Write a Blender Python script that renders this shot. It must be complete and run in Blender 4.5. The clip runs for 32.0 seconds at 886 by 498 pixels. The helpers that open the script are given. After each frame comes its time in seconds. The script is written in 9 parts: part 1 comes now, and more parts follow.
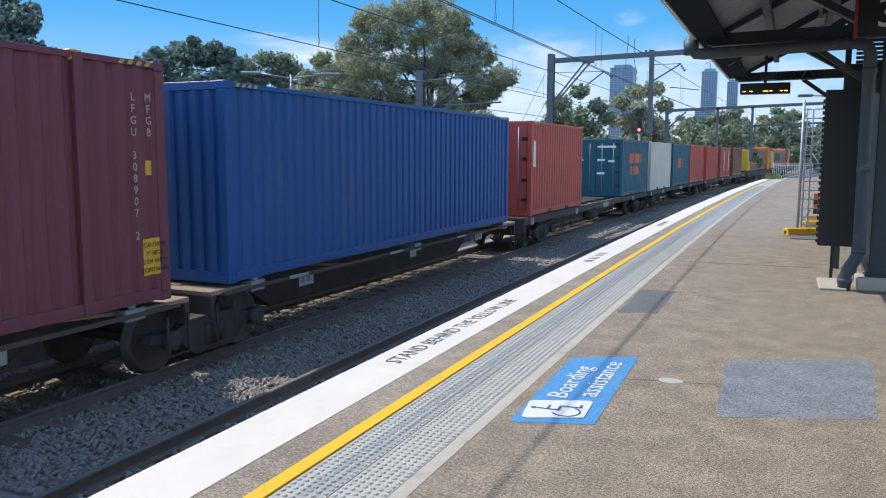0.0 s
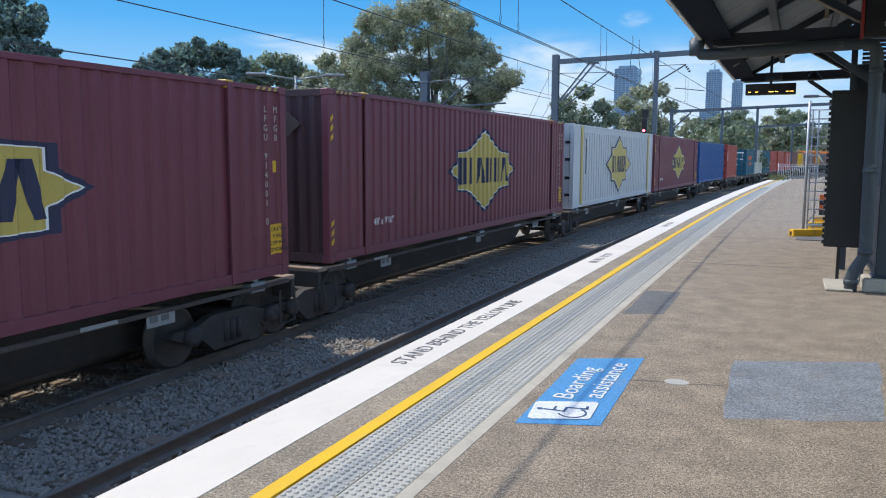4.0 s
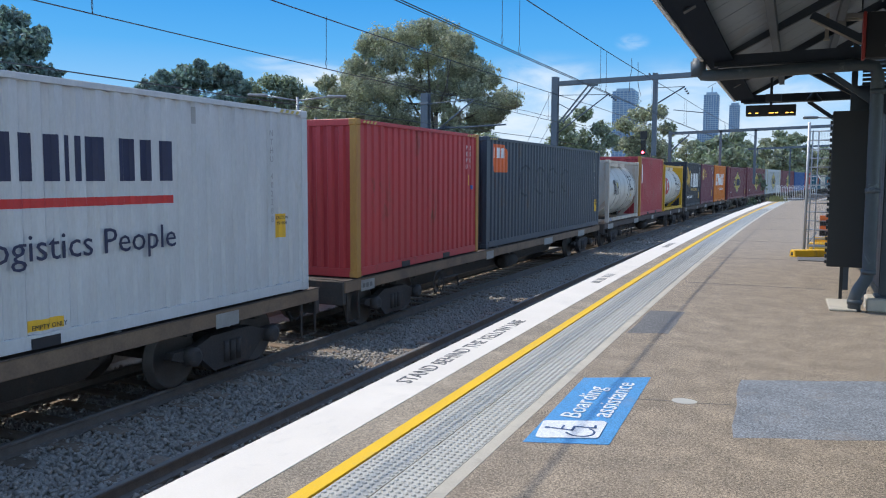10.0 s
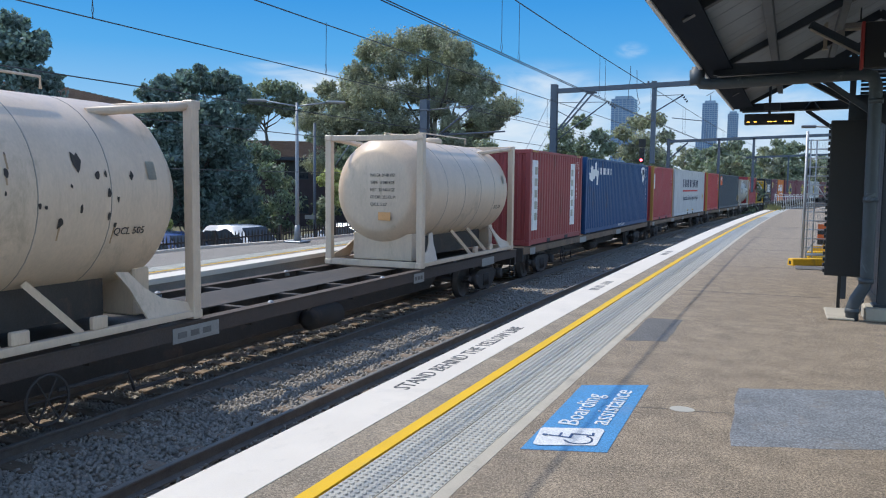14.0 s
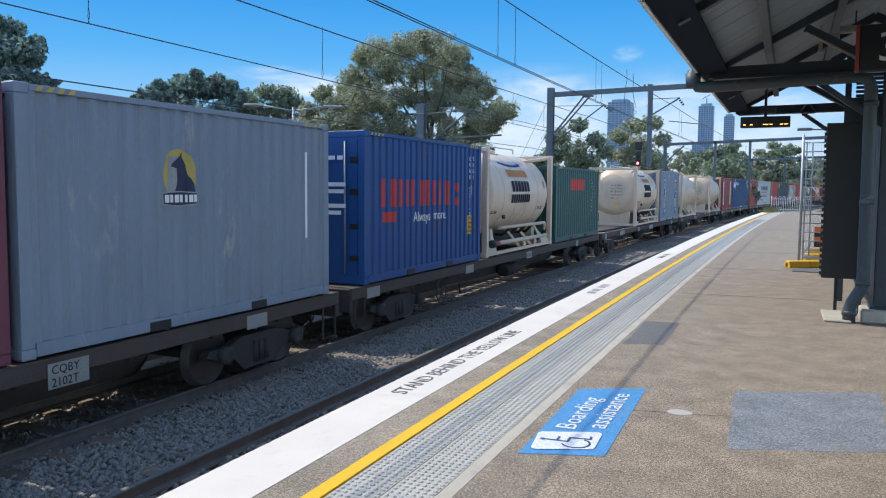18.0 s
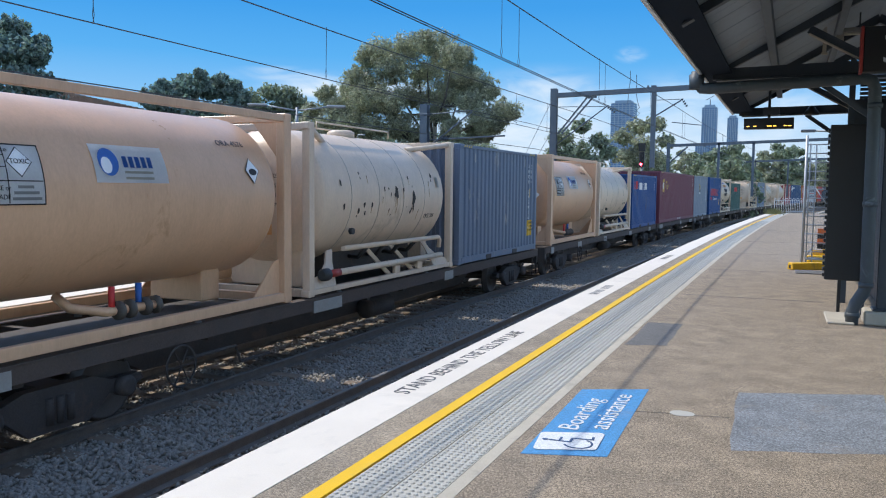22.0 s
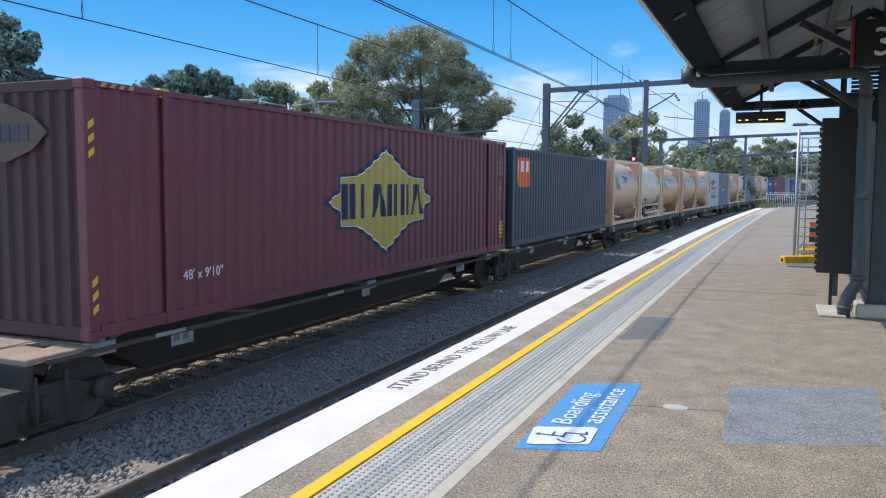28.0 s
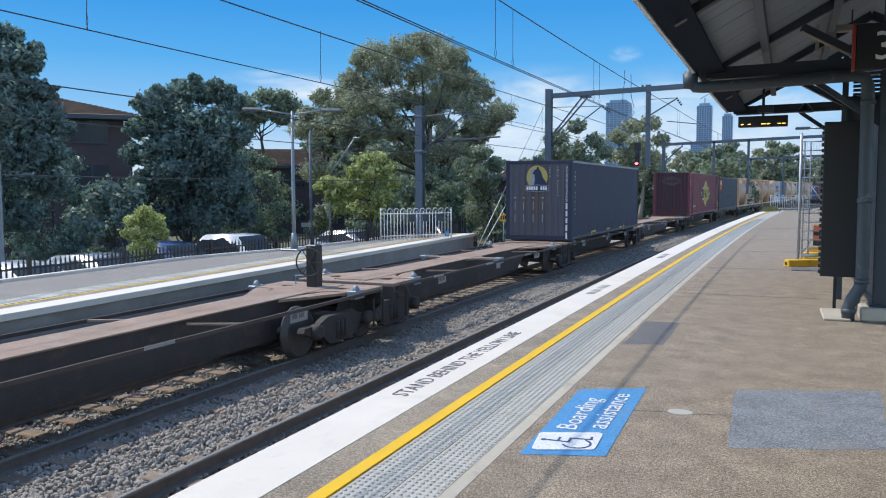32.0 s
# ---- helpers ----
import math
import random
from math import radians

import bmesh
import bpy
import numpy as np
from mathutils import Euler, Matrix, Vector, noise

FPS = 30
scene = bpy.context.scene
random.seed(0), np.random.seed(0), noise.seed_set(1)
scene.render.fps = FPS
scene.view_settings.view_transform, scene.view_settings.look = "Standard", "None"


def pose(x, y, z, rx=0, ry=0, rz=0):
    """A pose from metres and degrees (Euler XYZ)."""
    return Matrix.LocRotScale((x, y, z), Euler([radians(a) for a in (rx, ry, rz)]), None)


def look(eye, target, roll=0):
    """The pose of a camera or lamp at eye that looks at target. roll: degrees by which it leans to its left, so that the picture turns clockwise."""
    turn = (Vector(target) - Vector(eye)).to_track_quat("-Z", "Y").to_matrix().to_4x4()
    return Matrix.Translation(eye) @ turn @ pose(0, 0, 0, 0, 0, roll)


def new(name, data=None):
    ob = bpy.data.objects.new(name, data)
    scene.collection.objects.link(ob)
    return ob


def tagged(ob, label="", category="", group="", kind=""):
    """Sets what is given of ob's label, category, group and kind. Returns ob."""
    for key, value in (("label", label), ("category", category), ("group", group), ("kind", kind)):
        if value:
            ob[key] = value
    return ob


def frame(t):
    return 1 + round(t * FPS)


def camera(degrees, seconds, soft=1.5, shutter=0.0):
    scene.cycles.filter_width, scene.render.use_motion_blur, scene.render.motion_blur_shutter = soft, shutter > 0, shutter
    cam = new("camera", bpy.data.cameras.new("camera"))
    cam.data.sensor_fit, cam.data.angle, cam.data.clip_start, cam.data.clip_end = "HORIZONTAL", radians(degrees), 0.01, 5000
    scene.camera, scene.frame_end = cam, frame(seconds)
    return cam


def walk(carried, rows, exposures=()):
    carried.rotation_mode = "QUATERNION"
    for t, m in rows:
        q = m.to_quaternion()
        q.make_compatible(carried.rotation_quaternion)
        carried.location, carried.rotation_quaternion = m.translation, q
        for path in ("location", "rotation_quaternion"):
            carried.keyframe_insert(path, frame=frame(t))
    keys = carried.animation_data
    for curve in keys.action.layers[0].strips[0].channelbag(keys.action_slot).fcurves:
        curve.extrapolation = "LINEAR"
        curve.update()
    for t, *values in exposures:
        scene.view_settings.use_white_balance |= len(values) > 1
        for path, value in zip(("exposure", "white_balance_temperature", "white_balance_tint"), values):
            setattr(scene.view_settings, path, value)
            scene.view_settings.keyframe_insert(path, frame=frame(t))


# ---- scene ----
# The camera: carried by hand, almost still on the platform
VIEW = [
    (0, 0.043, 0.015, 1.667, 22.82, -6.73, 0.21),
    (0.5, 0.042, 0.019, 1.662, 22.89, -6.77, 0.13),
    (1, 0.045, 0.010, 1.667, 22.97, -6.72, 0.05),
    (1.5, 0.046, 0.018, 1.667, 23.05, -6.76, -0.06),
    (2, 0.044, 0.032, 1.661, 23.05, -6.77, -0.10),
    (2.5, 0.038, 0.019, 1.662, 22.99, -6.77, 0.07),
    (3, 0.034, 0.016, 1.664, 22.95, -6.79, 0.24),
    (3.5, 0.040, 0.022, 1.667, 23.02, -6.78, 0.20),
    (5.5, -0.013, -0.011, 1.648, 23.48, -5.70, 0.31),
    (6, -0.005, -0.004, 1.647, 23.43, -5.34, 0.12),
    (6.5, -0.014, -0.020, 1.648, 23.37, -5.07, 0.05),
    (7, -0.020, -0.012, 1.649, 23.25, -5.00, 0.11),
    (7.5, -0.018, -0.006, 1.645, 23.20, -4.93, 0.06),
    (8, -0.021, -0.006, 1.646, 23.14, -5.05, 0.12),
    (8.5, -0.016, -0.004, 1.642, 23.12, -5.02, 0.14),
    (9, -0.021, -0.012, 1.644, 23.04, -5.14, 0.21),
    (9.5, -0.021, -0.012, 1.644, 23.04, -5.14, 0.21),
    (10, -0.021, -0.003, 1.640, 23.04, -5.12, 0.25),
    (10.5, -0.028, 0.002, 1.641, 22.99, -5.16, 0.31),
    (11, -0.025, -0.007, 1.644, 23.00, -5.15, 0.40),
    (11.5, -0.025, -0.004, 1.640, 22.95, -4.95, 0.52),
    (12, -0.023, -0.005, 1.642, 22.90, -4.75, 0.52),
    (12.5, -0.019, -0.002, 1.641, 22.96, -4.69, 0.54),
    (13, -0.023, -0.008, 1.642, 22.94, -4.68, 0.57),
    (13.5, -0.024, -0.009, 1.642, 22.90, -4.67, 0.63),
    (14, -0.024, -0.006, 1.641, 22.91, -4.67, 0.63),
    (14.5, -0.020, -0.010, 1.643, 22.85, -4.66, 0.60),
    (16.5, -0.021, -0.013, 1.646, 22.76, -4.46, 0.51),
    (17, -0.021, -0.007, 1.646, 22.75, -4.47, 0.47),
    (17.5, -0.028, 0.001, 1.644, 22.71, -4.45, 0.48),
    (18, -0.022, -0.003, 1.644, 22.72, -4.40, 0.41),
    (18.5, -0.020, -0.011, 1.647, 22.72, -4.42, 0.40),
    (19, -0.021, -0.009, 1.648, 22.78, -4.42, 0.40),
    (19.5, -0.022, -0.009, 1.645, 22.83, -4.40, 0.42),
    (20, -0.022, -0.008, 1.644, 22.82, -4.39, 0.45),
    (20.5, -0.028, 0.001, 1.643, 22.84, -4.44, 0.44),
    (21, -0.026, -0.002, 1.644, 22.87, -4.44, 0.44),
    (21.5, -0.023, -0.011, 1.648, 22.90, -4.43, 0.51),
    (22, -0.022, -0.012, 1.643, 22.91, -4.37, 0.62),
    (22.5, -0.019, -0.006, 1.643, 22.92, -4.41, 0.58),
    (23, -0.021, 0.002, 1.642, 22.86, -4.42, 0.60),
    (23.5, -0.022, -0.008, 1.645, 22.79, -4.46, 0.62),
    (24, -0.024, 0.003, 1.642, 22.74, -4.42, 0.62),
    (24.5, -0.020, 0.002, 1.643, 22.69, -4.42, 0.60),
    (25, -0.026, 0.002, 1.640, 22.65, -4.46, 0.64),
    (25.5, -0.026, 0.001, 1.642, 22.63, -4.50, 0.64),
    (27.5, -0.023, 0.008, 1.639, 22.47, -4.64, 0.52),
    (28, -0.020, 0.008, 1.638, 22.44, -4.68, 0.33),
    (28.5, -0.016, 0.005, 1.639, 22.39, -4.70, 0.23),
    (29, -0.016, 0.004, 1.644, 22.38, -4.71, 0.12),
    (29.5, -0.016, -0.007, 1.647, 22.39, -4.67, 0.12),
    (30, -0.014, -0.005, 1.644, 22.43, -4.56, 0.05),
    (30.5, -0.013, -0.005, 1.643, 22.42, -4.44, 0.05),
    (31, -0.011, -0.018, 1.649, 22.49, -4.39, -0.12),
    (31.5, -0.011, -0.020, 1.647, 22.55, -4.32, -0.12),
    (32, -0.012, -0.022, 1.647, 22.70, -4.25, -0.13),
]
cam = camera(57.96, 32.0, 1.1)
walk(cam, [(t, pose(x, y, z, 90 + tilt, 0, yaw) @ pose(0, 0, 0, 0, 0, roll)) for t, x, y, z, yaw, tilt, roll in VIEW],
     exposures=[(0.0, 1.08), (2.0, 1.05), (3.0, 1.02), (6.0, 1.08), (7.0, 1.10), (8.0, 1.02), (10.0, 1.02), (11.0, 0.94), (12.0, 1.08), (13.0, 1.05), (14.0, 0.88), (17.0, 1.02), (20.0, 1.05), (21.0, 1.00), (23.0, 0.98), (24.0, 0.86), (25.0, 0.92), (28.0, 1.10), (30.0, 1.04), (32.0, 0.94)])

# ---- light: clear sky, high sun square across the line, beyond the train ----
SUN = Vector((-0.731, 0.04, 1.0)).normalized()
world = bpy.data.worlds.new("sky")
world.use_nodes = True
scene.world = world
wt = world.node_tree
for n in list(wt.nodes):
    wt.nodes.remove(n)
sky = wt.nodes.new("ShaderNodeTexSky")
sky.sky_type = 'NISHITA'
sky.sun_disc = False
sky.sun_elevation = math.asin(SUN.z)
sky.sun_rotation = math.atan2(SUN.x, SUN.y)
sky.air_density, sky.dust_density, sky.ozone_density, sky.altitude = 1.0, 0.3, 1.5, 50
bg = wt.nodes.new("ShaderNodeBackground")
bg.inputs["Strength"].default_value = 0.15
wo = wt.nodes.new("ShaderNodeOutputWorld")
deep = wt.nodes.new("ShaderNodeVectorMath")
deep.operation = 'MULTIPLY'
deep.inputs[1].default_value = (0.92, 0.96, 1.0)
wt.links.new(sky.outputs[0], deep.inputs[0])
wt.links.new(deep.outputs[0], bg.inputs[0])
wt.links.new(bg.outputs[0], wo.inputs[0])
sun = new("sun", bpy.data.lights.new("sun", 'SUN'))
sun.data.energy, sun.data.angle, sun.data.color = 2.0, radians(0.53), (1.0, 0.94, 0.84)
sun.matrix_world = look(SUN * 60, (0, 0, 0))

# ---- the line of the track: everything along it follows one wide bend ----
BEND = 1048.0


def arc(x, y):
    """Place and heading of a point y metres along the line that runs x metres beside the camera."""
    a = y / (BEND - x)
    return BEND - (BEND - x) * math.cos(a), (BEND - x) * math.sin(a), a


def on_line(x, y, z=0.0):
    px, py, a = arc(x, y)
    return pose(px, py, z, 0, 0, -math.degrees(a))


# ---- materials ----
def node(nt, kind, **inputs):
    n = nt.nodes.new(kind)
    for key, value in inputs.items():
        n.inputs[key.replace("_", " ")].default_value = value
    return n


def mat(name, col, rough=0.6, metal=0.0, var=0.2, scale=3.0, fine=40.0, bump=0.15, dirt=None, amount=0.0, stretch=(1, 1, 1), each=0.0, spec=0.5, grain=0.45, speck=0.0, grit=150.0):
    """A painted or raw surface: two sizes of mottling, fine relief, dirt in patches; each: difference from piece to piece."""
    m = bpy.data.materials.new(name)
    m.use_nodes = True
    nt = m.node_tree
    b = nt.nodes["Principled BSDF"]
    b.inputs["Metallic"].default_value = metal
    b.inputs["Specular IOR Level"].default_value = spec
    tc = nt.nodes.new("ShaderNodeTexCoord")
    mp = nt.nodes.new("ShaderNodeMapping")
    mp.inputs["Scale"].default_value = stretch
    nt.links.new(tc.outputs["Object"], mp.inputs[0])
    big = node(nt, "ShaderNodeTexNoise", Scale=scale, Detail=6.0, Roughness=0.6)
    small = node(nt, "ShaderNodeTexNoise", Scale=fine, Detail=4.0, Roughness=0.7)
    for n in (big, small):
        nt.links.new(mp.outputs[0], n.inputs["Vector"])
    add = nt.nodes.new("ShaderNodeMath")
    add.operation = 'MULTIPLY_ADD'
    add.inputs[1].default_value = grain
    nt.links.new(small.outputs["Fac"], add.inputs[0])
    half = nt.nodes.new("ShaderNodeMath")
    half.operation = 'MULTIPLY'
    half.inputs[1].default_value = 1 - grain
    nt.links.new(big.outputs["Fac"], half.inputs[0])
    nt.links.new(half.outputs[0], add.inputs[2])
    ramp = nt.nodes.new("ShaderNodeValToRGB")
    lo = [max(0.0, c * (1 - var)) for c in col]
    hi = [min(1.0, c * (1 + var)) for c in col]
    ramp.color_ramp.elements[0].position, ramp.color_ramp.elements[1].position = (0.4, 0.6) if grain > 0.6 else (0.3, 0.7)
    ramp.color_ramp.elements[0].color, ramp.color_ramp.elements[1].color = (*lo, 1), (*hi, 1)
    nt.links.new(add.outputs[0], ramp.inputs[0])
    out = ramp.outputs[0]
    if speck:
        vo = node(nt, "ShaderNodeTexVoronoi", Scale=grit)
        nt.links.new(mp.outputs[0], vo.inputs["Vector"])
        vs = nt.nodes.new("ShaderNodeSeparateColor")
        nt.links.new(vo.outputs["Color"], vs.inputs[0])
        vr = nt.nodes.new("ShaderNodeMapRange")
        vr.inputs["To Min"].default_value, vr.inputs["To Max"].default_value = 1 - speck, 1 + speck
        nt.links.new(vs.outputs[0], vr.inputs[0])
        vm = nt.nodes.new("ShaderNodeVectorMath")
        vm.operation = 'SCALE'
        nt.links.new(out, vm.inputs[0])
        nt.links.new(vr.outputs[0], vm.inputs["Scale"])
        out = vm.outputs[0]
    if each:
        oi = nt.nodes.new("ShaderNodeObjectInfo")
        mr = nt.nodes.new("ShaderNodeMapRange")
        mr.inputs["To Min"].default_value, mr.inputs["To Max"].default_value = 1 - each, 1 + each
        nt.links.new(oi.outputs["Random"], mr.inputs[0])
        mx = nt.nodes.new("ShaderNodeVectorMath")
        mx.operation = 'SCALE'
        nt.links.new(out, mx.inputs[0])
        nt.links.new(mr.outputs[0], mx.inputs["Scale"])
        out = mx.outputs[0]
    if dirt:
        dn = node(nt, "ShaderNodeTexNoise", Scale=scale * 0.7, Detail=8.0, Roughness=0.75)
        dn.inputs["Distortion"].default_value = 0.6
        nt.links.new(mp.outputs[0], dn.inputs["Vector"])
        dr = nt.nodes.new("ShaderNodeMapRange")
        dr.inputs["From Min"].default_value, dr.inputs["From Max"].default_value = 0.62 - 0.25 * amount, 0.75
        nt.links.new(dn.outputs["Fac"], dr.inputs[0])
        mx = nt.nodes.new("ShaderNodeMix")
        mx.data_type = 'RGBA'
        nt.links.new(dr.outputs[0], mx.inputs["Factor"])
        nt.links.new(out, mx.inputs[6])
        mx.inputs[7].default_value = (*dirt, 1)
        out = mx.outputs[2]
    nt.links.new(out, b.inputs["Base Color"])
    rr = nt.nodes.new("ShaderNodeMapRange")
    rr.inputs["To Min"].default_value, rr.inputs["To Max"].default_value = max(0.02, rough - 0.12), min(1.0, rough + 0.12)
    nt.links.new(big.outputs["Fac"], rr.inputs[0])
    nt.links.new(rr.outputs[0], b.inputs["Roughness"])
    if bump:
        bp = node(nt, "ShaderNodeBump", Strength=bump, Distance=0.02)
        nt.links.new(small.outputs["Fac"], bp.inputs["Height"])
        nt.links.new(bp.outputs[0], b.inputs["Normal"])
    return m


def paint(name, col, rough=0.5, dirt=(0.09, 0.05, 0.03), amount=0.1, var=0.14):
    """Weathered enamel on steel: streaks that run down, rusty patches."""
    return mat(name, col, rough, 0.0, var, 2.2, 30.0, 0.05, dirt, amount, (1.0, 1.0, 0.3), 0.0, 0.35)


def leafy(name, col, var=0.35):
    m = mat(name, col, 0.5, 0.0, var, 0.35, 3.0, 0.0)
    nt = m.node_tree
    b = nt.nodes["Principled BSDF"]
    geo = nt.nodes.new("ShaderNodeNewGeometry")
    mr = nt.nodes.new("ShaderNodeMapRange")
    mr.inputs["To Min"].default_value, mr.inputs["To Max"].default_value = 0.6, 1.5
    nt.links.new(geo.outputs["Random Per Island"], mr.inputs[0])
    link = b.inputs["Base Color"].links[0]
    src = link.from_socket
    mx = nt.nodes.new("ShaderNodeVectorMath")
    mx.operation = 'SCALE'
    nt.links.new(src, mx.inputs[0])
    nt.links.new(mr.outputs[0], mx.inputs["Scale"])
    nt.links.new(mx.outputs[0], b.inputs["Base Color"])
    tr = nt.nodes.new("ShaderNodeBsdfTranslucent")
    warm = nt.nodes.new("ShaderNodeVectorMath")
    warm.operation = 'MULTIPLY'
    warm.inputs[1].default_value = (1.1, 1.2, 0.85)
    nt.links.new(mx.outputs[0], warm.inputs[0])
    nt.links.new(warm.outputs[0], tr.inputs["Color"])
    ms = nt.nodes.new("ShaderNodeMixShader")
    ms.inputs[0].default_value = 0.4
    nt.links.new(b.outputs[0], ms.inputs[1])
    nt.links.new(tr.outputs[0], ms.inputs[2])
    nt.links.new(ms.outputs[0], nt.nodes["Material Output"].inputs["Surface"])
    return m


def glow(name, col, strength):
    m = bpy.data.materials.new(name)
    m.use_nodes = True
    b = m.node_tree.nodes["Principled BSDF"]
    b.inputs["Base Color"].default_value = (*col, 1)
    b.inputs["Emission Color"].default_value = (*col, 1)
    b.inputs["Emission Strength"].default_value = strength
    return m


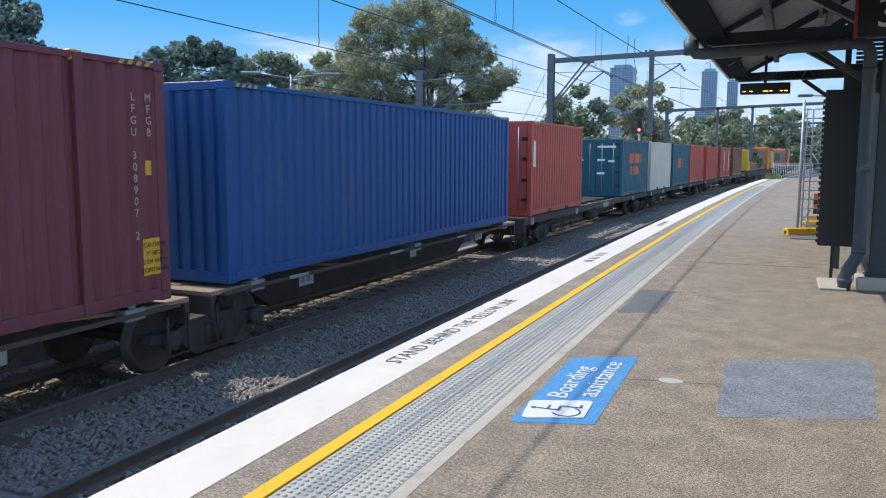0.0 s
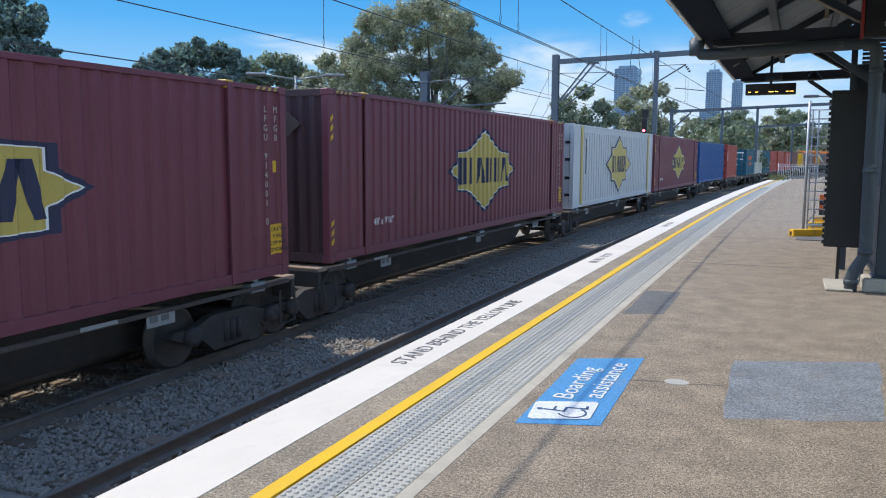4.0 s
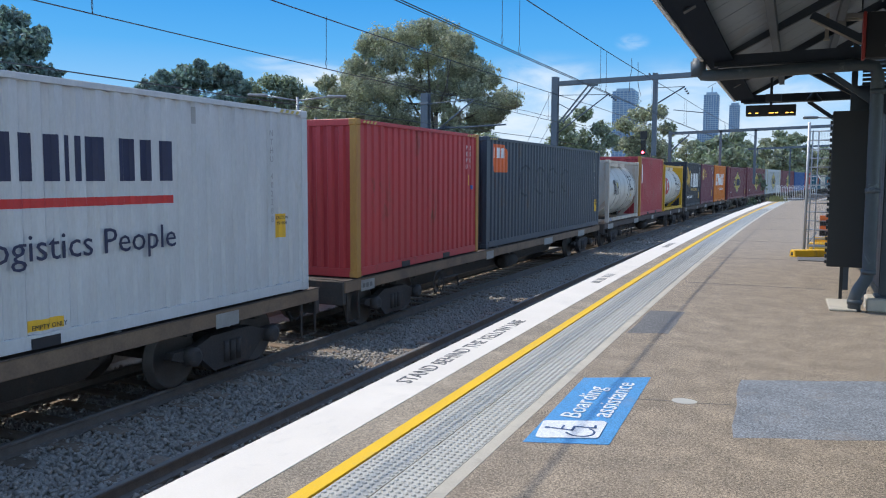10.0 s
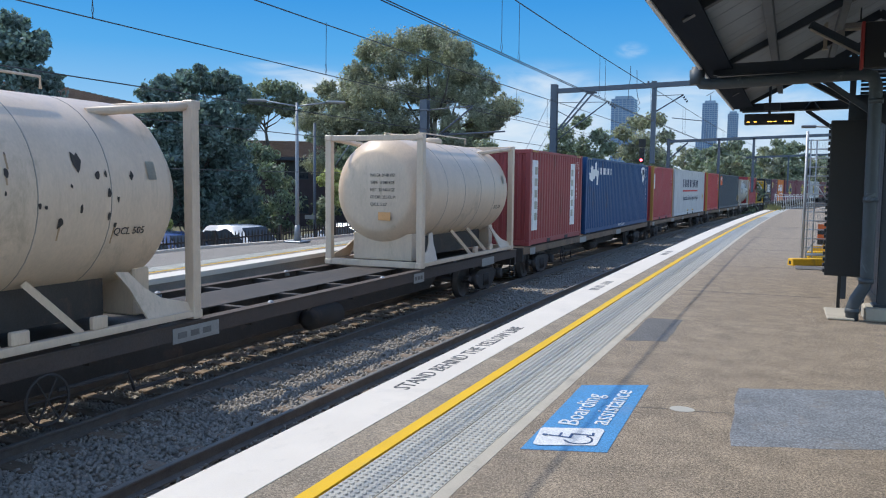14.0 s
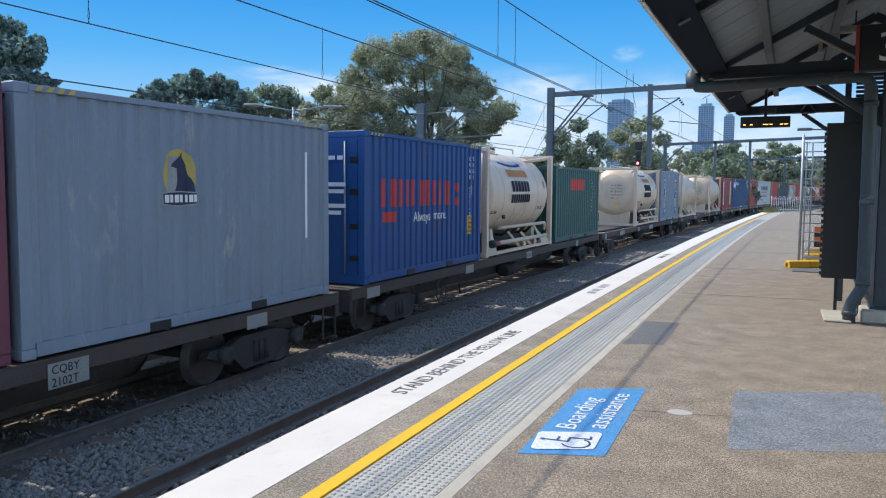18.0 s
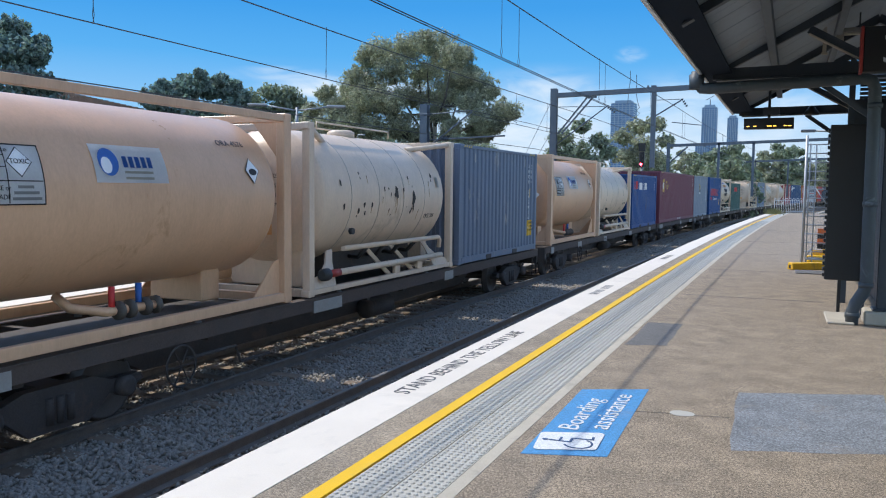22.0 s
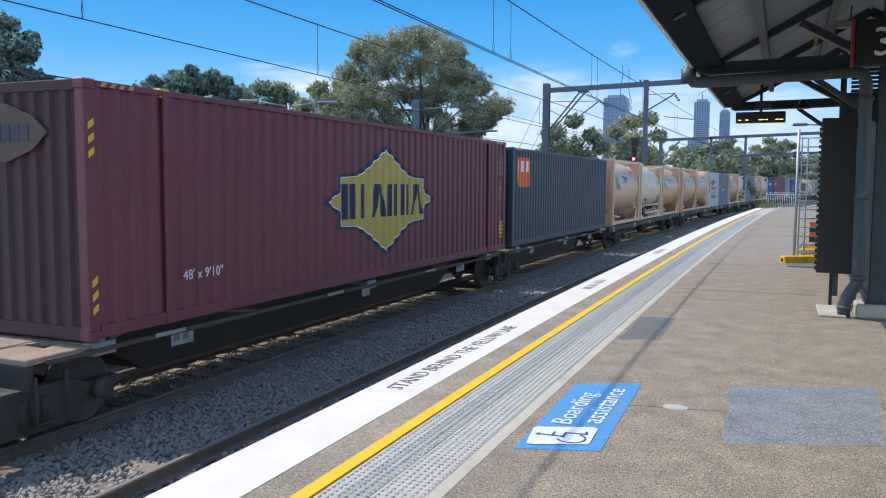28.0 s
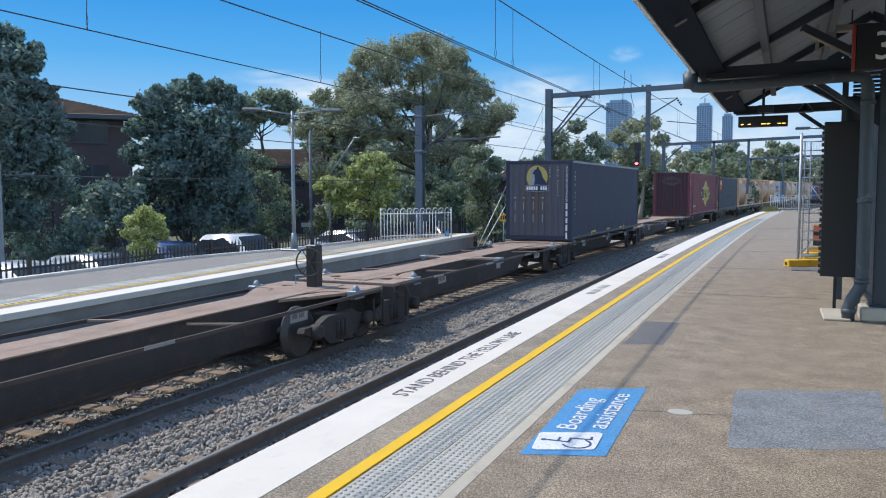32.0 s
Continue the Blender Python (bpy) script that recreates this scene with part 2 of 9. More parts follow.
M = dict(
    asphalt=mat("platform_asphalt", (0.245, 0.197, 0.145), 0.9, var=0.42, scale=3.2, fine=60, bump=0.3, grain=0.7, speck=0.62, grit=190, dirt=(0.27, 0.225, 0.175), amount=0.2),
    coping=mat("white_coping_paint", (0.66, 0.605, 0.53), 0.75, var=0.08, scale=1.6, fine=90, bump=0.25, dirt=(0.54, 0.50, 0.45), amount=0.3),
    concrete=mat("worn_concrete", (0.27, 0.222, 0.165), 0.9, grain=0.65, speck=0.4, grit=110, var=0.4, scale=2.2, fine=110, bump=0.4, dirt=(0.17, 0.15, 0.13), amount=0.4),
    kerb=mat("pale_concrete", (0.45, 0.408, 0.335), 0.9, var=0.18, scale=2.5, fine=100, bump=0.35, dirt=(0.27, 0.25, 0.22), amount=0.35),
    wall=mat("platform_wall_concrete", (0.30, 0.28, 0.255), 0.9, var=0.3, scale=1.2, fine=40, bump=0.4),
    yellow=mat("yellow_line_paint", (0.72, 0.43, 0.004), 0.7, var=0.1, scale=3, fine=90, bump=0.2, dirt=(0.50, 0.36, 0.10), amount=0.3),
    tactile=mat("grey_tactile", (0.43, 0.41, 0.36), 0.5, var=0.06, scale=4, fine=60, bump=0.15, dirt=(0.33, 0.32, 0.30), amount=0.15, each=0.025),
    blue=mat("blue_marking_paint", (0.065, 0.25, 0.50), 0.75, var=0.15, speck=0.28, grit=130, scale=4, fine=170, bump=0.2, dirt=(0.16, 0.24, 0.38), amount=0.3),
    markwhite=mat("white_marking_paint", (0.66, 0.68, 0.70), 0.8, speck=0.2, grit=130, var=0.12, scale=6, fine=170, bump=0.3, dirt=(0.45, 0.48, 0.52), amount=0.3),
    letter=mat("grey_letter_paint", (0.10, 0.10, 0.10), 0.8, var=0.25, scale=5, fine=120, bump=0.2, dirt=(0.25, 0.25, 0.25), amount=0.45),
    faintletter=mat("worn_grey_letter_paint", (0.22, 0.22, 0.22), 0.8, var=0.3, scale=5, fine=120, bump=0.2, dirt=(0.45, 0.44, 0.42), amount=0.6),
    patch=mat("bluish_asphalt_patch", (0.185, 0.20, 0.22), 0.85, grain=0.7, speck=0.45, grit=120, var=0.35, scale=3, fine=60, bump=0.2, dirt=(0.23, 0.21, 0.19), amount=0.3),
    patchdark=mat("dark_asphalt_patch", (0.125, 0.122, 0.12), 0.85, grain=0.7, speck=0.4, grit=120, var=0.35, scale=3, fine=60, bump=0.2),
    farasphalt=mat("grey_platform_asphalt", (0.225, 0.205, 0.18), 0.9, var=0.35, scale=1.4, fine=60, bump=0.22, grain=0.6, speck=0.4, grit=150, dirt=(0.27, 0.24, 0.2), amount=0.25),
    fartactile=mat("pale_ribbed_tile", (0.56, 0.53, 0.45), 0.7, var=0.2, scale=4, fine=60, bump=0.2, dirt=(0.3, 0.27, 0.2), amount=0.4, each=0.15),
    navymark=mat("navy_marking_paint", (0.05, 0.10, 0.22), 0.8, speck=0.3, grit=130, var=0.2, scale=6, fine=170, bump=0.2),
    ballast=mat("ballast_bed", (0.31, 0.285, 0.25), 0.95, var=0.4, scale=2, fine=22, bump=0.6),
    stone=mat("ballast_stone", (0.315, 0.285, 0.245), 0.9, var=0.35, scale=5, fine=60, bump=0.3),
    sleeper=mat("old_timber_sleeper", (0.22, 0.165, 0.12), 0.9, var=0.35, scale=2, fine=30, bump=0.5, stretch=(0.4, 3, 3), each=0.25),
    railside=mat("rusty_rail", (0.16, 0.14, 0.122), 0.9, var=0.3, scale=6, fine=50, bump=0.3),
    railtop=mat("worn_rail_head", (0.2, 0.19, 0.175), 0.7, 0.3, var=0.1, scale=4, fine=50, bump=0.05),
    ground=mat("dry_grass_ground", (0.12, 0.115, 0.06), 0.95, var=0.4, scale=0.3, fine=6, bump=0.6),
    carpark=mat("car_park_asphalt", (0.07, 0.07, 0.07), 0.9, var=0.25, scale=0.8, fine=50, bump=0.4),
    steel=mat("grey_galvanised_steel", (0.24, 0.265, 0.29), 0.5, 0.4, var=0.15, scale=3, fine=30, bump=0.1),
    maststeel=mat("grey_blue_mast_steel", (0.10, 0.122, 0.15), 0.6, 0.0, var=0.2, scale=2, fine=25, bump=0.1, dirt=(0.2, 0.22, 0.24), amount=0.2),
    darksteel=mat("dark_blue_grey_steel", (0.04, 0.052, 0.068), 0.5, 0.0, var=0.2, scale=3, fine=30, bump=0.1),
    canopydark=mat("near_black_soffit_paint", (0.016, 0.024, 0.038), 1.0, 0.0, var=0.15, scale=3, fine=30, bump=0.08, spec=0.1),
    downpipe=mat("blue_grey_pipe_paint", (0.05, 0.063, 0.075), 0.5, 0.0, var=0.15, scale=4, fine=30, bump=0.08, dirt=(0.22, 0.25, 0.27), amount=0.2),
    ceiling=mat("pale_soffit_board", (0.29, 0.335, 0.39), 0.75, 0.0, var=0.12, scale=1.0, fine=20, bump=0.1, dirt=(0.28, 0.28, 0.28), amount=0.4),
    purlin=mat("grey_purlin_paint", (0.13, 0.15, 0.175), 0.8, var=0.2, scale=3, fine=30, bump=0.1),
    roofmetal=mat("roof_sheet", (0.35, 0.35, 0.34), 0.6, 0.3, var=0.15, scale=1, fine=20, bump=0.1),
    black=mat("black_powder_coat", (0.012, 0.012, 0.014), 0.45, 0.0, var=0.2, scale=4, fine=30, bump=0.05),
    rubber=mat("black_rubber", (0.02, 0.02, 0.02), 0.85, var=0.2, scale=5, fine=40, bump=0.2),
    wire=mat("copper_wire_patina", (0.06, 0.065, 0.07), 0.6, 0.4, var=0.2, scale=3, fine=20, bump=0.0),
    white=mat("white_enamel", (0.75, 0.76, 0.77), 0.5, var=0.06, scale=2, fine=30, bump=0.05, dirt=(0.5, 0.48, 0.45), amount=0.2),
    amberyellow=mat("yellow_plastic", (0.75, 0.42, 0.02), 0.55, var=0.1, scale=4, fine=40, bump=0.1, dirt=(0.4, 0.25, 0.06), amount=0.2),
    orange=mat("orange_plastic", (0.75, 0.16, 0.03), 0.5, var=0.1, scale=4, fine=40, bump=0.05),
    red=mat("red_enamel", (0.32, 0.035, 0.03), 0.5, var=0.1, scale=4, fine=40, bump=0.05),
    brick=mat("brown_brickwork", (0.07, 0.052, 0.054), 0.9, var=0.3, scale=1.2, fine=18, bump=0.4),
    rooftile=mat("brown_roof_tile", (0.17, 0.115, 0.085), 0.85, var=0.3, scale=2, fine=14, bump=0.6, each=0.15),
    glass=mat("window_glass", (0.025, 0.032, 0.04), 0.3, 0.0, var=0.2, scale=1, fine=6, bump=0.0, spec=0.35),
    bark=mat("grey_brown_bark", (0.09, 0.08, 0.068), 0.95, var=0.4, scale=2, fine=20, bump=0.8, stretch=(2, 2, 0.5)),
    barkpale=mat("pale_gum_bark", (0.36, 0.32, 0.27), 0.85, var=0.3, scale=2, fine=15, bump=0.4, stretch=(2, 2, 0.4)),
    # skyline towers: bluish distance haze is mixed into both of these colours
    tower=mat("hazed_blue_tower_glass", (0.09, 0.19, 0.36), 0.25, 0.0, var=0.25, scale=0.05, fine=0.6, bump=0.0, spec=0.8),
    towerslab=mat("hazed_slab_concrete", (0.24, 0.34, 0.46), 0.8, var=0.15, scale=0.1, fine=1, bump=0.0),
    deckrust=mat("rusty_wagon_deck", (0.29, 0.20, 0.145), 0.85, var=0.35, scale=1.5, fine=40, bump=0.3, dirt=(0.36, 0.30, 0.25), amount=0.5),
    silltan=mat("tan_brown_sill", (0.21, 0.14, 0.09), 0.85, var=0.3, scale=1.5, fine=35, bump=0.3, dirt=(0.10, 0.07, 0.055), amount=0.5),
    sillrust=mat("rusty_brown_sill", (0.085, 0.062, 0.05), 0.85, var=0.3, scale=1.5, fine=35, bump=0.3, dirt=(0.07, 0.06, 0.055), amount=0.5),
    underframe=mat("grimy_underframe", (0.055, 0.047, 0.042), 0.8, var=0.35, scale=3, fine=40, bump=0.3, dirt=(0.13, 0.085, 0.06), amount=0.3),
    wheelsteel=mat("worn_wheel_steel", (0.10, 0.09, 0.082), 0.6, 0.3, var=0.25, scale=4, fine=40, bump=0.2),
    placard=mat("white_placard", (0.30, 0.29, 0.27), 0.6, var=0.2, scale=5, fine=30, bump=0.0, dirt=(0.28, 0.25, 0.22), amount=0.5),
    stencil=mat("faded_stencil_ink", (0.16, 0.15, 0.14), 0.8, var=0.3, bump=0.0),
    caution=mat("yellow_caution_label", (0.72, 0.42, 0.03), 0.6, var=0.1, scale=5, fine=30, bump=0.0),
    ink=mat("black_ink", (0.015, 0.015, 0.02), 0.6, var=0.1, bump=0.0),
    grille=mat("dark_grille", (0.03, 0.03, 0.03), 0.6, var=0.2, bump=0.1),
)
LED = glow("amber_led", (1.0, 0.52, 0.08), 1.6)
REDLAMP = glow("red_signal_lamp", (1.0, 0.03, 0.05), 14.0)


# ---- mesh tools ----
def part(name, data, material=None, parent=None, label="", m=None):
    """Links a bmesh or a mesh as ONE object, under a thing or a part."""
    if isinstance(data, bmesh.types.BMesh):
        me = bpy.data.meshes.new(name)
        data.to_mesh(me)
        data.free()
        data = me
    if material and not data.materials:
        data.materials.append(material)
    ob = new(name, data)
    ob.parent = parent
    if m is not None:
        ob.matrix_basis = m
    if label:
        ob["label"] = label
    return ob


def thing(name, label, category, group="", m=None, kind=""):
    ob = tagged(new(name), label, category, group, kind)
    ob.empty_display_size = 0.2
    if m is not None:
        ob.matrix_basis = m
    return ob


def setting(name, data, material, label, category="", m=None):
    return tagged(part(name, data, material, None, "", m), label, category or name.split("_")[0], kind="structure")


def box(bm, x0, x1, y0, y1, z0, z1, bevel=0.0):
    v = [bm.verts.new((x, y, z)) for z in (z0, z1) for y in (y0, y1) for x in (x0, x1)]
    fs = [bm.faces.new([v[i] for i in f]) for f in ((0, 2, 3, 1), (4, 5, 7, 6), (0, 1, 5, 4), (2, 6, 7, 3), (0, 4, 6, 2), (1, 3, 7, 5))]
    if bevel:
        edges = {e for f in fs for e in f.edges}
        bmesh.ops.bevel(bm, geom=list(edges), offset=bevel, segments=1, affect='EDGES', profile=0.5)
    return bm


def cube(x0, x1, y0, y1, z0, z1, bevel=0.0):
    return box(bmesh.new(), x0, x1, y0, y1, z0, z1, bevel)


def tube(bm, pts, r, n=8, cap=True):
    """A round bar along points; r may be one radius or one for each point."""
    pts = [Vector(p) for p in pts]
    rs = r if isinstance(r, (list, tuple)) else [r] * len(pts)
    rings, side = [], None
    for i, p in enumerate(pts):
        d = (pts[min(i + 1, len(pts) - 1)] - pts[max(i - 1, 0)]).normalized()
        if side is None:
            side = d.orthogonal().normalized()
        side = (side - d * side.dot(d)).normalized()
        up = d.cross(side)
        rings.append([bm.verts.new(p + (side * math.cos(k * math.tau / n) + up * math.sin(k * math.tau / n)) * rs[i]) for k in range(n)])
    for a, b in zip(rings, rings[1:]):
        for k in range(n):
            f = bm.faces.new((a[k], a[(k + 1) % n], b[(k + 1) % n], b[k]))
            f.smooth = n > 5
    if cap:
        bm.faces.new(rings[0][::-1])
        bm.faces.new(rings[-1])
    return bm


def bar(p, q, r, n=8):
    return tube(bmesh.new(), (p, q), r, n)


def beam(bm, p, q, w, h):
    """A straight beam of section w by h from p to q."""
    p, q = Vector(p), Vector(q)
    d = (q - p).normalized()
    side = d.cross(Vector((0, 0, 1)))
    side = side.normalized() if side.length > 1e-4 else Vector((1, 0, 0))
    up = side.cross(d)
    a = [bm.verts.new(o + side * sx * w / 2 + up * sz * h / 2) for o in (p, q) for sx, sz in ((-1, -1), (1, -1), (1, 1), (-1, 1))]
    for f in ((3, 2, 1, 0), (4, 5, 6, 7), (0, 1, 5, 4), (1, 2, 6, 5), (2, 3, 7, 6), (3, 0, 4, 7)):
        bm.faces.new([a[i] for i in f])
    return bm


def lathe(bm, profile, n=24, axis='y', centre=(0, 0, 0)):
    """Turns (along, radius) pairs about an axis."""
    rings = []
    for s, r in profile:
        ring = []
        for k in range(n):
            c, d = math.cos(k * math.tau / n) * r, math.sin(k * math.tau / n) * r
            p = {'y': (c, s, d), 'x': (s, c, d), 'z': (c, d, s)}[axis]
            ring.append(bm.verts.new(Vector(p) + Vector(centre)))
        rings.append(ring)
    for a, b in zip(rings, rings[1:]):
        for k in range(n):
            f = bm.faces.new((a[k], a[(k + 1) % n], b[(k + 1) % n], b[k]))
            f.smooth = True
    bm.faces.new(rings[0][::-1])
    bm.faces.new(rings[-1])
    bmesh.ops.recalc_face_normals(bm, faces=bm.faces)
    return bm


def poly(bm, pts, lift=(0, 0, 0.004)):
    """A flat plate with a little thickness, from an outline given anticlockwise as seen from its front."""
    lift = Vector(lift)
    a = [bm.verts.new(Vector(p)) for p in pts]
    b = [bm.verts.new(Vector(p) + lift) for p in pts]
    bm.faces.new(b)
    for i in range(len(pts)):
        j = (i + 1) % len(pts)
        bm.faces.new((a[i], a[j], b[j], b[i]))
    return bm


def sweep(profile, y0, y1, step=2.0, closed=True):
    """A profile of (x, z) pairs drawn along the bend from y0 to y1."""
    bm = bmesh.new()
    n = max(1, round((y1 - y0) / step))
    rings = []
    for i in range(n + 1):
        y = y0 + (y1 - y0) * i / n
        rings.append([bm.verts.new((*arc(x, y)[:2], z)) for x, z in profile])
    k = len(profile)
    for a, b in zip(rings, rings[1:]):
        for j in range(k if closed else k - 1):
            bm.faces.new((a[j], b[j], b[(j + 1) % k], a[(j + 1) % k]))
    if closed:
        bm.faces.new(rings[0])
        bm.faces.new(rings[-1][::-1])
    bmesh.ops.recalc_face_normals(bm, faces=bm.faces)
    return bm


def slab(x0, x1, z0, z1, y0, y1, step=2.0):
    return sweep([(x0, z0), (x1, z0), (x1, z1), (x0, z1)], y0, y1, step)


TEXTS = {}


def words(body, size, align='LEFT', stretch=1.0, space=1.0, thick=0.0015):
    """Lettering as a mesh, upright in its own x-y plane."""
    key = (body, size, align, stretch, space)
    if key not in TEXTS:
        c = bpy.data.curves.new("lettering", 'FONT')
        c.body, c.size, c.align_x, c.extrude, c.space_character = body, size, align, thick, space
        c.resolution_u = 2
        ob = bpy.data.objects.new("lettering", c)
        scene.collection.objects.link(ob)
        bpy.context.view_layer.update()
        me = bpy.data.meshes.new_from_object(ob.evaluated_get(bpy.context.evaluated_depsgraph_get()))
        me.transform(Matrix.Diagonal((stretch, 1, 1, 1)))
        bpy.data.objects.remove(ob)
        bpy.data.curves.remove(c)
        TEXTS[key] = me
    return TEXTS[key].copy()


def fitted(body, size, length):
    """Words drawn out to a given length."""
    me = words(body, size)
    xs = [v.co.x for v in me.vertices]
    me.transform(Matrix.Translation((0, 0, 0)) @ Matrix.Diagonal((length / (max(xs) - min(xs)), 1, 1, 1)) @ Matrix.Translation((-min(xs), 0, 0)))
    return me


def raw_mesh(name, verts, faces):
    """A mesh straight from numpy arrays (triangles or quads)."""
    me = bpy.data.meshes.new(name)
    k = faces.shape[1]
    me.vertices.add(len(verts))
    me.vertices.foreach_set("co", verts.astype(np.float32).ravel())
    me.loops.add(faces.size)
    me.loops.foreach_set("vertex_index", faces.astype(np.int32).ravel())
    me.polygons.add(len(faces))
    me.polygons.foreach_set("loop_start", np.arange(0, faces.size, k, dtype=np.int32))
    me.update(calc_edges=True)
    return me

# ---- ground, track bed, platforms ----
setting("ground", cube(-2500, 2500, -2500, 2500, -2.2, -1.62), M["ground"], "dry mown grass and earth beside the railway")
setting("car_park", cube(-30, -14.2, -12, 30, -1.7, -1.6), M["carpark"], "dark asphalt car park behind the fence", "car park")
setting("ballast_bed", slab(-10.6, -3.0, -1.9, -1.45, -60, 420, 6.0), M["ballast"], "grey crushed stone bed under both tracks", "ballast")


RAIL = -1.25     # height of the running surface


def rail(x, y0, y1, parent):
    z = RAIL
    foot = sweep([(x - .073, z - .163), (x + .073, z - .163), (x + .073, z - .146), (x + .01, z - .126), (x + .01, z - .046), (x + .035, z - .031),
                  (x + .035, z - .009), (x - .035, z - .009), (x - .035, z - .031), (x - .01, z - .046), (x - .01, z - .126), (x - .073, z - .146)], y0, y1, 3.0)
    ob = part("rail", foot, M["railside"], parent)
    part("rail_head", sweep([(x - .03, z - .008), (x + .03, z - .008), (x + .024, z), (x - .024, z)], y0, y1, 3.0), M["railtop"], ob, "polished running surface")


def sleeper_mesh():
    return cube(-1.3, 1.3, -.115, .115, -.13, 0, 0.012)


for name, x in (("track_near", -4.96), ("track_far", -8.43)):
    track = thing(name, "standard gauge railway track on timber sleepers", "track", kind="structure")
    for dx in (-.753, .753):
        rail(x + dx, -40, 380, track)
    base = sleeper_mesh()
    me = bpy.data.meshes.new("sleeper")
    base.to_mesh(me)
    base.free()
    me.materials.append(M["sleeper"])
    for i in range(130):
        y = 1.0 + i * 0.61
        part("sleeper", me, None, track, "", on_line(x, y, RAIL - .152 + random.uniform(-.008, .006)) @ pose(random.uniform(-.04, .04), 0, 0, 0, random.uniform(-.4, .4), random.uniform(-.8, .8)))
    rest = bmesh.new()
    for i in range(130, 420):
        px, py, a = arc(x, 1.0 + i * 0.61)
        box(rest, px - 1.3, px + 1.3, py - .115, py + .115, -1.53, -1.402)
    tagged(part("sleeper_row", rest, M["sleeper"], track), kind="stuff")


def stones(count, x0, x1, y0, y1, z, size, seed):
    """Loose angular stones, each a small uneven lump."""
    rng = np.random.default_rng(seed)
    t = (1 + 5 ** .5) / 2
    ico = np.array([(-1, t, 0), (1, t, 0), (-1, -t, 0), (1, -t, 0), (0, -1, t), (0, 1, t), (0, -1, -t), (0, 1, -t), (t, 0, -1), (t, 0, 1), (-t, 0, -1), (-t, 0, 1)]) / 1.9
    tri = np.array([(0, 11, 5), (0, 5, 1), (0, 1, 7), (0, 7, 10), (0, 10, 11), (1, 5, 9), (5, 11, 4), (11, 10, 2), (10, 7, 6), (7, 1, 8), (3, 9, 4), (3, 4, 2), (3, 2, 6), (3, 6, 8), (3, 8, 9), (4, 9, 5), (2, 4, 11), (6, 2, 10), (8, 6, 7), (9, 8, 1)])
    y = y0 + (y1 - y0) * rng.random(count) ** 1.3
    x = rng.uniform(x0, x1, count)
    x = BEND - (BEND - x) * np.cos(y / (BEND - x))
    q = rng.normal(size=(count, 4))
    q /= np.linalg.norm(q, axis=1)[:, None]
    w, a, b, c = q.T
    rot = np.stack([1 - 2 * (b * b + c * c), 2 * (a * b - c * w), 2 * (a * c + b * w), 2 * (a * b + c * w), 1 - 2 * (a * a + c * c), 2 * (b * c - a * w),
                    2 * (a * c - b * w), 2 * (b * c + a * w), 1 - 2 * (a * a + b * b)], 1).reshape(-1, 3, 3)
    sc = size * rng.uniform(.6, 1.35, (count, 1, 1)) * rng.uniform(.6, 1.2, (count, 1, 3))
    v = ico[None] * (1 + rng.uniform(-.42, .38, (count, 12, 1))) * sc
    v = np.einsum('nij,nkj->nki', rot, v)
    v += np.stack([x, y, z + rng.uniform(-.012, .028, count)], 1)[:, None]
    f = tri[None] + (np.arange(count) * 12)[:, None, None]
    return raw_mesh("ballast_stones", v.reshape(-1, 3), f.reshape(-1, 3))


tagged(part("ballast_stones", stones(24000, -7.75, -5.62, 5.0, 34, -1.436, 0.029, 3), M["stone"]), "loose grey and tan crushed ballast stones between the tracks", "ballast", kind="stuff")
tagged(part("ballast_stones", stones(12000, -9.85, -7.75, 4.5, 24, -1.441, 0.025, 4), M["stone"]), "loose grey and tan crushed ballast stones under the train", "ballast", kind="stuff")
tagged(part("ballast_stones", stones(5000, -7.75, -5.6, 34, 75, -1.43, 0.04, 5), M["stone"]), "loose grey ballast stones further down the line", "ballast", kind="stuff")

# near platform: coping, worn strip, yellow line, tactile strip, kerb and asphalt, edge by edge
YA, YB = -25.0, 67.5
setting("platform_body", slab(-2.93, 7.0, -1.9, -.13, YA, YB), M["wall"], "grimy concrete wall of the platform", "platform")
setting("platform_coping", sweep([(-3.02, -.128), (-2.546, -.128), (-2.546, 0), (-3.0, 0), (-3.02, -.02)], YA, 62.5), M["coping"], "white painted platform edge with worn black lettering", "platform edge")
setting("platform_strip", slab(-2.546, -2.312, -.128, -.004, YA, 66), M["concrete"], "worn brown concrete strip beside the white edge", "platform")
setting("yellow_line", slab(-2.312, -2.218, -.128, 0, YA, 66), M["yellow"], "yellow painted safety line along the platform", "marking")
setting("tactile_bed", slab(-2.218, -1.66, -.128, -.02, YA, 66), M["concrete"], "bedding under the tactile tiles", "platform")
setting("platform_kerb", slab(-1.66, -1.575, -.128, .003, YA, 66), M["kerb"], "narrow pale concrete kerb beside the tactile tiles", "platform")
floor = setting("platform_floor", slab(-1.575, 7.0, -.128, 0, YA, YB), M["asphalt"], "brown-grey worn asphalt platform surface", "platform")


def tile_mesh(n=6, dots=True):
    bm = cube(-.13, .13, -.1488, .1488, -.02, 0)
    for i in range(n):
        for j in range(n):
            x, y = (i + .5) / n * .264 - .132, (j + .5) / n * .294 - .147
            ring = [[bm.verts.new((x + r * math.cos(k * math.tau / 6), y + r * math.sin(k * math.tau / 6), z)) for k in range(6)] for r, z in ((.0175, 0.0005), (.012, .0075))]
            for k in range(6):
                bm.faces.new((ring[0][k], ring[0][(k + 1) % 6], ring[1][(k + 1) % 6], ring[1][k]))
            bm.faces.new(ring[1])
    return bm


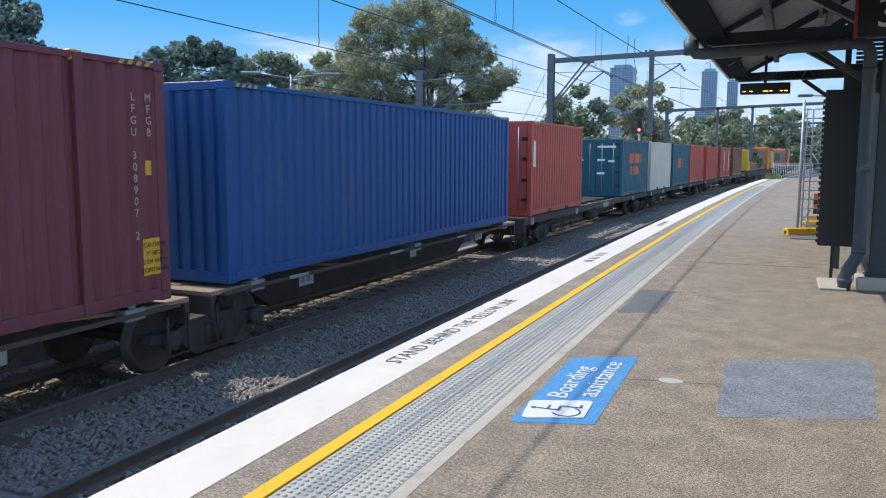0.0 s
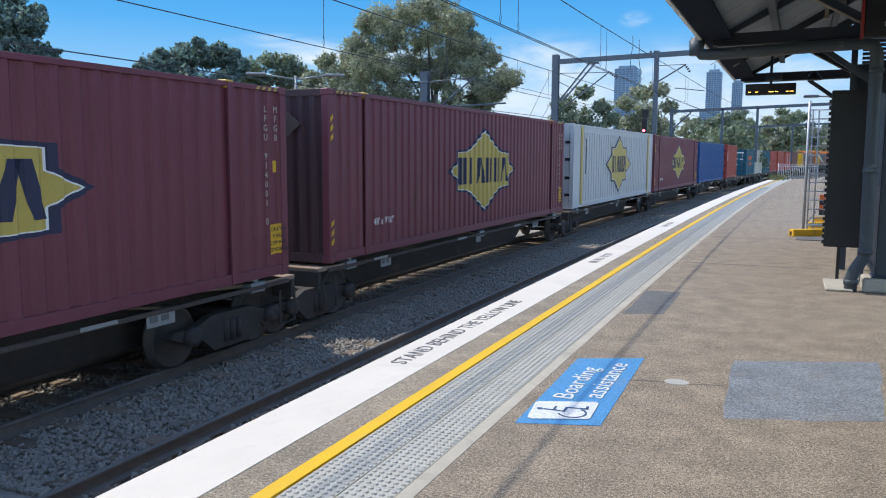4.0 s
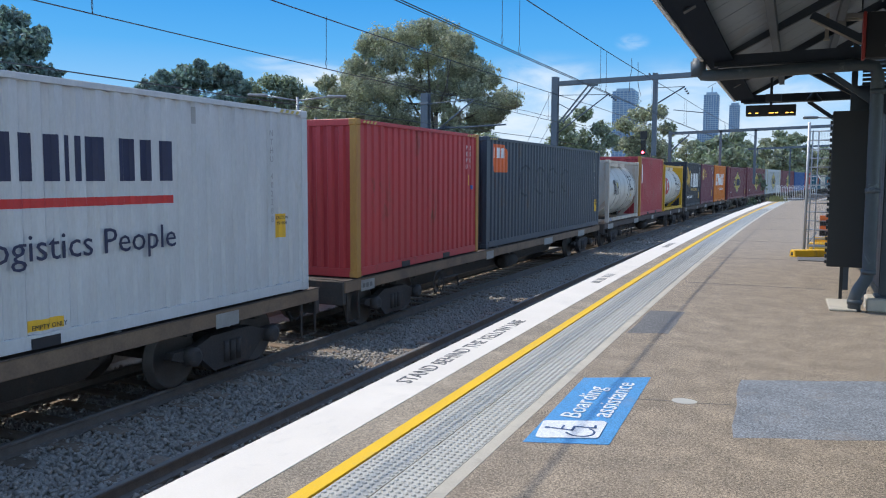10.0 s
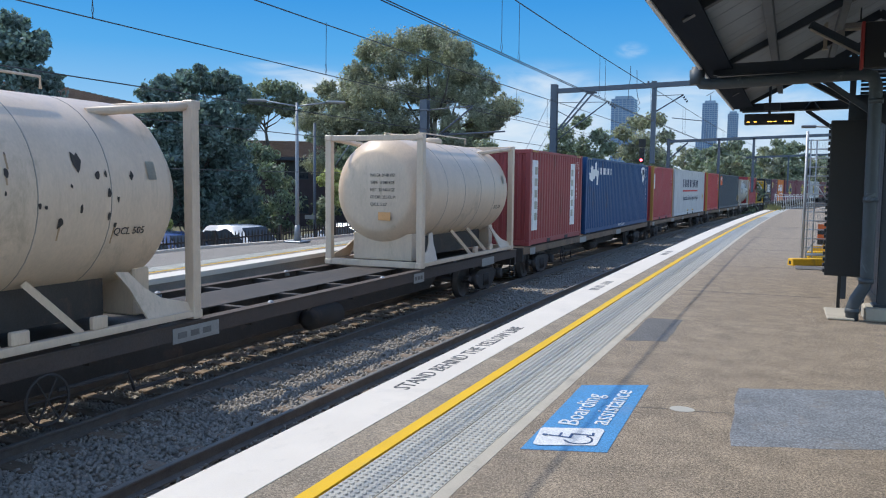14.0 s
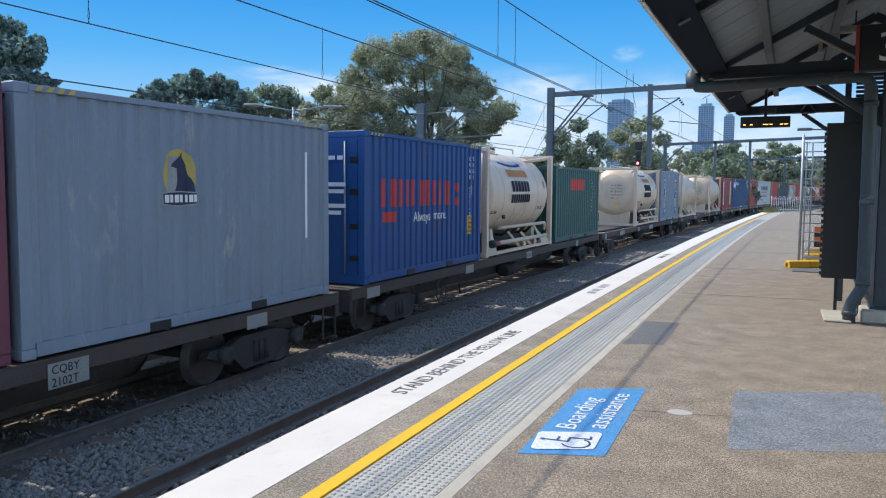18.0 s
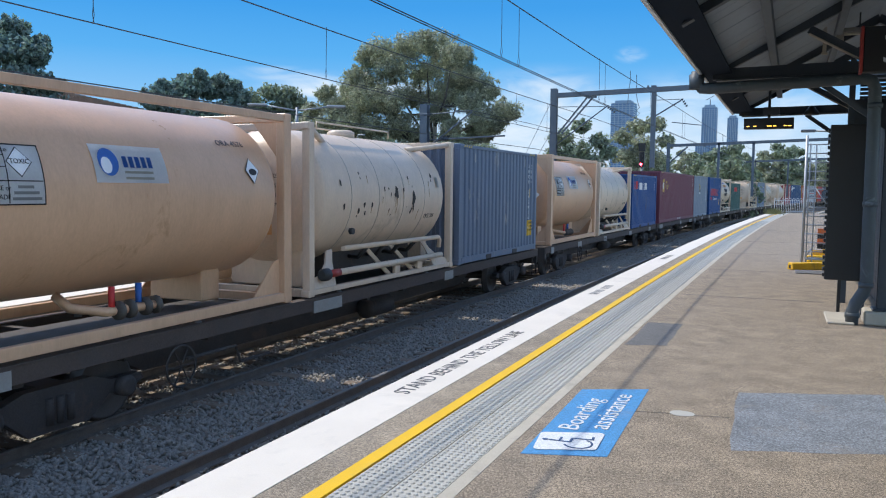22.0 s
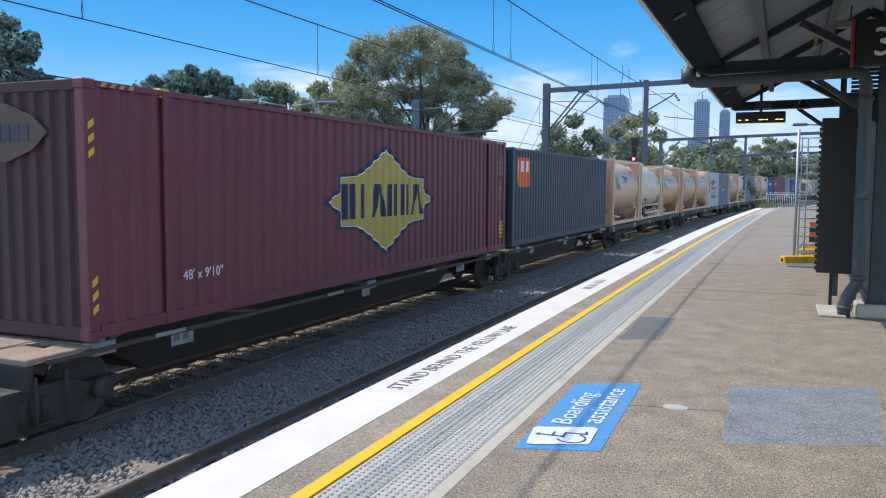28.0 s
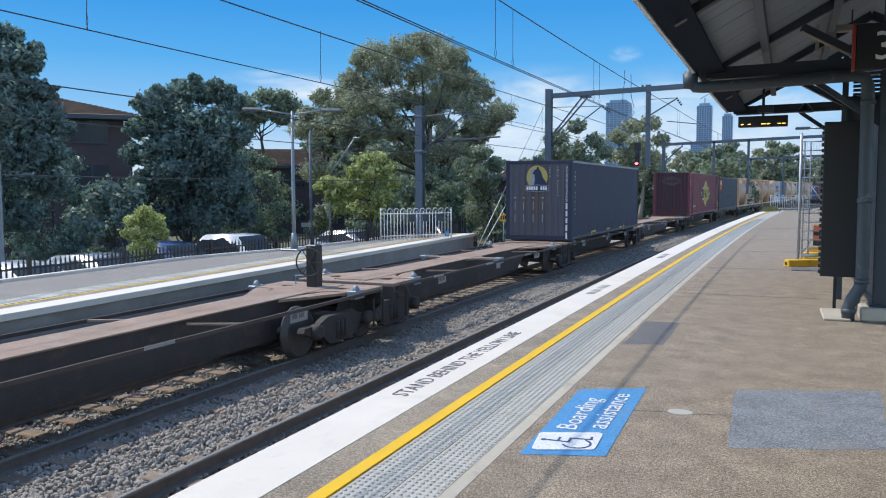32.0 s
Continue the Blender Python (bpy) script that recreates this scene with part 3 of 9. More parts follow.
bm = tile_mesh()
tile = bpy.data.meshes.new("tile")
bm.to_mesh(tile)
bm.free()
tile.materials.append(M["tactile"])
strip = thing("tactile_paving", "grey studded tactile paving tiles in two rows", "paving", kind="structure")
TILES = [(x, 2.4 + i * .3) for i in range(150) for x in (-2.066, -1.797)]

# lettering and markings on the platform
mark = thing("edge_lettering", "worn black capital letters painted on the white platform edge", "lettering", m=on_line(-2.725, 5.66, .002))
part("lettering", fitted("STAND BEHIND THE YELLOW LINE", .205, 3.08), M["letter"], mark, "", pose(0, 0, 0, 0, 0, 90))
for y in (12.42, 19.6):
    far = thing("edge_lettering", "worn grey lettering on the white edge, foreshortened past reading", "lettering", m=on_line(-2.71, y, .002))
    for i, (a, b) in enumerate(((0, .03), (.08, .12), (.17, .2), (.34, .38), (.44, .48), (.55, .58), (.8, .84), (.92, .95), (1.05, 1.1), (1.2, 1.24))):
        part("bar", cube(-.14, 0, a, b, 0, .003), M["faintletter"], far)

board = thing("boarding_marking", "blue boarding assistance panel painted on the asphalt", "floor marking", m=pose(-1.46, 4.66, .001, 0, 0, 1.3))
part("panel", poly(bmesh.new(), [(0, 0, 0), (.51, .15, 0), (.53, 1.97, 0), (.02, 1.74, 0)], (0, 0, .002)), M["blue"], board)
pan = bmesh.new()
outline = []
for cx, cy, a0 in ((.385, .262, -90), (.38, .56, 0), (.055, .44, 90), (.085, .145, 180)):
    outline += [(cx + .04 * math.cos(radians(a0 + k * 30)), cy + .04 * math.sin(radians(a0 + k * 30)), .005) for k in range(4)]
part("symbol_panel", poly(pan, outline, (0, 0, .003)), M["markwhite"], board, "white rounded panel with a wheelchair symbol")
def stroke(bm, pts, w, z):
    """A flat painted stroke along points."""
    for p, q in zip(pts, pts[1:]):
        p, q = Vector((*p, z)), Vector((*q, z))
        d = (q - p).normalized()
        n = Vector((-d.y, d.x, 0)) * w / 2
        p, q = p - d * w * .3, q + d * w * .3
        poly(bm, [p - n, q - n, q + n, p + n], (0, 0, .002))


sym = bmesh.new()
stroke(sym, [(.33 + .09 * math.cos(radians(a)), .37 + .095 * math.sin(radians(a))) for a in range(-150, 61, 15)], .014, .0085)
stroke(sym, [(.14, .38), (.275, .38), (.275, .465), (.405, .48), (.40, .53)], .017, .0095)
stroke(sym, [(.205, .385), (.205, .455)], .014, .0105)
poly(sym, [(.112 + .02 * math.cos(k * .5236), .38 + .02 * math.sin(k * .5236), .0085) for k in range(12)], (0, 0, .002))
part("wheelchair_symbol", sym, M["navymark"], board, "navy wheelchair symbol", pose(-.035, -.06, 0))
part("lettering", fitted("Boarding", .2, .87), M["markwhite"], board, "white painted words", pose(.225, .61, .006, 0, 0, 88.5))
part("lettering", fitted("assistance", .21, 1.0), M["markwhite"], board, "white painted words", pose(.415, .695, .006, 0, 0, 88.5))


def patch(name, pts, material, label):
    rng = random.Random(len(pts) + int(pts[0][1] * 10))
    out = []
    for i, p in enumerate(pts):
        q = pts[(i + 1) % len(pts)]
        for k in range(6):
            f = k / 6
            out.append((p[0] + (q[0] - p[0]) * f + rng.uniform(-.012, .012), p[1] + (q[1] - p[1]) * f + rng.uniform(-.012, .012), 0))
    tagged(part(name, poly(bmesh.new(), out, (0, 0, .0015)), material), label, "asphalt patch", kind="structure")


patch("asphalt_patch", [(-.27, 5.28), (.69, 5.62), (.80, 7.28), (-.29, 6.86)], M["patch"], "bluish grey resurfaced rectangle in the platform asphalt")
patch("asphalt_patch", [(-1.5, 8.5), (-1.09, 8.63), (-1.1, 10.14), (-1.5, 10.07)], M["patchdark"], "small dark resurfaced rectangle beside the kerb")
disc = poly(bmesh.new(), [(.08 * math.cos(k * .2618) * (1.25 if k < 6 or k > 18 else 1), .075 * math.sin(k * .2618), .001) for k in range(24)], (0, 0, .002))
cr = bmesh.new()
rng = random.Random(12)
pts = [(-.98 + k * .11, 5.93 + k * .022 + rng.uniform(-.016, .016)) for k in range(7)]
stroke(cr, pts, .006, .0006)
tagged(part("crack", cr, M["patchdark"]), "fine dark crack running across the asphalt", "crack", kind="structure")
tagged(part("drain_cover", disc, M["tactile"], None, "", pose(-.65, 6.02, 0)), "pale grey worn drain cover set in the asphalt", "drain")
for y, x1 in ((13.1, .6), (17.6, 1.2), (22.5, 1.5), (28.0, 2), (36, 3)):
    setting("joint", cube(-1.4, x1, y, y + .03, -.01, .002), M["patchdark"], "sealed joint across the platform asphalt", "joint")

# far platform, straight, with its own edge strips
FAR = pose(-10.0, 8.6, -.08, 0, 0, 2.66)


def flat(bm, pts, z0, z1):
    lo = [bm.verts.new((x, y, z0)) for x, y in pts]
    hi = [bm.verts.new((x, y, z1)) for x, y in pts]
    bm.faces.new(hi)
    bm.faces.new(lo[::-1])
    for i in range(len(pts)):
        j = (i + 1) % len(pts)
        bm.faces.new((lo[i], lo[j], hi[j], hi[i]))
    bmesh.ops.recalc_face_normals(bm, faces=bm.faces)
    return bm


setting("platform_far_body", flat(bmesh.new(), [(-.08, -30), (-.08, 20.9), (-1.55, 20.9), (-2.5, 11.0), (-3.45, 7.6), (-3.55, -30)], -1.6, -.1), M["wall"], "shaded wall of the opposite platform", "platform", FAR)
setting("platform_far_floor", flat(bmesh.new(), [(-1.3, -30), (-1.3, 20.9), (-1.7, 20.9), (-2.45, 11.0), (-3.3, 7.6), (-3.4, -30)], -.1, 0), M["farasphalt"], "grey asphalt of the opposite platform", "platform", FAR)
setting("platform_far_coping", flat(bmesh.new(), [(0, -30), (0, 20.9), (-.47, 20.9), (-.47, -30)], -.1, 0), M["coping"], "white edge of the opposite platform", "platform edge", FAR)
setting("platform_far_strip", flat(bmesh.new(), [(-.47, -30), (-.47, 20.9), (-.7, 20.9), (-.7, -30)], -.1, -.004), M["concrete"], "worn brown strip beside the opposite white edge", "platform", FAR)
setting("platform_far_line", flat(bmesh.new(), [(-.7, -30), (-.7, 20.9), (-.77, 20.9), (-.77, -30)], -.1, 0), M["yellow"], "yellow line of the opposite platform", "marking", FAR)
setting("platform_far_bed", flat(bmesh.new(), [(-.77, -30), (-.77, 20.9), (-1.3, 20.9), (-1.3, -30)], -.1, -.012), M["patchdark"], "bed of the tactile strip", "platform", FAR)
rows = thing("tactile_paving_far", "pale ribbed tactile strip on the opposite platform", "paving", m=FAR, kind="structure")
rib = bpy.data.meshes.new("tile")
b = cube(-.25, .25, -.03, .03, -.012, .006)
b.to_mesh(rib)
b.free()
rib.materials.append(M["fartactile"])
for i in range(220):
    part("tile", rib, None, rows, "", pose(-1.035, -8 + i * .115, 0))
setting("platform_far_kerb", flat(bmesh.new(), [(-3.4, -30), (-3.3, 7.6), (-2.45, 11), (-1.7, 20.9), (-1.8, 20.9), (-2.57, 11), (-3.45, 7.7), (-3.55, -30)], -.1, .06), M["coping"], "pale concrete upstand along the back of the platform", "kerb", FAR)


# ---- overhead line ----
def wire(x, z, y0, y1, r, name, label, sag=0.0, span=50.0, start=35.0):
    pts, y = [], y0
    while y <= y1:
        ph = ((y - start) / span) % 1.0
        pts.append((*arc(x, y)[:2], z - sag * 4 * ph * (1 - ph)))
        y += 2.5
    return tagged(part(name, tube(bmesh.new(), pts, r, 5), M["wire"]), label, "wire")


for x, zc, zm in ((-4.96, 4.02, 5.21), (-8.43, 3.74, 4.78)):
    for dx in ((-.035, .035) if x > -6 else (0,)):
        wire(x + dx, zc, -20, 130, .009, "contact_wire", "thin dark contact wire above the track")
    wire(x, zm, -20, 130, .012, "catenary_wire", "dark carrier wire above the contact wire", .08)
    near = (.5, 1.6, 7.2, 8.4, 14.0, 15.2, 21.8, 22.8, 29.6, 30.7, 37.4, 38.6, 45.0, 46.2, 53.0, 54.2, 62.0, 70.0, 78.0)
    away = (2.2, 8.0, 13.7, 19.6, 25.2, 28.6, 33.8, 40.5, 47.5, 54.0, 61.0, 68.0)
    for i, y in enumerate(near if x > -6 else away):
        px, py, a = arc(x + (.035 * (-1) ** i if x > -6 else 0), y)
        drop = thing("dropper", "thin wire dropper between carrier and contact wire", "dropper", "droppers", pose(px, py, zc))
        part("strand", bar((0, 0, .22), (-.02, .05, zm - zc - .03), .006, 4), M["wire"], drop)
        part("clip", tube(bmesh.new(), [(0, -.01, 0), (.025, -.01, .1), (0, 0, .23), (-.025, .01, .1), (0, .01, 0)], .005, 4), M["wire"], drop)
wire(-11.0, 3.45, -20, 70, .012, "feeder_wire", "dark feeder wire beside the line", .1)
wire(-11.3, 2.86, -20, 36, .010, "feeder_wire", "grey feeder wire low beside the line", .05)
wire(-11.3, 2.3, -20, 36, .009, "feeder_wire", "sagging grey feeder wire low beside the line", .42, 50.0, -12.0)
wire(-11.3, 4.6, 20, 130, .01, "feeder_wire", "dark feeder wire beside the line", .1)


def mast(x, y, z0, z1, w=.2):
    ob = thing("mast", "grey steel catenary mast with flanges", "mast", "catenary masts", pose(x, y, 0))
    b = bmesh.new()
    box(b, -w / 2, w / 2, -w / 2, -w / 2 + .02, z0, z1)
    box(b, -w / 2, w / 2, w / 2 - .02, w / 2, z0, z1)
    box(b, -.012, .012, -w / 2 + .02, w / 2 - .02, z0, z1)
    part("post", b, M["maststeel"], ob)
    part("footing", cube(-.35, .35, -.35, .35, z0 - .2, z0 + .06, .03), M["kerb"], ob)
    return ob


g1 = mast(-9.53, 35, -1.3, 6.08, .28)
part("beam", beam(bmesh.new(), (.14, 0, 5.78), (14.2, 0, 6.12), .2, .2), M["maststeel"], g1)
part("drop_post", cube(4.24, 4.43, -.09, .09, 2.6, 6.05), M["maststeel"], g1)
for x0, x1 in ((.2, 1.5), (.36, 1.76)):
    part("brace", beam(bmesh.new(), (x0, 0, 4.1), (x1, 0, 5.68), .04, .07), M["maststeel"], g1)
part("gusset", cube(1.42, 1.9, -.03, .03, 5.62, 5.7, .006), M["maststeel"], g1)
for x in (4.05, 4.22):
    part("bolt_plate", cube(x, x + .06, -.12, .12, 5.98, 6.06, .006), M["maststeel"], g1)


def insulator(parent, p, q, n=4, r=.06):
    """A string of ribbed sheds from p to q."""
    p, q = Vector(p), Vector(q)
    b = bmesh.new()
    for k in range(n):
        a, c = p.lerp(q, k / n), p.lerp(q, (k + .55) / n)
        tube(b, [a, c], [r, r * .55], 8)
    part("insulator", b, M["darksteel"], parent)


part("strut", bar((4.43, 0, 4.79), (5.45, 0, 5.4), .03, 6), M["maststeel"], g1)
part("tie", bar((4.43, 0, 5.44), (5.48, 0, 5.45), .014, 6), M["maststeel"], g1)
insulator(g1, (5.48, 0, 5.45), (5.72, 0, 5.1))
part("register_arm", bar((5.1, 0, 4.5), (6.3, 0, 4.35), .018, 6), M["maststeel"], g1)
part("strut", bar((.14, 0, 3.62), (2.38, 0, 5.27), .028, 6), M["maststeel"], g1)
part("tie", bar((.14, 0, 5.28), (2.3, 0, 5.24), .014, 6), M["maststeel"], g1)
insulator(g1, (2.4, 0, 5.2), (2.75, 0, 4.95))
part("register_arm", bar((.14, 0, 4.92), (.75, 0, 4.6), .018, 6), M["maststeel"], g1)
part("far_post", cube(14.1, 14.3, -.1, .1, -.1, 6.15), M["maststeel"], g1)
part("hanger", tube(bmesh.new(), [(3.31, 0, 6.72), (3.33, 0, 6.3), (3.26, .02, 5.9), (3.24, 0, 5.3)], .013, 5), M["wire"], g1)
part("hanger", tube(bmesh.new(), [(3.58, 0, 6.54), (3.6, 0, 6.1), (3.58, .02, 5.8), (3.65, 0, 5.4), (3.74, 0, 5.15), (3.62, 0, 5.02), (3.76, 0, 4.92), (3.66, 0, 4.8)], .013, 5), M["wire"], g1)
g2 = mast(-9.3, 72, -1.3, 5.75, .26)
part("beam", beam(bmesh.new(), (.0, 0, 5.5), (14.5, 0, 5.95), .2, .24), M["maststeel"], g2)
for x in (4.15, 6.9):
    part("drop_post", cube(x - .1, x + .1, -.1, .1, 1.2, 5.7), M["maststeel"], g2)
part("brace", beam(bmesh.new(), (.1, 0, 4.0), (1.6, 0, 5.4), .06, .12), M["maststeel"], g2)
part("far_post", cube(14.4, 14.6, -.1, .1, -1.3, 6.0), M["maststeel"], g2)
g3 = mast(-9.0, 112, -1.3, 5.6, .26)
part("beam", beam(bmesh.new(), (.0, 0, 5.3), (16, 0, 5.9), .2, .24), M["maststeel"], g3)
for x in (5.6, 9.5):
    part("drop_post", cube(x - .1, x + .1, -.1, .1, 1.0, 5.6), M["maststeel"], g3)
part("far_post", cube(15.9, 16.1, -.1, .1, -1.3, 6.0), M["maststeel"], g3)
m1 = mast(-12.22, 27.0, -1.5, 4.69, .28)
part("strut", bar((.14, 0, 3.1), (1.85, 0, 4.38), .03, 6), M["maststeel"], m1)
part("tie", bar((.14, 0, 4.32), (1.88, 0, 4.42), .02, 6), M["maststeel"], m1)
part("register_tube", bar((.95, 0, 3.42), (3.1, 0, 3.5), .03, 6), M["maststeel"], m1)
insulator(m1, (.7, 0, 3.41), (.97, 0, 3.42), 4, .075)
part("bracket", bar((.14, 0, 3.38), (.7, 0, 3.41), .02, 6), M["maststeel"], m1)
part("collar", cube(-.17, .17, -.17, .17, 3.0, 3.08, .01), M["maststeel"], m1)
part("collar", cube(-.17, .17, -.17, .17, 4.28, 4.34, .01), M["maststeel"], m1)
guy = thing("guy_wires", "white sleeved guy wires anchoring a catenary mast", "guy wire")
for k, (bx, by) in enumerate(((-10.73, 28.6), (-10.6, 28.7))):
    top = Vector((-9.62, 34.9, 5.55 - 1.4 * k))
    foot = Vector((bx, by, -.9))
    part("stay", bar(foot, top, .012, 6), M["steel"], guy)
    part("sleeve", bar(foot, foot.lerp(top, .36), .014, 8), M["white"], guy, "white plastic sleeve")
    part("anchor", cube(bx - .06, bx + .06, by - .15, by + .15, -1.7, -.85, .02), M["kerb"], guy)

sig = thing("signal", "black colour-light railway signal showing red", "signal", m=pose(-9.15, 57, 0))
part("post", bar((0, 0, -1.3), (0, 0, 3.3), .07, 10), M["steel"], sig)
part("head", cube(-.17, .17, -.14, .14, 3.25, 4.3, .03), M["black"], sig)
part("backboard", cube(-.24, .24, -.02, .02, 4.32, 4.9, .02), M["black"], sig)
for i, z in enumerate((3.42, 3.72, 4.02)):
    part("hood", lathe(bmesh.new(), [(-.3, .105), (-.29, .11), (-.13, .105), (-.13, .09)], 14, 'y', (0, 0, z)), M["black"], sig)
part("lamp", lathe(bmesh.new(), [(-.33, .09), (-.31, .09)], 14, 'y', (0, 0, 3.42)), REDLAMP, sig, "lit red lamp")


# ---- canopy over the near platform ----
EAVE, RIDGE, ZE, ZR = -1.02, 1.15, 3.2, 4.35
CY0, CY1 = -6.0, 17.0
setting("canopy_roof", sweep([(EAVE, ZE + .06), (RIDGE, ZR + .06), (3.4, ZE + .06), (3.4, ZE + .12), (RIDGE, ZR + .12), (EAVE, ZE + .12)], CY0, CY1, 1.0), M["roofmetal"], "sheet metal canopy roof", "canopy")
boards = bmesh.new()
rng = random.Random(21)
y = CY0
while y < CY1:
    w = .31
    for u0, u1 in ((EAVE + .1, RIDGE), (3.4, RIDGE)):
        lift = rng.uniform(0, .004)
        ring = []
        for yy in (y + .004, min(CY1, y + w - .004)):
            p0, p1 = arc(u0, yy), arc(u1, yy)
            ring.append([(p0[0], p0[1], ZE + .03 + lift), (p1[0], p1[1], ZR + .03 + lift), (p1[0], p1[1], ZR + .052), (p0[0], p0[1], ZE + .052)])
        vs = [[boards.verts.new(p) for p in r] for r in ring]
        boards.faces.new(vs[0])
        boards.faces.new(vs[1][::-1])
        for k in range(4):
            boards.faces.new((vs[0][k], vs[1][k], vs[1][(k + 1) % 4], vs[0][(k + 1) % 4]))
    y += w
bmesh.ops.recalc_face_normals(boards, faces=boards.faces)
setting("ceiling", boards, M["ceiling"], "pale painted boards under the canopy", "ceiling")
setting("canopy_fascia", slab(EAVE - .09, EAVE + .0, ZE - .03, ZE + .15, CY0, CY1, 1.0), M["canopydark"], "slate grey fascia board along the canopy edge", "fascia")
setting("canopy_trim", slab(EAVE - .128, EAVE - .09, ZE - .05, ZE + .0, CY0, CY1, 1.0), M["white"], "pale drip edge under the fascia", "trim")
setting("soffit", sweep([(EAVE, ZE - .035), (EAVE + .26, ZE - .015), (EAVE + .26, ZE + .01), (EAVE, ZE - .01)], CY0, CY1, 1.0), M["canopydark"], "dark soffit plank behind the fascia", "soffit")
for x, w in ((-.28, .09), (.55, .09)):
    z = ZE + (ZR - ZE) * (x - EAVE) / (RIDGE - EAVE)
    setting("purlin", slab(x - w / 2, x + w / 2, z - .14, z + .02, CY0, CY1, 1.0), M["purlin"], "grey timber purlin under the canopy boards", "purlin")


def truss(y):
    px, py, a = arc(1.15, y)
    ob = thing("truss", "dark steel roof truss under the canopy", "truss", "canopy trusses", pose(px, py, 0, 0, 0, -math.degrees(a)))
    for s in (1, -1):
        part("rafter", beam(bmesh.new(), (-2.15 * s, 0, ZE + .03), (0, 0, ZR - .03), .09, .18), M["darksteel"], ob)
        part("web_flange", beam(bmesh.new(), (-1.0 * s, 0, ZE + .44), (-.12 * s, 0, ZE - .08), .11, .014), M["kerb"], ob, "worn pale lower flange")
        part("web", beam(bmesh.new(), (-1.0 * s, 0, ZE + .5), (-.12 * s, 0, ZE - .02), .05, .1), M["darksteel"], ob)
        part("knee_brace", beam(bmesh.new(), (-.95 * s, 0, ZE - .1), (-.08 * s, 0, 2.45), .05, .07), M["darksteel"], ob)
    part("bottom_chord", beam(bmesh.new(), (-2.15, 0, ZE - .02), (2.15, 0, ZE + .04), .09, .14), M["darksteel"], ob)
    part("flange", beam(bmesh.new(), (-2.1, 0, ZE - .105), (2.1, 0, ZE - .045), .16, .016), M["darksteel"], ob)
    return ob


def column(y):
    px, py, a = arc(1.15, y)
    ob = thing("column", "dark steel canopy column on a concrete plinth", "column", "canopy columns", pose(px, py, 0, 0, 0, -math.degrees(a)))
    b = bmesh.new()
    for k in (-1, 1):
        box(b, -.09, .09, k * .075 - .008, k * .075 + .008, .2, ZE - .1)
    box(b, -.008, .008, -.067, .067, .2, ZE - .1)
    part("shaft", b, M["darksteel"], ob)
    part("base_plate", cube(-.15, .15, -.15, .15, .17, .2, .01), M["darksteel"], ob)
    part("plinth", cube(-.24, .34, -.24, .24, 0, .17, .02), M["kerb"], ob)


for y in (-.2, 5.5, 11.3, 16.8):
    truss(y)
    column(y)

def plain_rafter(y):
    px, py, a = arc(1.15, y)
    ob = thing("rafter", "dark steel rafter bolted under the canopy boards", "rafter", "canopy rafters", pose(px, py, 0, 0, 0, -math.degrees(a)))
    for s in (1, -1):
        part("web", beam(bmesh.new(), (-2.1 * s, 0, ZE + .02), (0, 0, ZR - .02), .03, .17), M["darksteel"], ob)
        part("flange", beam(bmesh.new(), (-2.1 * s, 0, ZE - .07), (0, 0, ZR - .11), .1, .014), M["darksteel"], ob)
        for k in (.12, .2, .28):
            b = Vector((-2.1 * s, -.02, ZE + .03)).lerp(Vector((0, -.02, ZR - .03)), k)
            part("bolt", lathe(bmesh.new(), [(-.012, .018), (.006, .018)], 6, 'y', b), M["steel"], ob)


for y in (2.3, 7.62, 14.1):
    plain_rafter(y)

lamp_box = thing("strip_light", "pale strip light fitting under the canopy ridge", "light fitting", m=pose(.9, 13.0, 3.92))
part("body", cube(-.22, .26, -.05, .05, 0, .07, .012), M["placard"], lamp_box)
part("diffuser", cube(-.2, .24, -.04, .04, -.03, 0, .01), M["kerb"], lamp_box)
part("hanger", bar((0, 0, .07), (0, 0, .33), .012, 6), M["darksteel"], lamp_box)
box_ = thing("junction_box", "pale grey junction box with a conduit under the canopy", "junction box", m=pose(.64, 13.0, 3.72))
part("body", cube(-.05, .06, -.05, .05, 0, .26, .01), M["placard"], box_)
part("conduit", bar((0, 0, .26), (0, 0, .42), .014, 6), M["kerb"], box_)
strap = thing("hanging_rod", "pale flat steel hanger below the canopy boards", "hanger", m=pose(.44, 12.6, 3.6))
part("rod", cube(-.025, .025, -.006, .006, 0, .43), M["kerb"], strap)
part("foot", cube(-.04, .04, -.03, .03, -.03, 0, .006), M["kerb"], strap)

pipe = thing("downpipe", "blue-grey rainwater pipe from the gutter to the platform", "downpipe")
b = bmesh.new()
tube(b, [(-1.12, 11.09, 3.2), (-1.12, 11.09, 3.06), (-1.05, 11.09, 2.98), (-.95, 11.09, 2.975), (.82, 11.09, 3.03), (.925, 11.09, 3.0), (.965, 11.09, 2.9), (.975, 11.09, .52), (.955, 11.09, .42), (.865, 11.08, .26), (.835, 11.08, .16), (.835, 11.08, 0)], .075, 14)
part("pipe", b, M["downpipe"], pipe)
for z in (.12, .5, 1.5, 2.7):
    part("collar", lathe(bmesh.new(), [(z - .03, .086), (z + .03, .086)], 14, 'z', (.835 if z < .3 else .972, 11.08, 0)), M["downpipe"], pipe)
part("outlet", lathe(bmesh.new(), [(2.97, .09), (3.16, .1)], 14, 'z', (-1.12, 11.09, 0)), M["downpipe"], pipe)
tagged(part("splash_slab", cube(.55, .86, 10.98, 11.9, 0, .035, .012), M["kerb"]), "small pale concrete slab under the downpipe", "slab")

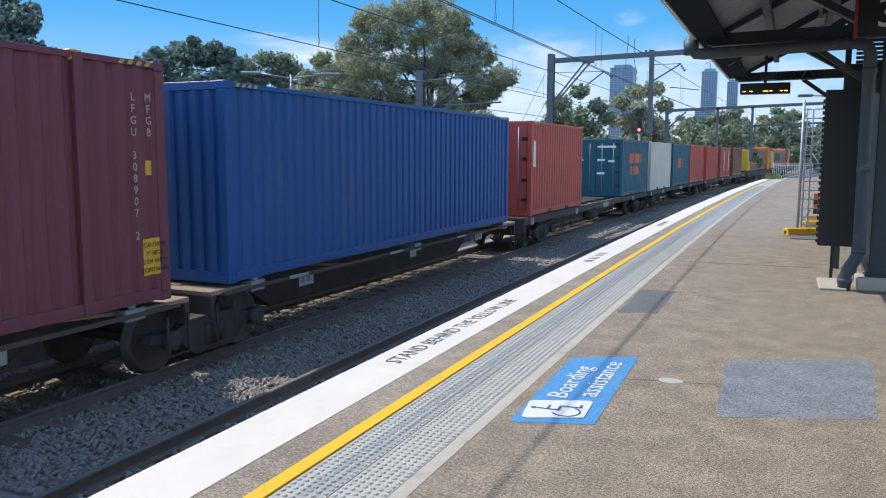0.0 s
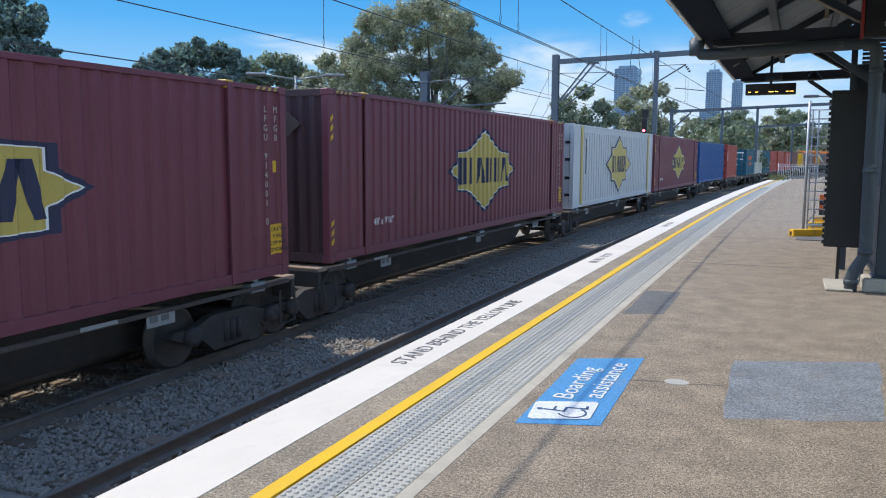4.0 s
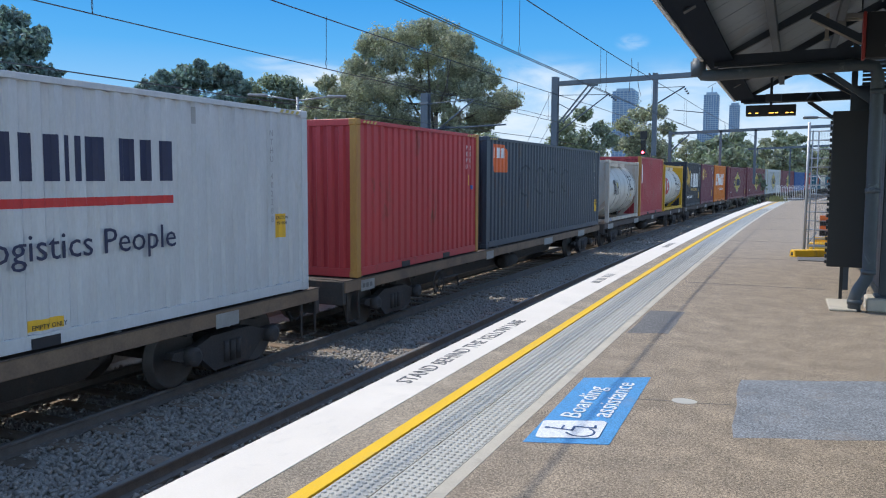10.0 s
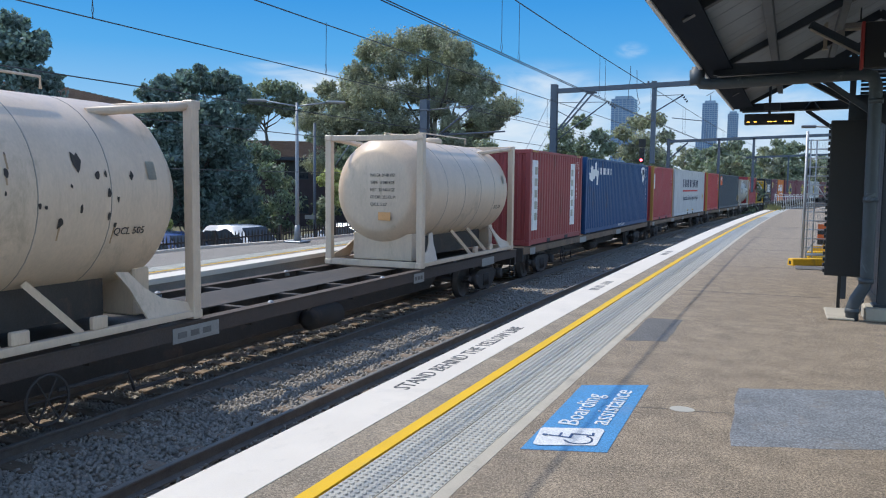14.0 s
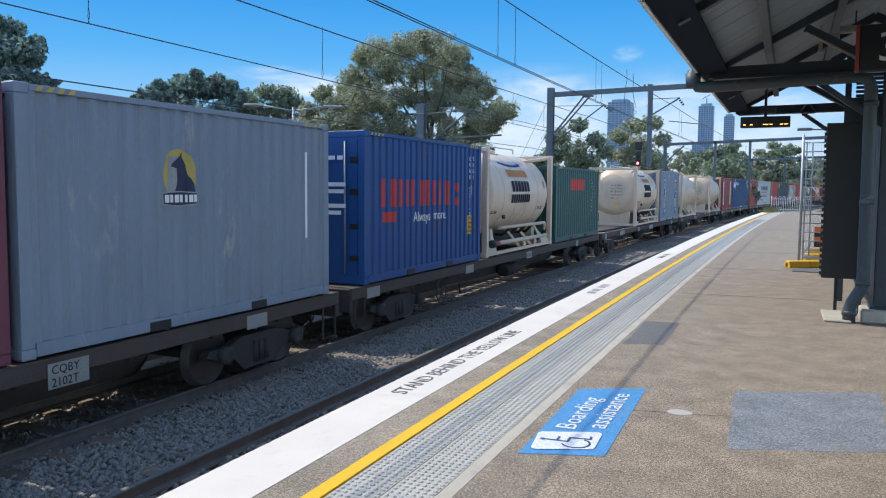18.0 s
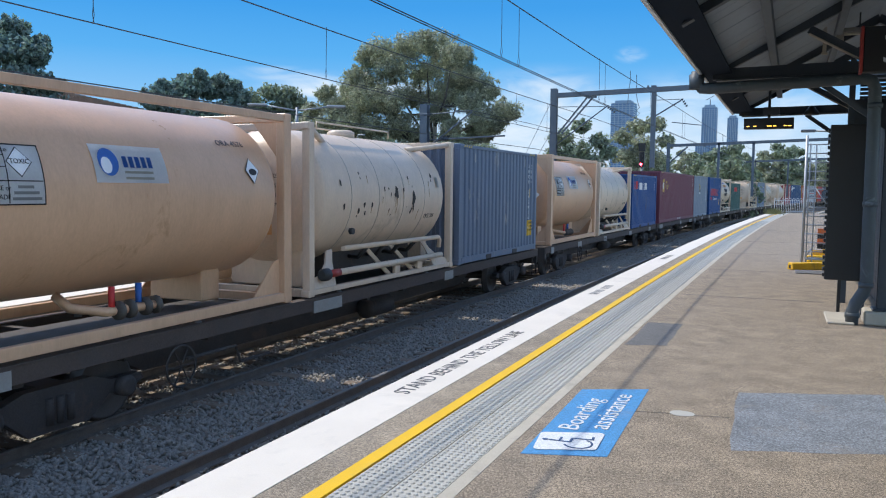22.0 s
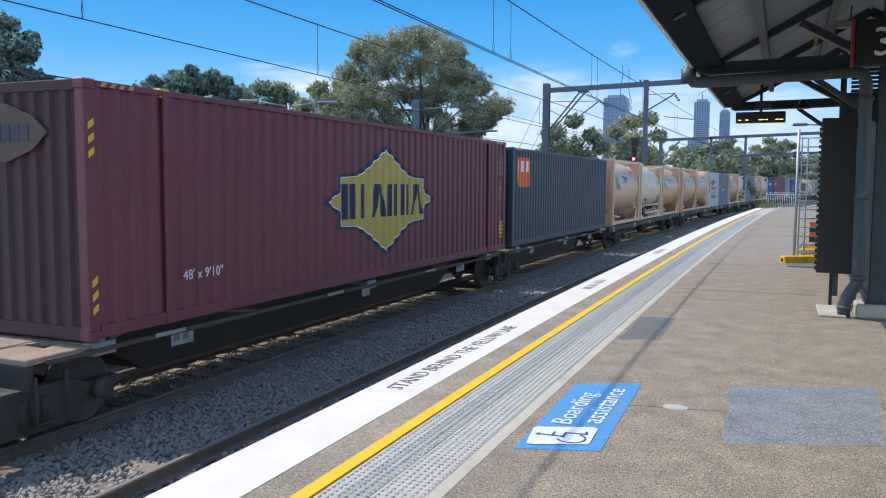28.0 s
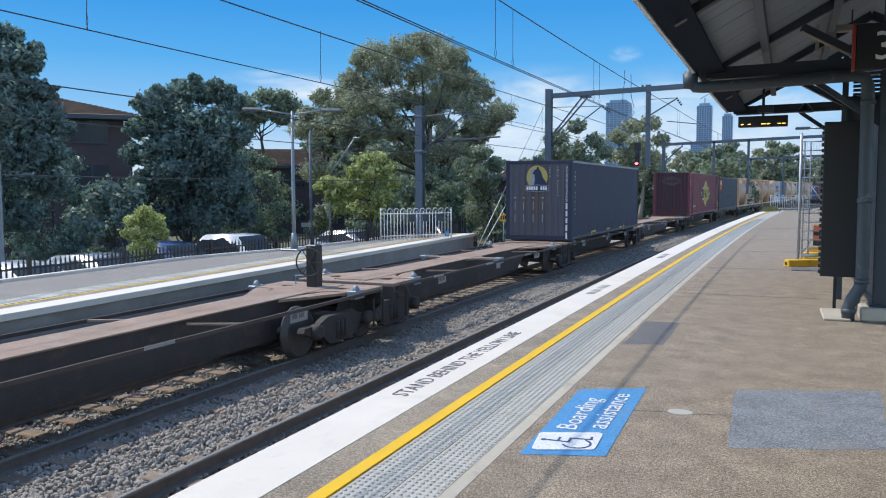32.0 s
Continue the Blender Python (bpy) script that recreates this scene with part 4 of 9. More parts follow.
info = thing("notice_board", "black notice board standing beside the canopy column", "notice board", m=pose(.76, 12.0, 0))
part("panel", cube(-.22, .24, -.06, .06, .46, 2.54, .008), M["black"], info)
clip = bpy.data.meshes.new("clip")
b = cube(-.245, -.22, -.05, .05, 0, .045)
b.to_mesh(clip)
b.free()
clip.materials.append(M["black"])
for i in range(26):
    part("clip", clip, None, info, "", pose(0, 0, .5 + i * .078))
part("side_rail", cube(.24, .28, -.05, .05, .3, 2.56), M["darksteel"], info)
part("leg", cube(.24, .28, -.04, .04, 0, .3), M["darksteel"], info)
part("leg", cube(-.05, -.01, -.03, .03, 0, .46), M["black"], info)

louvre = thing("louvre_panel", "dark louvred vent panel above the notice board", "louvre", m=pose(.98, 13.2, 2.6))
part("frame", cube(-.16, .34, .05, .09, 0, .4, .008), M["darksteel"], louvre)
for i in range(9):
    part("slat", cube(-.02, .34, -.04, .05, .4 + i * .06, .435 + i * .06), M["darksteel"], louvre)
part("post", cube(-.16, -.08, -.02, .05, -2.6, 1.0), M["darksteel"], louvre)
wallr = thing("hoarding", "dark boarded hoarding behind the canopy columns", "hoarding", m=pose(1.34, 12.6, 0))
for i in range(6):
    part("panel", cube(.0, .05, i * 1.2, i * 1.2 + 1.19, 0, 3.1, .006), M["darksteel"], wallr)
dep = thing("departure_display", "black departure display with amber dots, hung from the canopy", "display", m=pose(-.31, 16.2, 0, 0, 0, -2))
part("case", cube(-.43, .43, -.09, .09, 2.8, 3.0, .01), M["black"], dep)
part("bracket", bar((0, 0, 3.0), (0, 0, 3.72), .025, 8), M["darksteel"], dep)
part("hanger_box", cube(-.1, .18, -.08, .08, 3.06, 3.2, .01), M["darksteel"], dep)
for x0, x1 in ((-.38, -.33), (-.26, -.21), (-.03, .06), (.08, .13), (.26, .31), (.33, .39)):
    part("lit_character", cube(x0, x1, -.095, -.091, 2.845, 2.858), LED, dep, "glowing amber character")
spk = thing("loudspeaker", "dark public address loudspeaker under the truss", "loudspeaker", m=pose(.42, 16.6, 3.08))
part("body", lathe(bmesh.new(), [(0, .14), (.05, .13), (.12, .07), (.16, .05)], 14, 'z'), M["black"], spk)
part("bracket", cube(-.2, .02, -.03, .03, .02, .06), M["darksteel"], spk)
cctv = thing("floodlight", "small grey floodlight on an arm", "lamp", m=pose(.62, 18.6, 2.92))
part("head", cube(-.34, -.05, -.06, .06, -.03, .03, .015), M["steel"], cctv)
part("arm", bar((-.05, 0, 0), (.5, 0, -.03), .02, 6), M["steel"], cctv)
part("pole", bar((.5, 0, -2.92), (.5, 0, .0), .035, 8), M["steel"], cctv)

num = thing("platform_sign", "dark platform number sign with a red end and white figure 3", "sign", m=pose(.98, 9.6, 2.9))
part("case", cube(-.28, .5, -.06, .06, 0, .47, .01), M["black"], num)
part("end_cap", cube(-.31, -.28, -.065, .065, -.01, .48, .004), M["red"], num, "red end cap")
part("figure", words("3", .42), M["white"], num, "white figure", pose(-.12, -.068, .09, 90))
part("hanger", bar((0, 0, .47), (0, 0, 1.42), .02, 6), M["darksteel"], num)

# hoarding and barriers by the building works
GALV = mat("bright_galvanised_tube", (0.46, 0.47, 0.48), 0.45, 0.3, var=0.12, scale=4, fine=30, bump=0.05)
fence = thing("scaffold_gate", "galvanised steel mesh gate standing in yellow feet", "gate", m=pose(.44, 19.8, 0, 0, 0, -3))
for x, h in ((0, 2.9), (.08, 2.72), (.2, 2.7), (.5, 2.7)):
    part("upright", bar((x, 0, .05), (x, 0, h), .03 if x in (0, .5) else .014, 8), GALV, fence)
for i in range(13):
    part("rung", bar((0, 0, .3 + i * .2), (.5, 0, .3 + i * .2), .014, 6), GALV, fence)
part("bottom_bar", bar((.06, 0, .14), (.52, 0, .14), .03, 8), GALV, fence)
mesh = bmesh.new()
for i in range(1, 16):
    tube(mesh, [(i * .031, 0, .16), (i * .031, 0, 2.7)], .002, 4)
part("mesh_infill", mesh, M["steel"], fence)
part("diagonal", bar((.06, 0, .16), (.24, 0, .45), .014, 6), GALV, fence)
part("diagonal", bar((.2, 0, 1.75), (.5, 0, 1.3), .014, 6), GALV, fence)


def foot_block(x, y, rz):
    ob = thing("fence_foot", "yellow moulded fence foot on the platform", "fence foot", "fence feet", pose(x, y, 0, 0, 0, rz))
    b = bmesh.new()
    prof = [(-.11, 0), (.11, 0), (.08, .15), (-.08, .15)]
    a = [b.verts.new((0, u, z)) for u, z in prof]
    c = [b.verts.new((.75, u, z)) for u, z in prof]
    b.faces.new(a[::-1])
    b.faces.new(c)
    for i in range(4):
        b.faces.new((a[i], a[(i + 1) % 4], c[(i + 1) % 4], c[i]))
    bmesh.ops.recalc_face_normals(b, faces=b.faces)
    bmesh.ops.bevel(b, geom=list(b.edges), offset=.015, segments=1, affect='EDGES')
    part("block", b, M["amberyellow"], ob)
    part("socket", cube(-.004, .002, -.035, .035, .03, .1), M["ink"], ob, "dark hand hole")


foot_block(.18, 18.35, 32)
foot_block(.55, 20.6, 20)
tagged(part("rubber_mat", cube(.28, 1.2, 17.5, 18.2, 0, .02, .005), M["patchdark"]), "dark rubber mat lying before the fence foot", "mat")
bar2 = thing("hazard_barrier", "orange and black hazard barrier behind the gate", "barrier", m=pose(.78, 20.9, 0))
for i in range(4):
    part("stripe", cube(0, .3, -.03, .03, .3 + i * .12, .42 + i * .12), M["orange"] if i % 2 else M["black"], bar2)
part("leg", cube(.12, .18, -.03, .03, 0, .3), M["amberyellow"], bar2)
part("lower_board", cube(-.1, .3, -.025, .025, .14, .26), M["amberyellow"], bar2)
ob = thing("works_sign", "orange works sign beside the column", "sign", m=pose(1.43, 12.4, 0))
part("panel", cube(0, .5, -.01, .01, .75, 1.5), M["orange"], ob)
part("stand", cube(.2, .25, -.02, .02, 0, .75), M["darksteel"], ob)


def hoop_fence(name, label, p, q, z, h, n, material):
    """Railings with looped tops between two points."""
    p, q = Vector((*p, z)), Vector((*q, z))
    ob = thing(name, label, "fence", m=Matrix.Translation(p))
    d = q - p
    for i in range(n + 1):
        o = d * (i / n)
        part("upright", bar(o, o + Vector((0, 0, h if i in (0, n) else h - .12)), .02 if i in (0, n) else .013, 6), material, ob)
    for k in (.14, h - .2):
        part("rail", bar(Vector((0, 0, k)), d + Vector((0, 0, k)), .016, 6), material, ob)
    for i in range(0, n, 2):
        a, b = d * (i / n), d * (min(i + 1.5, n) / n)
        pts = [a.lerp(b, .5 - .5 * math.cos(t * math.pi / 6)) + Vector((0, 0, h - .12 + .1 * math.sin(t * math.pi / 6))) for t in range(7)]
        part("hoop", tube(bmesh.new(), pts, .012, 6), material, ob)
    return ob


hoop_fence("end_fence", "white looped railings across the end of the platform", (-.55, 66.5), (2.2, 66.9), 0, 1.15, 22, M["white"])
f2 = hoop_fence("end_fence", "white looped railings across the end of the opposite platform", (-12.48, 24.3), (-10.81, 26.55), -.08, 1.1, 22, M["white"])
for k in (.42, .62, .82):
    part("notice", cube(-.11, .11, -.012, .012, .62, .86), M["darksteel"], f2, "small dark notice", pose(1.67 * k + .04, 2.25 * k - .04, 0, 0, 0, 53.4))
part("marker_plate", cube(-.09, .09, -.012, .012, .06, .25), M["blue"], f2, "small blue marker plate", pose(1.6, 2.02, 0, 0, 0, 53.4))
part("lettering", words("10", .15, 'CENTER'), M["markwhite"], f2, "white figures", pose(1.6, 2.02, 0, 0, 0, 53.4) @ pose(0, -.016, .1, 90))
grass = bmesh.new()
rng = random.Random(9)
for i in range(260):
    x, y = rng.gauss(-.55, .3), rng.gauss(64.5, 1.2)
    a, l = rng.uniform(0, 6.28), rng.uniform(.15, .5)
    v = [grass.verts.new((x + dx, y + dy, z)) for dx, dy, z in ((-.02, 0, 0), (.02, 0, 0), (.1 * math.cos(a), .1 * math.sin(a), l))]
    grass.faces.new(v)
tagged(part("weeds", grass, leafy("dry_weeds", (0.20, 0.19, 0.09))), "dry yellow-green weeds at the platform end", "weeds", kind="stuff")


# ---- beyond the opposite platform ----
def picket_fence(pts, h):
    ob = thing("picket_fence", "black steel picket fence along the car park", "fence")
    rng = random.Random(2)
    mp = bpy.data.meshes.new("picket")
    b = cube(-.014, .014, -.014, .014, 0, h - .04)
    tip = [b.verts.new(p) for p in ((-.014, -.014, h - .04), (.014, -.014, h - .04), (.014, .014, h - .04), (-.014, .014, h - .04), (0, 0, h + .05))]
    for i in range(4):
        b.faces.new((tip[i], tip[(i + 1) % 4], tip[4]))
    b.to_mesh(mp)
    b.free()
    mp.materials.append(M["black"])
    for p, q in zip(pts, pts[1:]):
        p, q = Vector(p), Vector(q)
        n = round((q - p).length / .125)
        for i in range(n):
            o = p.lerp(q, i / n)
            if i % 20 == 0:
                part("post", cube(o.x - .035, o.x + .035, o.y - .035, o.y + .035, o.z - .75, o.z + h + .1), M["black"], ob)
            else:
                part("picket", mp, None, ob, "", pose(o.x, o.y, o.z, rng.uniform(-.6, .6), rng.uniform(-.6, .6), 0))
        for k in (.12, h - .15):
            part("rail", beam(bmesh.new(), p + Vector((0, 0, k)), q + Vector((0, 0, k)), .03, .04), M["black"], ob)
    return ob


picket_fence([(-13.95, 1.5, -.95), (-13.75, 17.0, -.95), (-12.75, 23.8, -.8), (-12.3, 32.0, -.75)], 1.2)


def car(x, y, rz, paintcol, high=1.45, label="", z=-1.6):
    ob = thing("car", label, "car", "parked cars", pose(x, y, z, 0, 0, rz))
    L, W = 4.4, 1.76
    prof = [(-2.2, .35), (-2.2, .75), (-2.05, .95), (-1.55, 1.0), (-1.0, high - .05), (-.4, high), (.45, high - .02), (1.15, .98), (2.0, .85), (2.2, .65), (2.2, .35)]
    b = bmesh.new()
    sides = []
    for s in (-1, 1):
        sides.append([b.verts.new((s * (W / 2 - (.16 if zz > 1.02 else 0)), yy, zz)) for yy, zz in prof])
    for i in range(len(prof)):
        j = (i + 1) % len(prof)
        b.faces.new((sides[0][i], sides[0][j], sides[1][j], sides[1][i]))
    b.faces.new(sides[0][::-1])
    b.faces.new(sides[1])
    bmesh.ops.recalc_face_normals(b, faces=b.faces)
    bmesh.ops.bevel(b, geom=list(b.edges), offset=.05, segments=2, affect='EDGES')
    for f in b.faces:
        f.smooth = True
    part("body", b, paintcol, ob)
    for s in (-1, 1):
        g = bmesh.new()
        pts = [(s * (W / 2 + .006), -1.35, 1.0), (s * (W / 2 + .006), .95, 1.0), (s * (W / 2 - .15), .4, high - .1), (s * (W / 2 - .15), -.9, high - .12)]
        poly(g, pts if s > 0 else pts[::-1], (s * .006, 0, 0))
        part("side_window", g, M["glass"], ob)
        for yy in (-1.35, 1.35):
            w = part("wheel", lathe(bmesh.new(), [(-.1, .28), (-.1, .31), (.1, .31), (.1, .28)], 18, 'x', (s * (W / 2 - .08), yy, .31)), M["rubber"], ob)
            part("rim", lathe(bmesh.new(), [(-.11, .19), (.11, .19)], 12, 'x', (s * (W / 2 - .08), yy, .31)), M["steel"], w)
    for yy, a, c in ((-1.27, -1.52, -1.03), (.83, .52, 1.12)):
        g = bmesh.new()
        za, zc = (1.03, high - .1) if yy < 0 else (high - .07, 1.02)
        pts = [(-W / 2 + .2, a, za), (W / 2 - .2, a, za), (W / 2 - .24, c, zc), (-W / 2 + .24, c, zc)]
        poly(g, pts, (0, (-.03 if yy < 0 else .03), .04))
        part("windscreen", g, M["glass"], ob)
    for s in (-1, 1):
        part("headlight", cube(s * .62 - .14, s * .62 + .14, 2.17, 2.215, .62, .74, .01), M["placard"], ob)
        part("tail_light", cube(s * .66 - .12, s * .66 + .12, -2.215, -2.18, .72, .86, .01), M["red"], ob)
    return ob


CARS = dict(white=mat("white_car_paint", (0.62, 0.63, 0.64), 0.25, 0.0, var=0.05, bump=0.0, spec=0.8), silver=mat("silver_car_paint", (0.36, 0.38, 0.40), 0.25, 0.6, var=0.05, bump=0.0, spec=0.8),
            dark=mat("dark_car_paint", (0.03, 0.035, 0.045), 0.2, 0.0, var=0.1, bump=0.0, spec=0.9), bluecar=mat("blue_car_paint", (0.03, 0.06, 0.16), 0.2, 0.0, var=0.1, bump=0.0, spec=0.9),
            maroon=mat("red_car_paint", (0.22, 0.03, 0.03), 0.25, 0.0, var=0.1, bump=0.0, spec=0.8))
car(-18.2, 5.5, 88, CARS["dark"], label="dark parked hatchback behind the picket fence")
car(-18.0, 8.7, 86, CARS["white"], label="white parked car behind the picket fence")
car(-18.3, 11.5, 90, CARS["silver"], label="silver parked car behind the picket fence")
car(-18.0, 14.2, 91, CARS["white"], label="white parked sedan behind the picket fence")
car(-18.2, 17.0, 89, CARS["silver"], label="pale parked car behind the picket fence")
car(-18.4, 20.0, 90, CARS["bluecar"], 1.6, label="dark blue parked car behind the picket fence")
car(-18.2, 23.4, 88, CARS["white"], 1.7, label="white parked wagon near the lamp post")
car(-18.0, 31.5, 80, CARS["silver"], label="silver parked car past the platform end")
car(-22.5, 9.5, 85, CARS["maroon"], label="red parked car in the second row")
car(-16.4, 38.5, 60, CARS["dark"], label="dark parked car beyond the platform end")

lamp = thing("lamp_post", "grey twin-arm lamp post on the opposite platform", "lamp post", m=pose(-12.72, 19.35, -.08))
part("post", tube(bmesh.new(), [(0, 0, .1), (0, 0, 1.4), (0, 0, 3.95)], [.062, .055, .04], 10), M["steel"], lamp)
part("base", cube(-.28, .28, -.28, .28, 0, .06, .02), M["steel"], lamp)
part("base_sleeve", tube(bmesh.new(), [(0, 0, .06), (0, 0, .5)], [.11, .07], 10), M["steel"], lamp)
for s in (-1, 1):
    d = Vector((s * .86, s * .5, 0))
    part("arm", bar((0, 0, 3.85), d * .85 + Vector((0, 0, 3.97)), .022, 8), M["steel"], lamp)
    h = bmesh.new()
    box(h, -.27, .27, -.11, .11, 3.95, 4.02, .025)
    h.transform(pose(d.x * 1.1, d.y * 1.1, 0, 0, 0, 30))
    part("lamp_head", h, M["steel"], lamp)
tagged(part("sign_post_box", cube(-.1, .1, -.1, .1, -1.6, 2.4), M["steel"], None, "", pose(-18.5, 14.5, 0)), "thin grey steel post in the car park", "post")
ob = thing("parking_sign", "small white parking sign on a post", "sign", m=pose(-16.6, 12.0, -1.6, 0, 0, 50))
part("post", bar((0, 0, 0), (0, 0, 2.2), .03, 8), M["steel"], ob)
part("panel", cube(-.3, .3, -.045, -.032, 1.75, 2.3), M["placard"], ob)
part("bar", cube(-.2, .2, -.052, -.046, 2.0, 2.06), M["ink"], ob)
ob = thing("utility_pole", "tall thin grey utility pole behind the platform", "pole", m=pose(-17.4, 27.75, -1.6))
part("pole", tube(bmesh.new(), [(0, 0, 0), (0, 0, 5.6)], [.065, .05], 8), M["maststeel"], ob)
part("sign", cube(-.4, .06, -.11, -.09, 1.75, 1.92), M["placard"], ob, "pale sign blade")
ob = thing("street_lamp", "thin grey street lamp with a raking arm behind the shrub", "street lamp", m=pose(-18.45, 31, -1.6))
part("post", bar((0, 0, 0), (0, 0, 3.89), .04, 8), M["steel"], ob)
part("arm", bar((0, 0, 3.89), (1.29, 0, 5.5), .03, 6), M["steel"], ob)
part("lamp_head", cube(1.24, 1.55, -.08, .08, 5.47, 5.54, .02), M["steel"], ob)


# ---- houses ----
def apartment(m, label, w, d, h, storeys, bays):
    ob = thing("apartment_building", label, "building", m=m)
    wall = cube(0, w, 0, d, 0, h)
    part("wall", wall, M["brick"], ob)
    r = bmesh.new()
    e = .7
    v = [r.verts.new(p) for p in ((-e, -e, h), (w + e, -e, h), (w + e, d + e, h), (-e, d + e, h), (d / 2, d / 2, h + d * .16), (w - d / 2, d / 2, h + d * .16))]
    for f in ((0, 1, 5, 4), (1, 2, 5), (2, 3, 4, 5), (3, 0, 4), (3, 2, 1, 0)):
        r.faces.new([v[i] for i in f])
    roof = part("roof", r, M["rooftile"], ob)
    courses = bmesh.new()
    for k in range(1, 18):
        f = k / 18
        z = h + d * .16 * f + .02
        box(courses, -e + (d / 2 + e) * f, w + e - (d / 2 + e) * f, -e + (d / 2 + e) * f - .03, -e + (d / 2 + e) * f + .05, z, z + .03)
        box(courses, w + e - (d / 2 + e) * f - .05, w + e - (d / 2 + e) * f + .03, -e + (d / 2 + e) * f, d + e - (d / 2 + e) * f, z, z + .03)
    part("tile_course_relief", courses, M["rooftile"], roof)
    part("fascia", cube(-e, w + e, -e - .03, -e, h - .2, h + .02), M["darksteel"], ob)
    part("gutter", cube(w + e, w + e + .05, -e, d + e, h - .18, h), M["kerb"], ob)
    for s in range(storeys):
        z = 1.0 + s * h / storeys
        for i in range(bays):
            x = (i + .5) * w / bays
            wn = part("window", cube(x - .8, x + .8, -.06, .02, z, z + 1.2), M["glass"], ob)
            part("frame", cube(x - .86, x + .86, -.09, -.06, z - .06, z), M["darksteel"], wn)
            part("mullion", cube(x - .03, x + .03, -.09, -.06, z, z + 1.2), M["darksteel"], wn)
        wn = part("window", cube(w - .02, w + .06, d * .3, d * .3 + 1.4, z, z + 1.2), M["glass"], ob)
        part("frame", cube(w + .06, w + .09, d * .3 - .05, d * .3 + 1.45, z - .06, z), M["darksteel"], wn)
    return ob


apartment(pose(-42.0, 22.0, -1.6, 0, 0, 44), "dark brown brick apartment block with a hipped tile roof", 15, 9, 7.05, 3, 4)
apartment(pose(-40, 45, -1.6, 0, 0, 35), "brown brick house with a tiled roof among the trees", 14, 9, 5.0, 2, 4)
apartment(pose(-22.3, 63, -1.6, 0, 0, 10), "low brick house with a red tile roof behind the trees", 4.4, 6, 4.15, 1, 2)


def tower(x, y, w, h, label, floors, crane=False):
    ob = thing("tower_block", label, "tower", m=pose(x, y, -1.6, 0, 0, 0))
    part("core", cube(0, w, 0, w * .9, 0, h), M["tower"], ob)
    slabs = bmesh.new()
    for i in range(floors):
        z = (i + 1) * h / floors
        box(slabs, -.35, w + .35, -.5, w * .9 + .3, z - .9, z)
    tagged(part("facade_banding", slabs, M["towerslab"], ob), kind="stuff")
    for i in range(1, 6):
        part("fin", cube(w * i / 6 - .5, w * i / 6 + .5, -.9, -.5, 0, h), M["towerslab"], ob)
    part("crown", cube(w * .15, w * .85, w * .1, w * .8, h, h + h * .03), M["towerslab"], ob)
    if crane:
        part("mast", cube(w * .5 - .8, w * .5 + .8, w * .4, w * .4 + 1.6, h * 1.03, h * 1.1), M["steel"], ob)
        part("jib", beam(bmesh.new(), (w * .2, w * .4, h * 1.09), (w * .75, w * .4, h * 1.14), 1.0, 1.0), M["steel"], ob)


tower(-137, 1495, 25, 150, "tall blue glass tower under construction on the skyline", 42, True)
tower(-94, 1497, 17, 131, "slim blue glass tower on the skyline", 38)
tower(-254, 1275, 35, 139, "blue glass tower with an unfinished concrete top on the skyline", 40)
tower(-146, 1490, 24, 84, "lower blue glass block on the skyline", 24)

ob = thing("warning_sign", "small yellow warning sign on a post beyond the platform", "sign", m=pose(-10.3, 31.0, -1.6))
part("post", bar((0, 0, 0), (0, 0, 2.3), .03, 8), M["steel"], ob)
part("panel", cube(-.18, .18, -.045, -.03, 1.95, 2.25, .004), M["amberyellow"], ob)
for k in (-.09, 0, .09):
    part("bar", cube(k - .025, k + .025, -.05, -.046, 2.03, 2.17), M["ink"], ob)

for figures, z, plate_paint, ink, shade in (("50", 1.0, "amberyellow", "ink", "amber"), ("100", .57, "blue", "markwhite", "blue"), ("105", .13, "markwhite", "ink", "white")):
    ob = thing("speed_sign", shade + " speed board with figures on the catenary mast", "sign", "speed boards", m=pose(-9.33, 34.82, z))
    part("panel", cube(-.22, .22, -.012, 0, -.2, .2, .004), M[plate_paint], ob)
    part("figures", words(figures, .27, 'CENTER'), M[ink], ob, "", pose(0, -.015, -.1, 90))
    part("bracket", cube(-.15, .15, 0, .045, -.03, .03), M["maststeel"], ob)

LEAF = dict(dark=leafy("dark_green_leaves", (0.16, 0.225, 0.215), 0.5), gum=leafy("olive_gum_leaves", (0.32, 0.325, 0.245), 0.5), bright=leafy("bright_green_leaves", (0.42, 0.44, 0.19)),
            mid=leafy("mid_green_leaves", (0.225, 0.26, 0.19)), deep=leafy("deep_green_leaves", (0.19, 0.235, 0.175)))


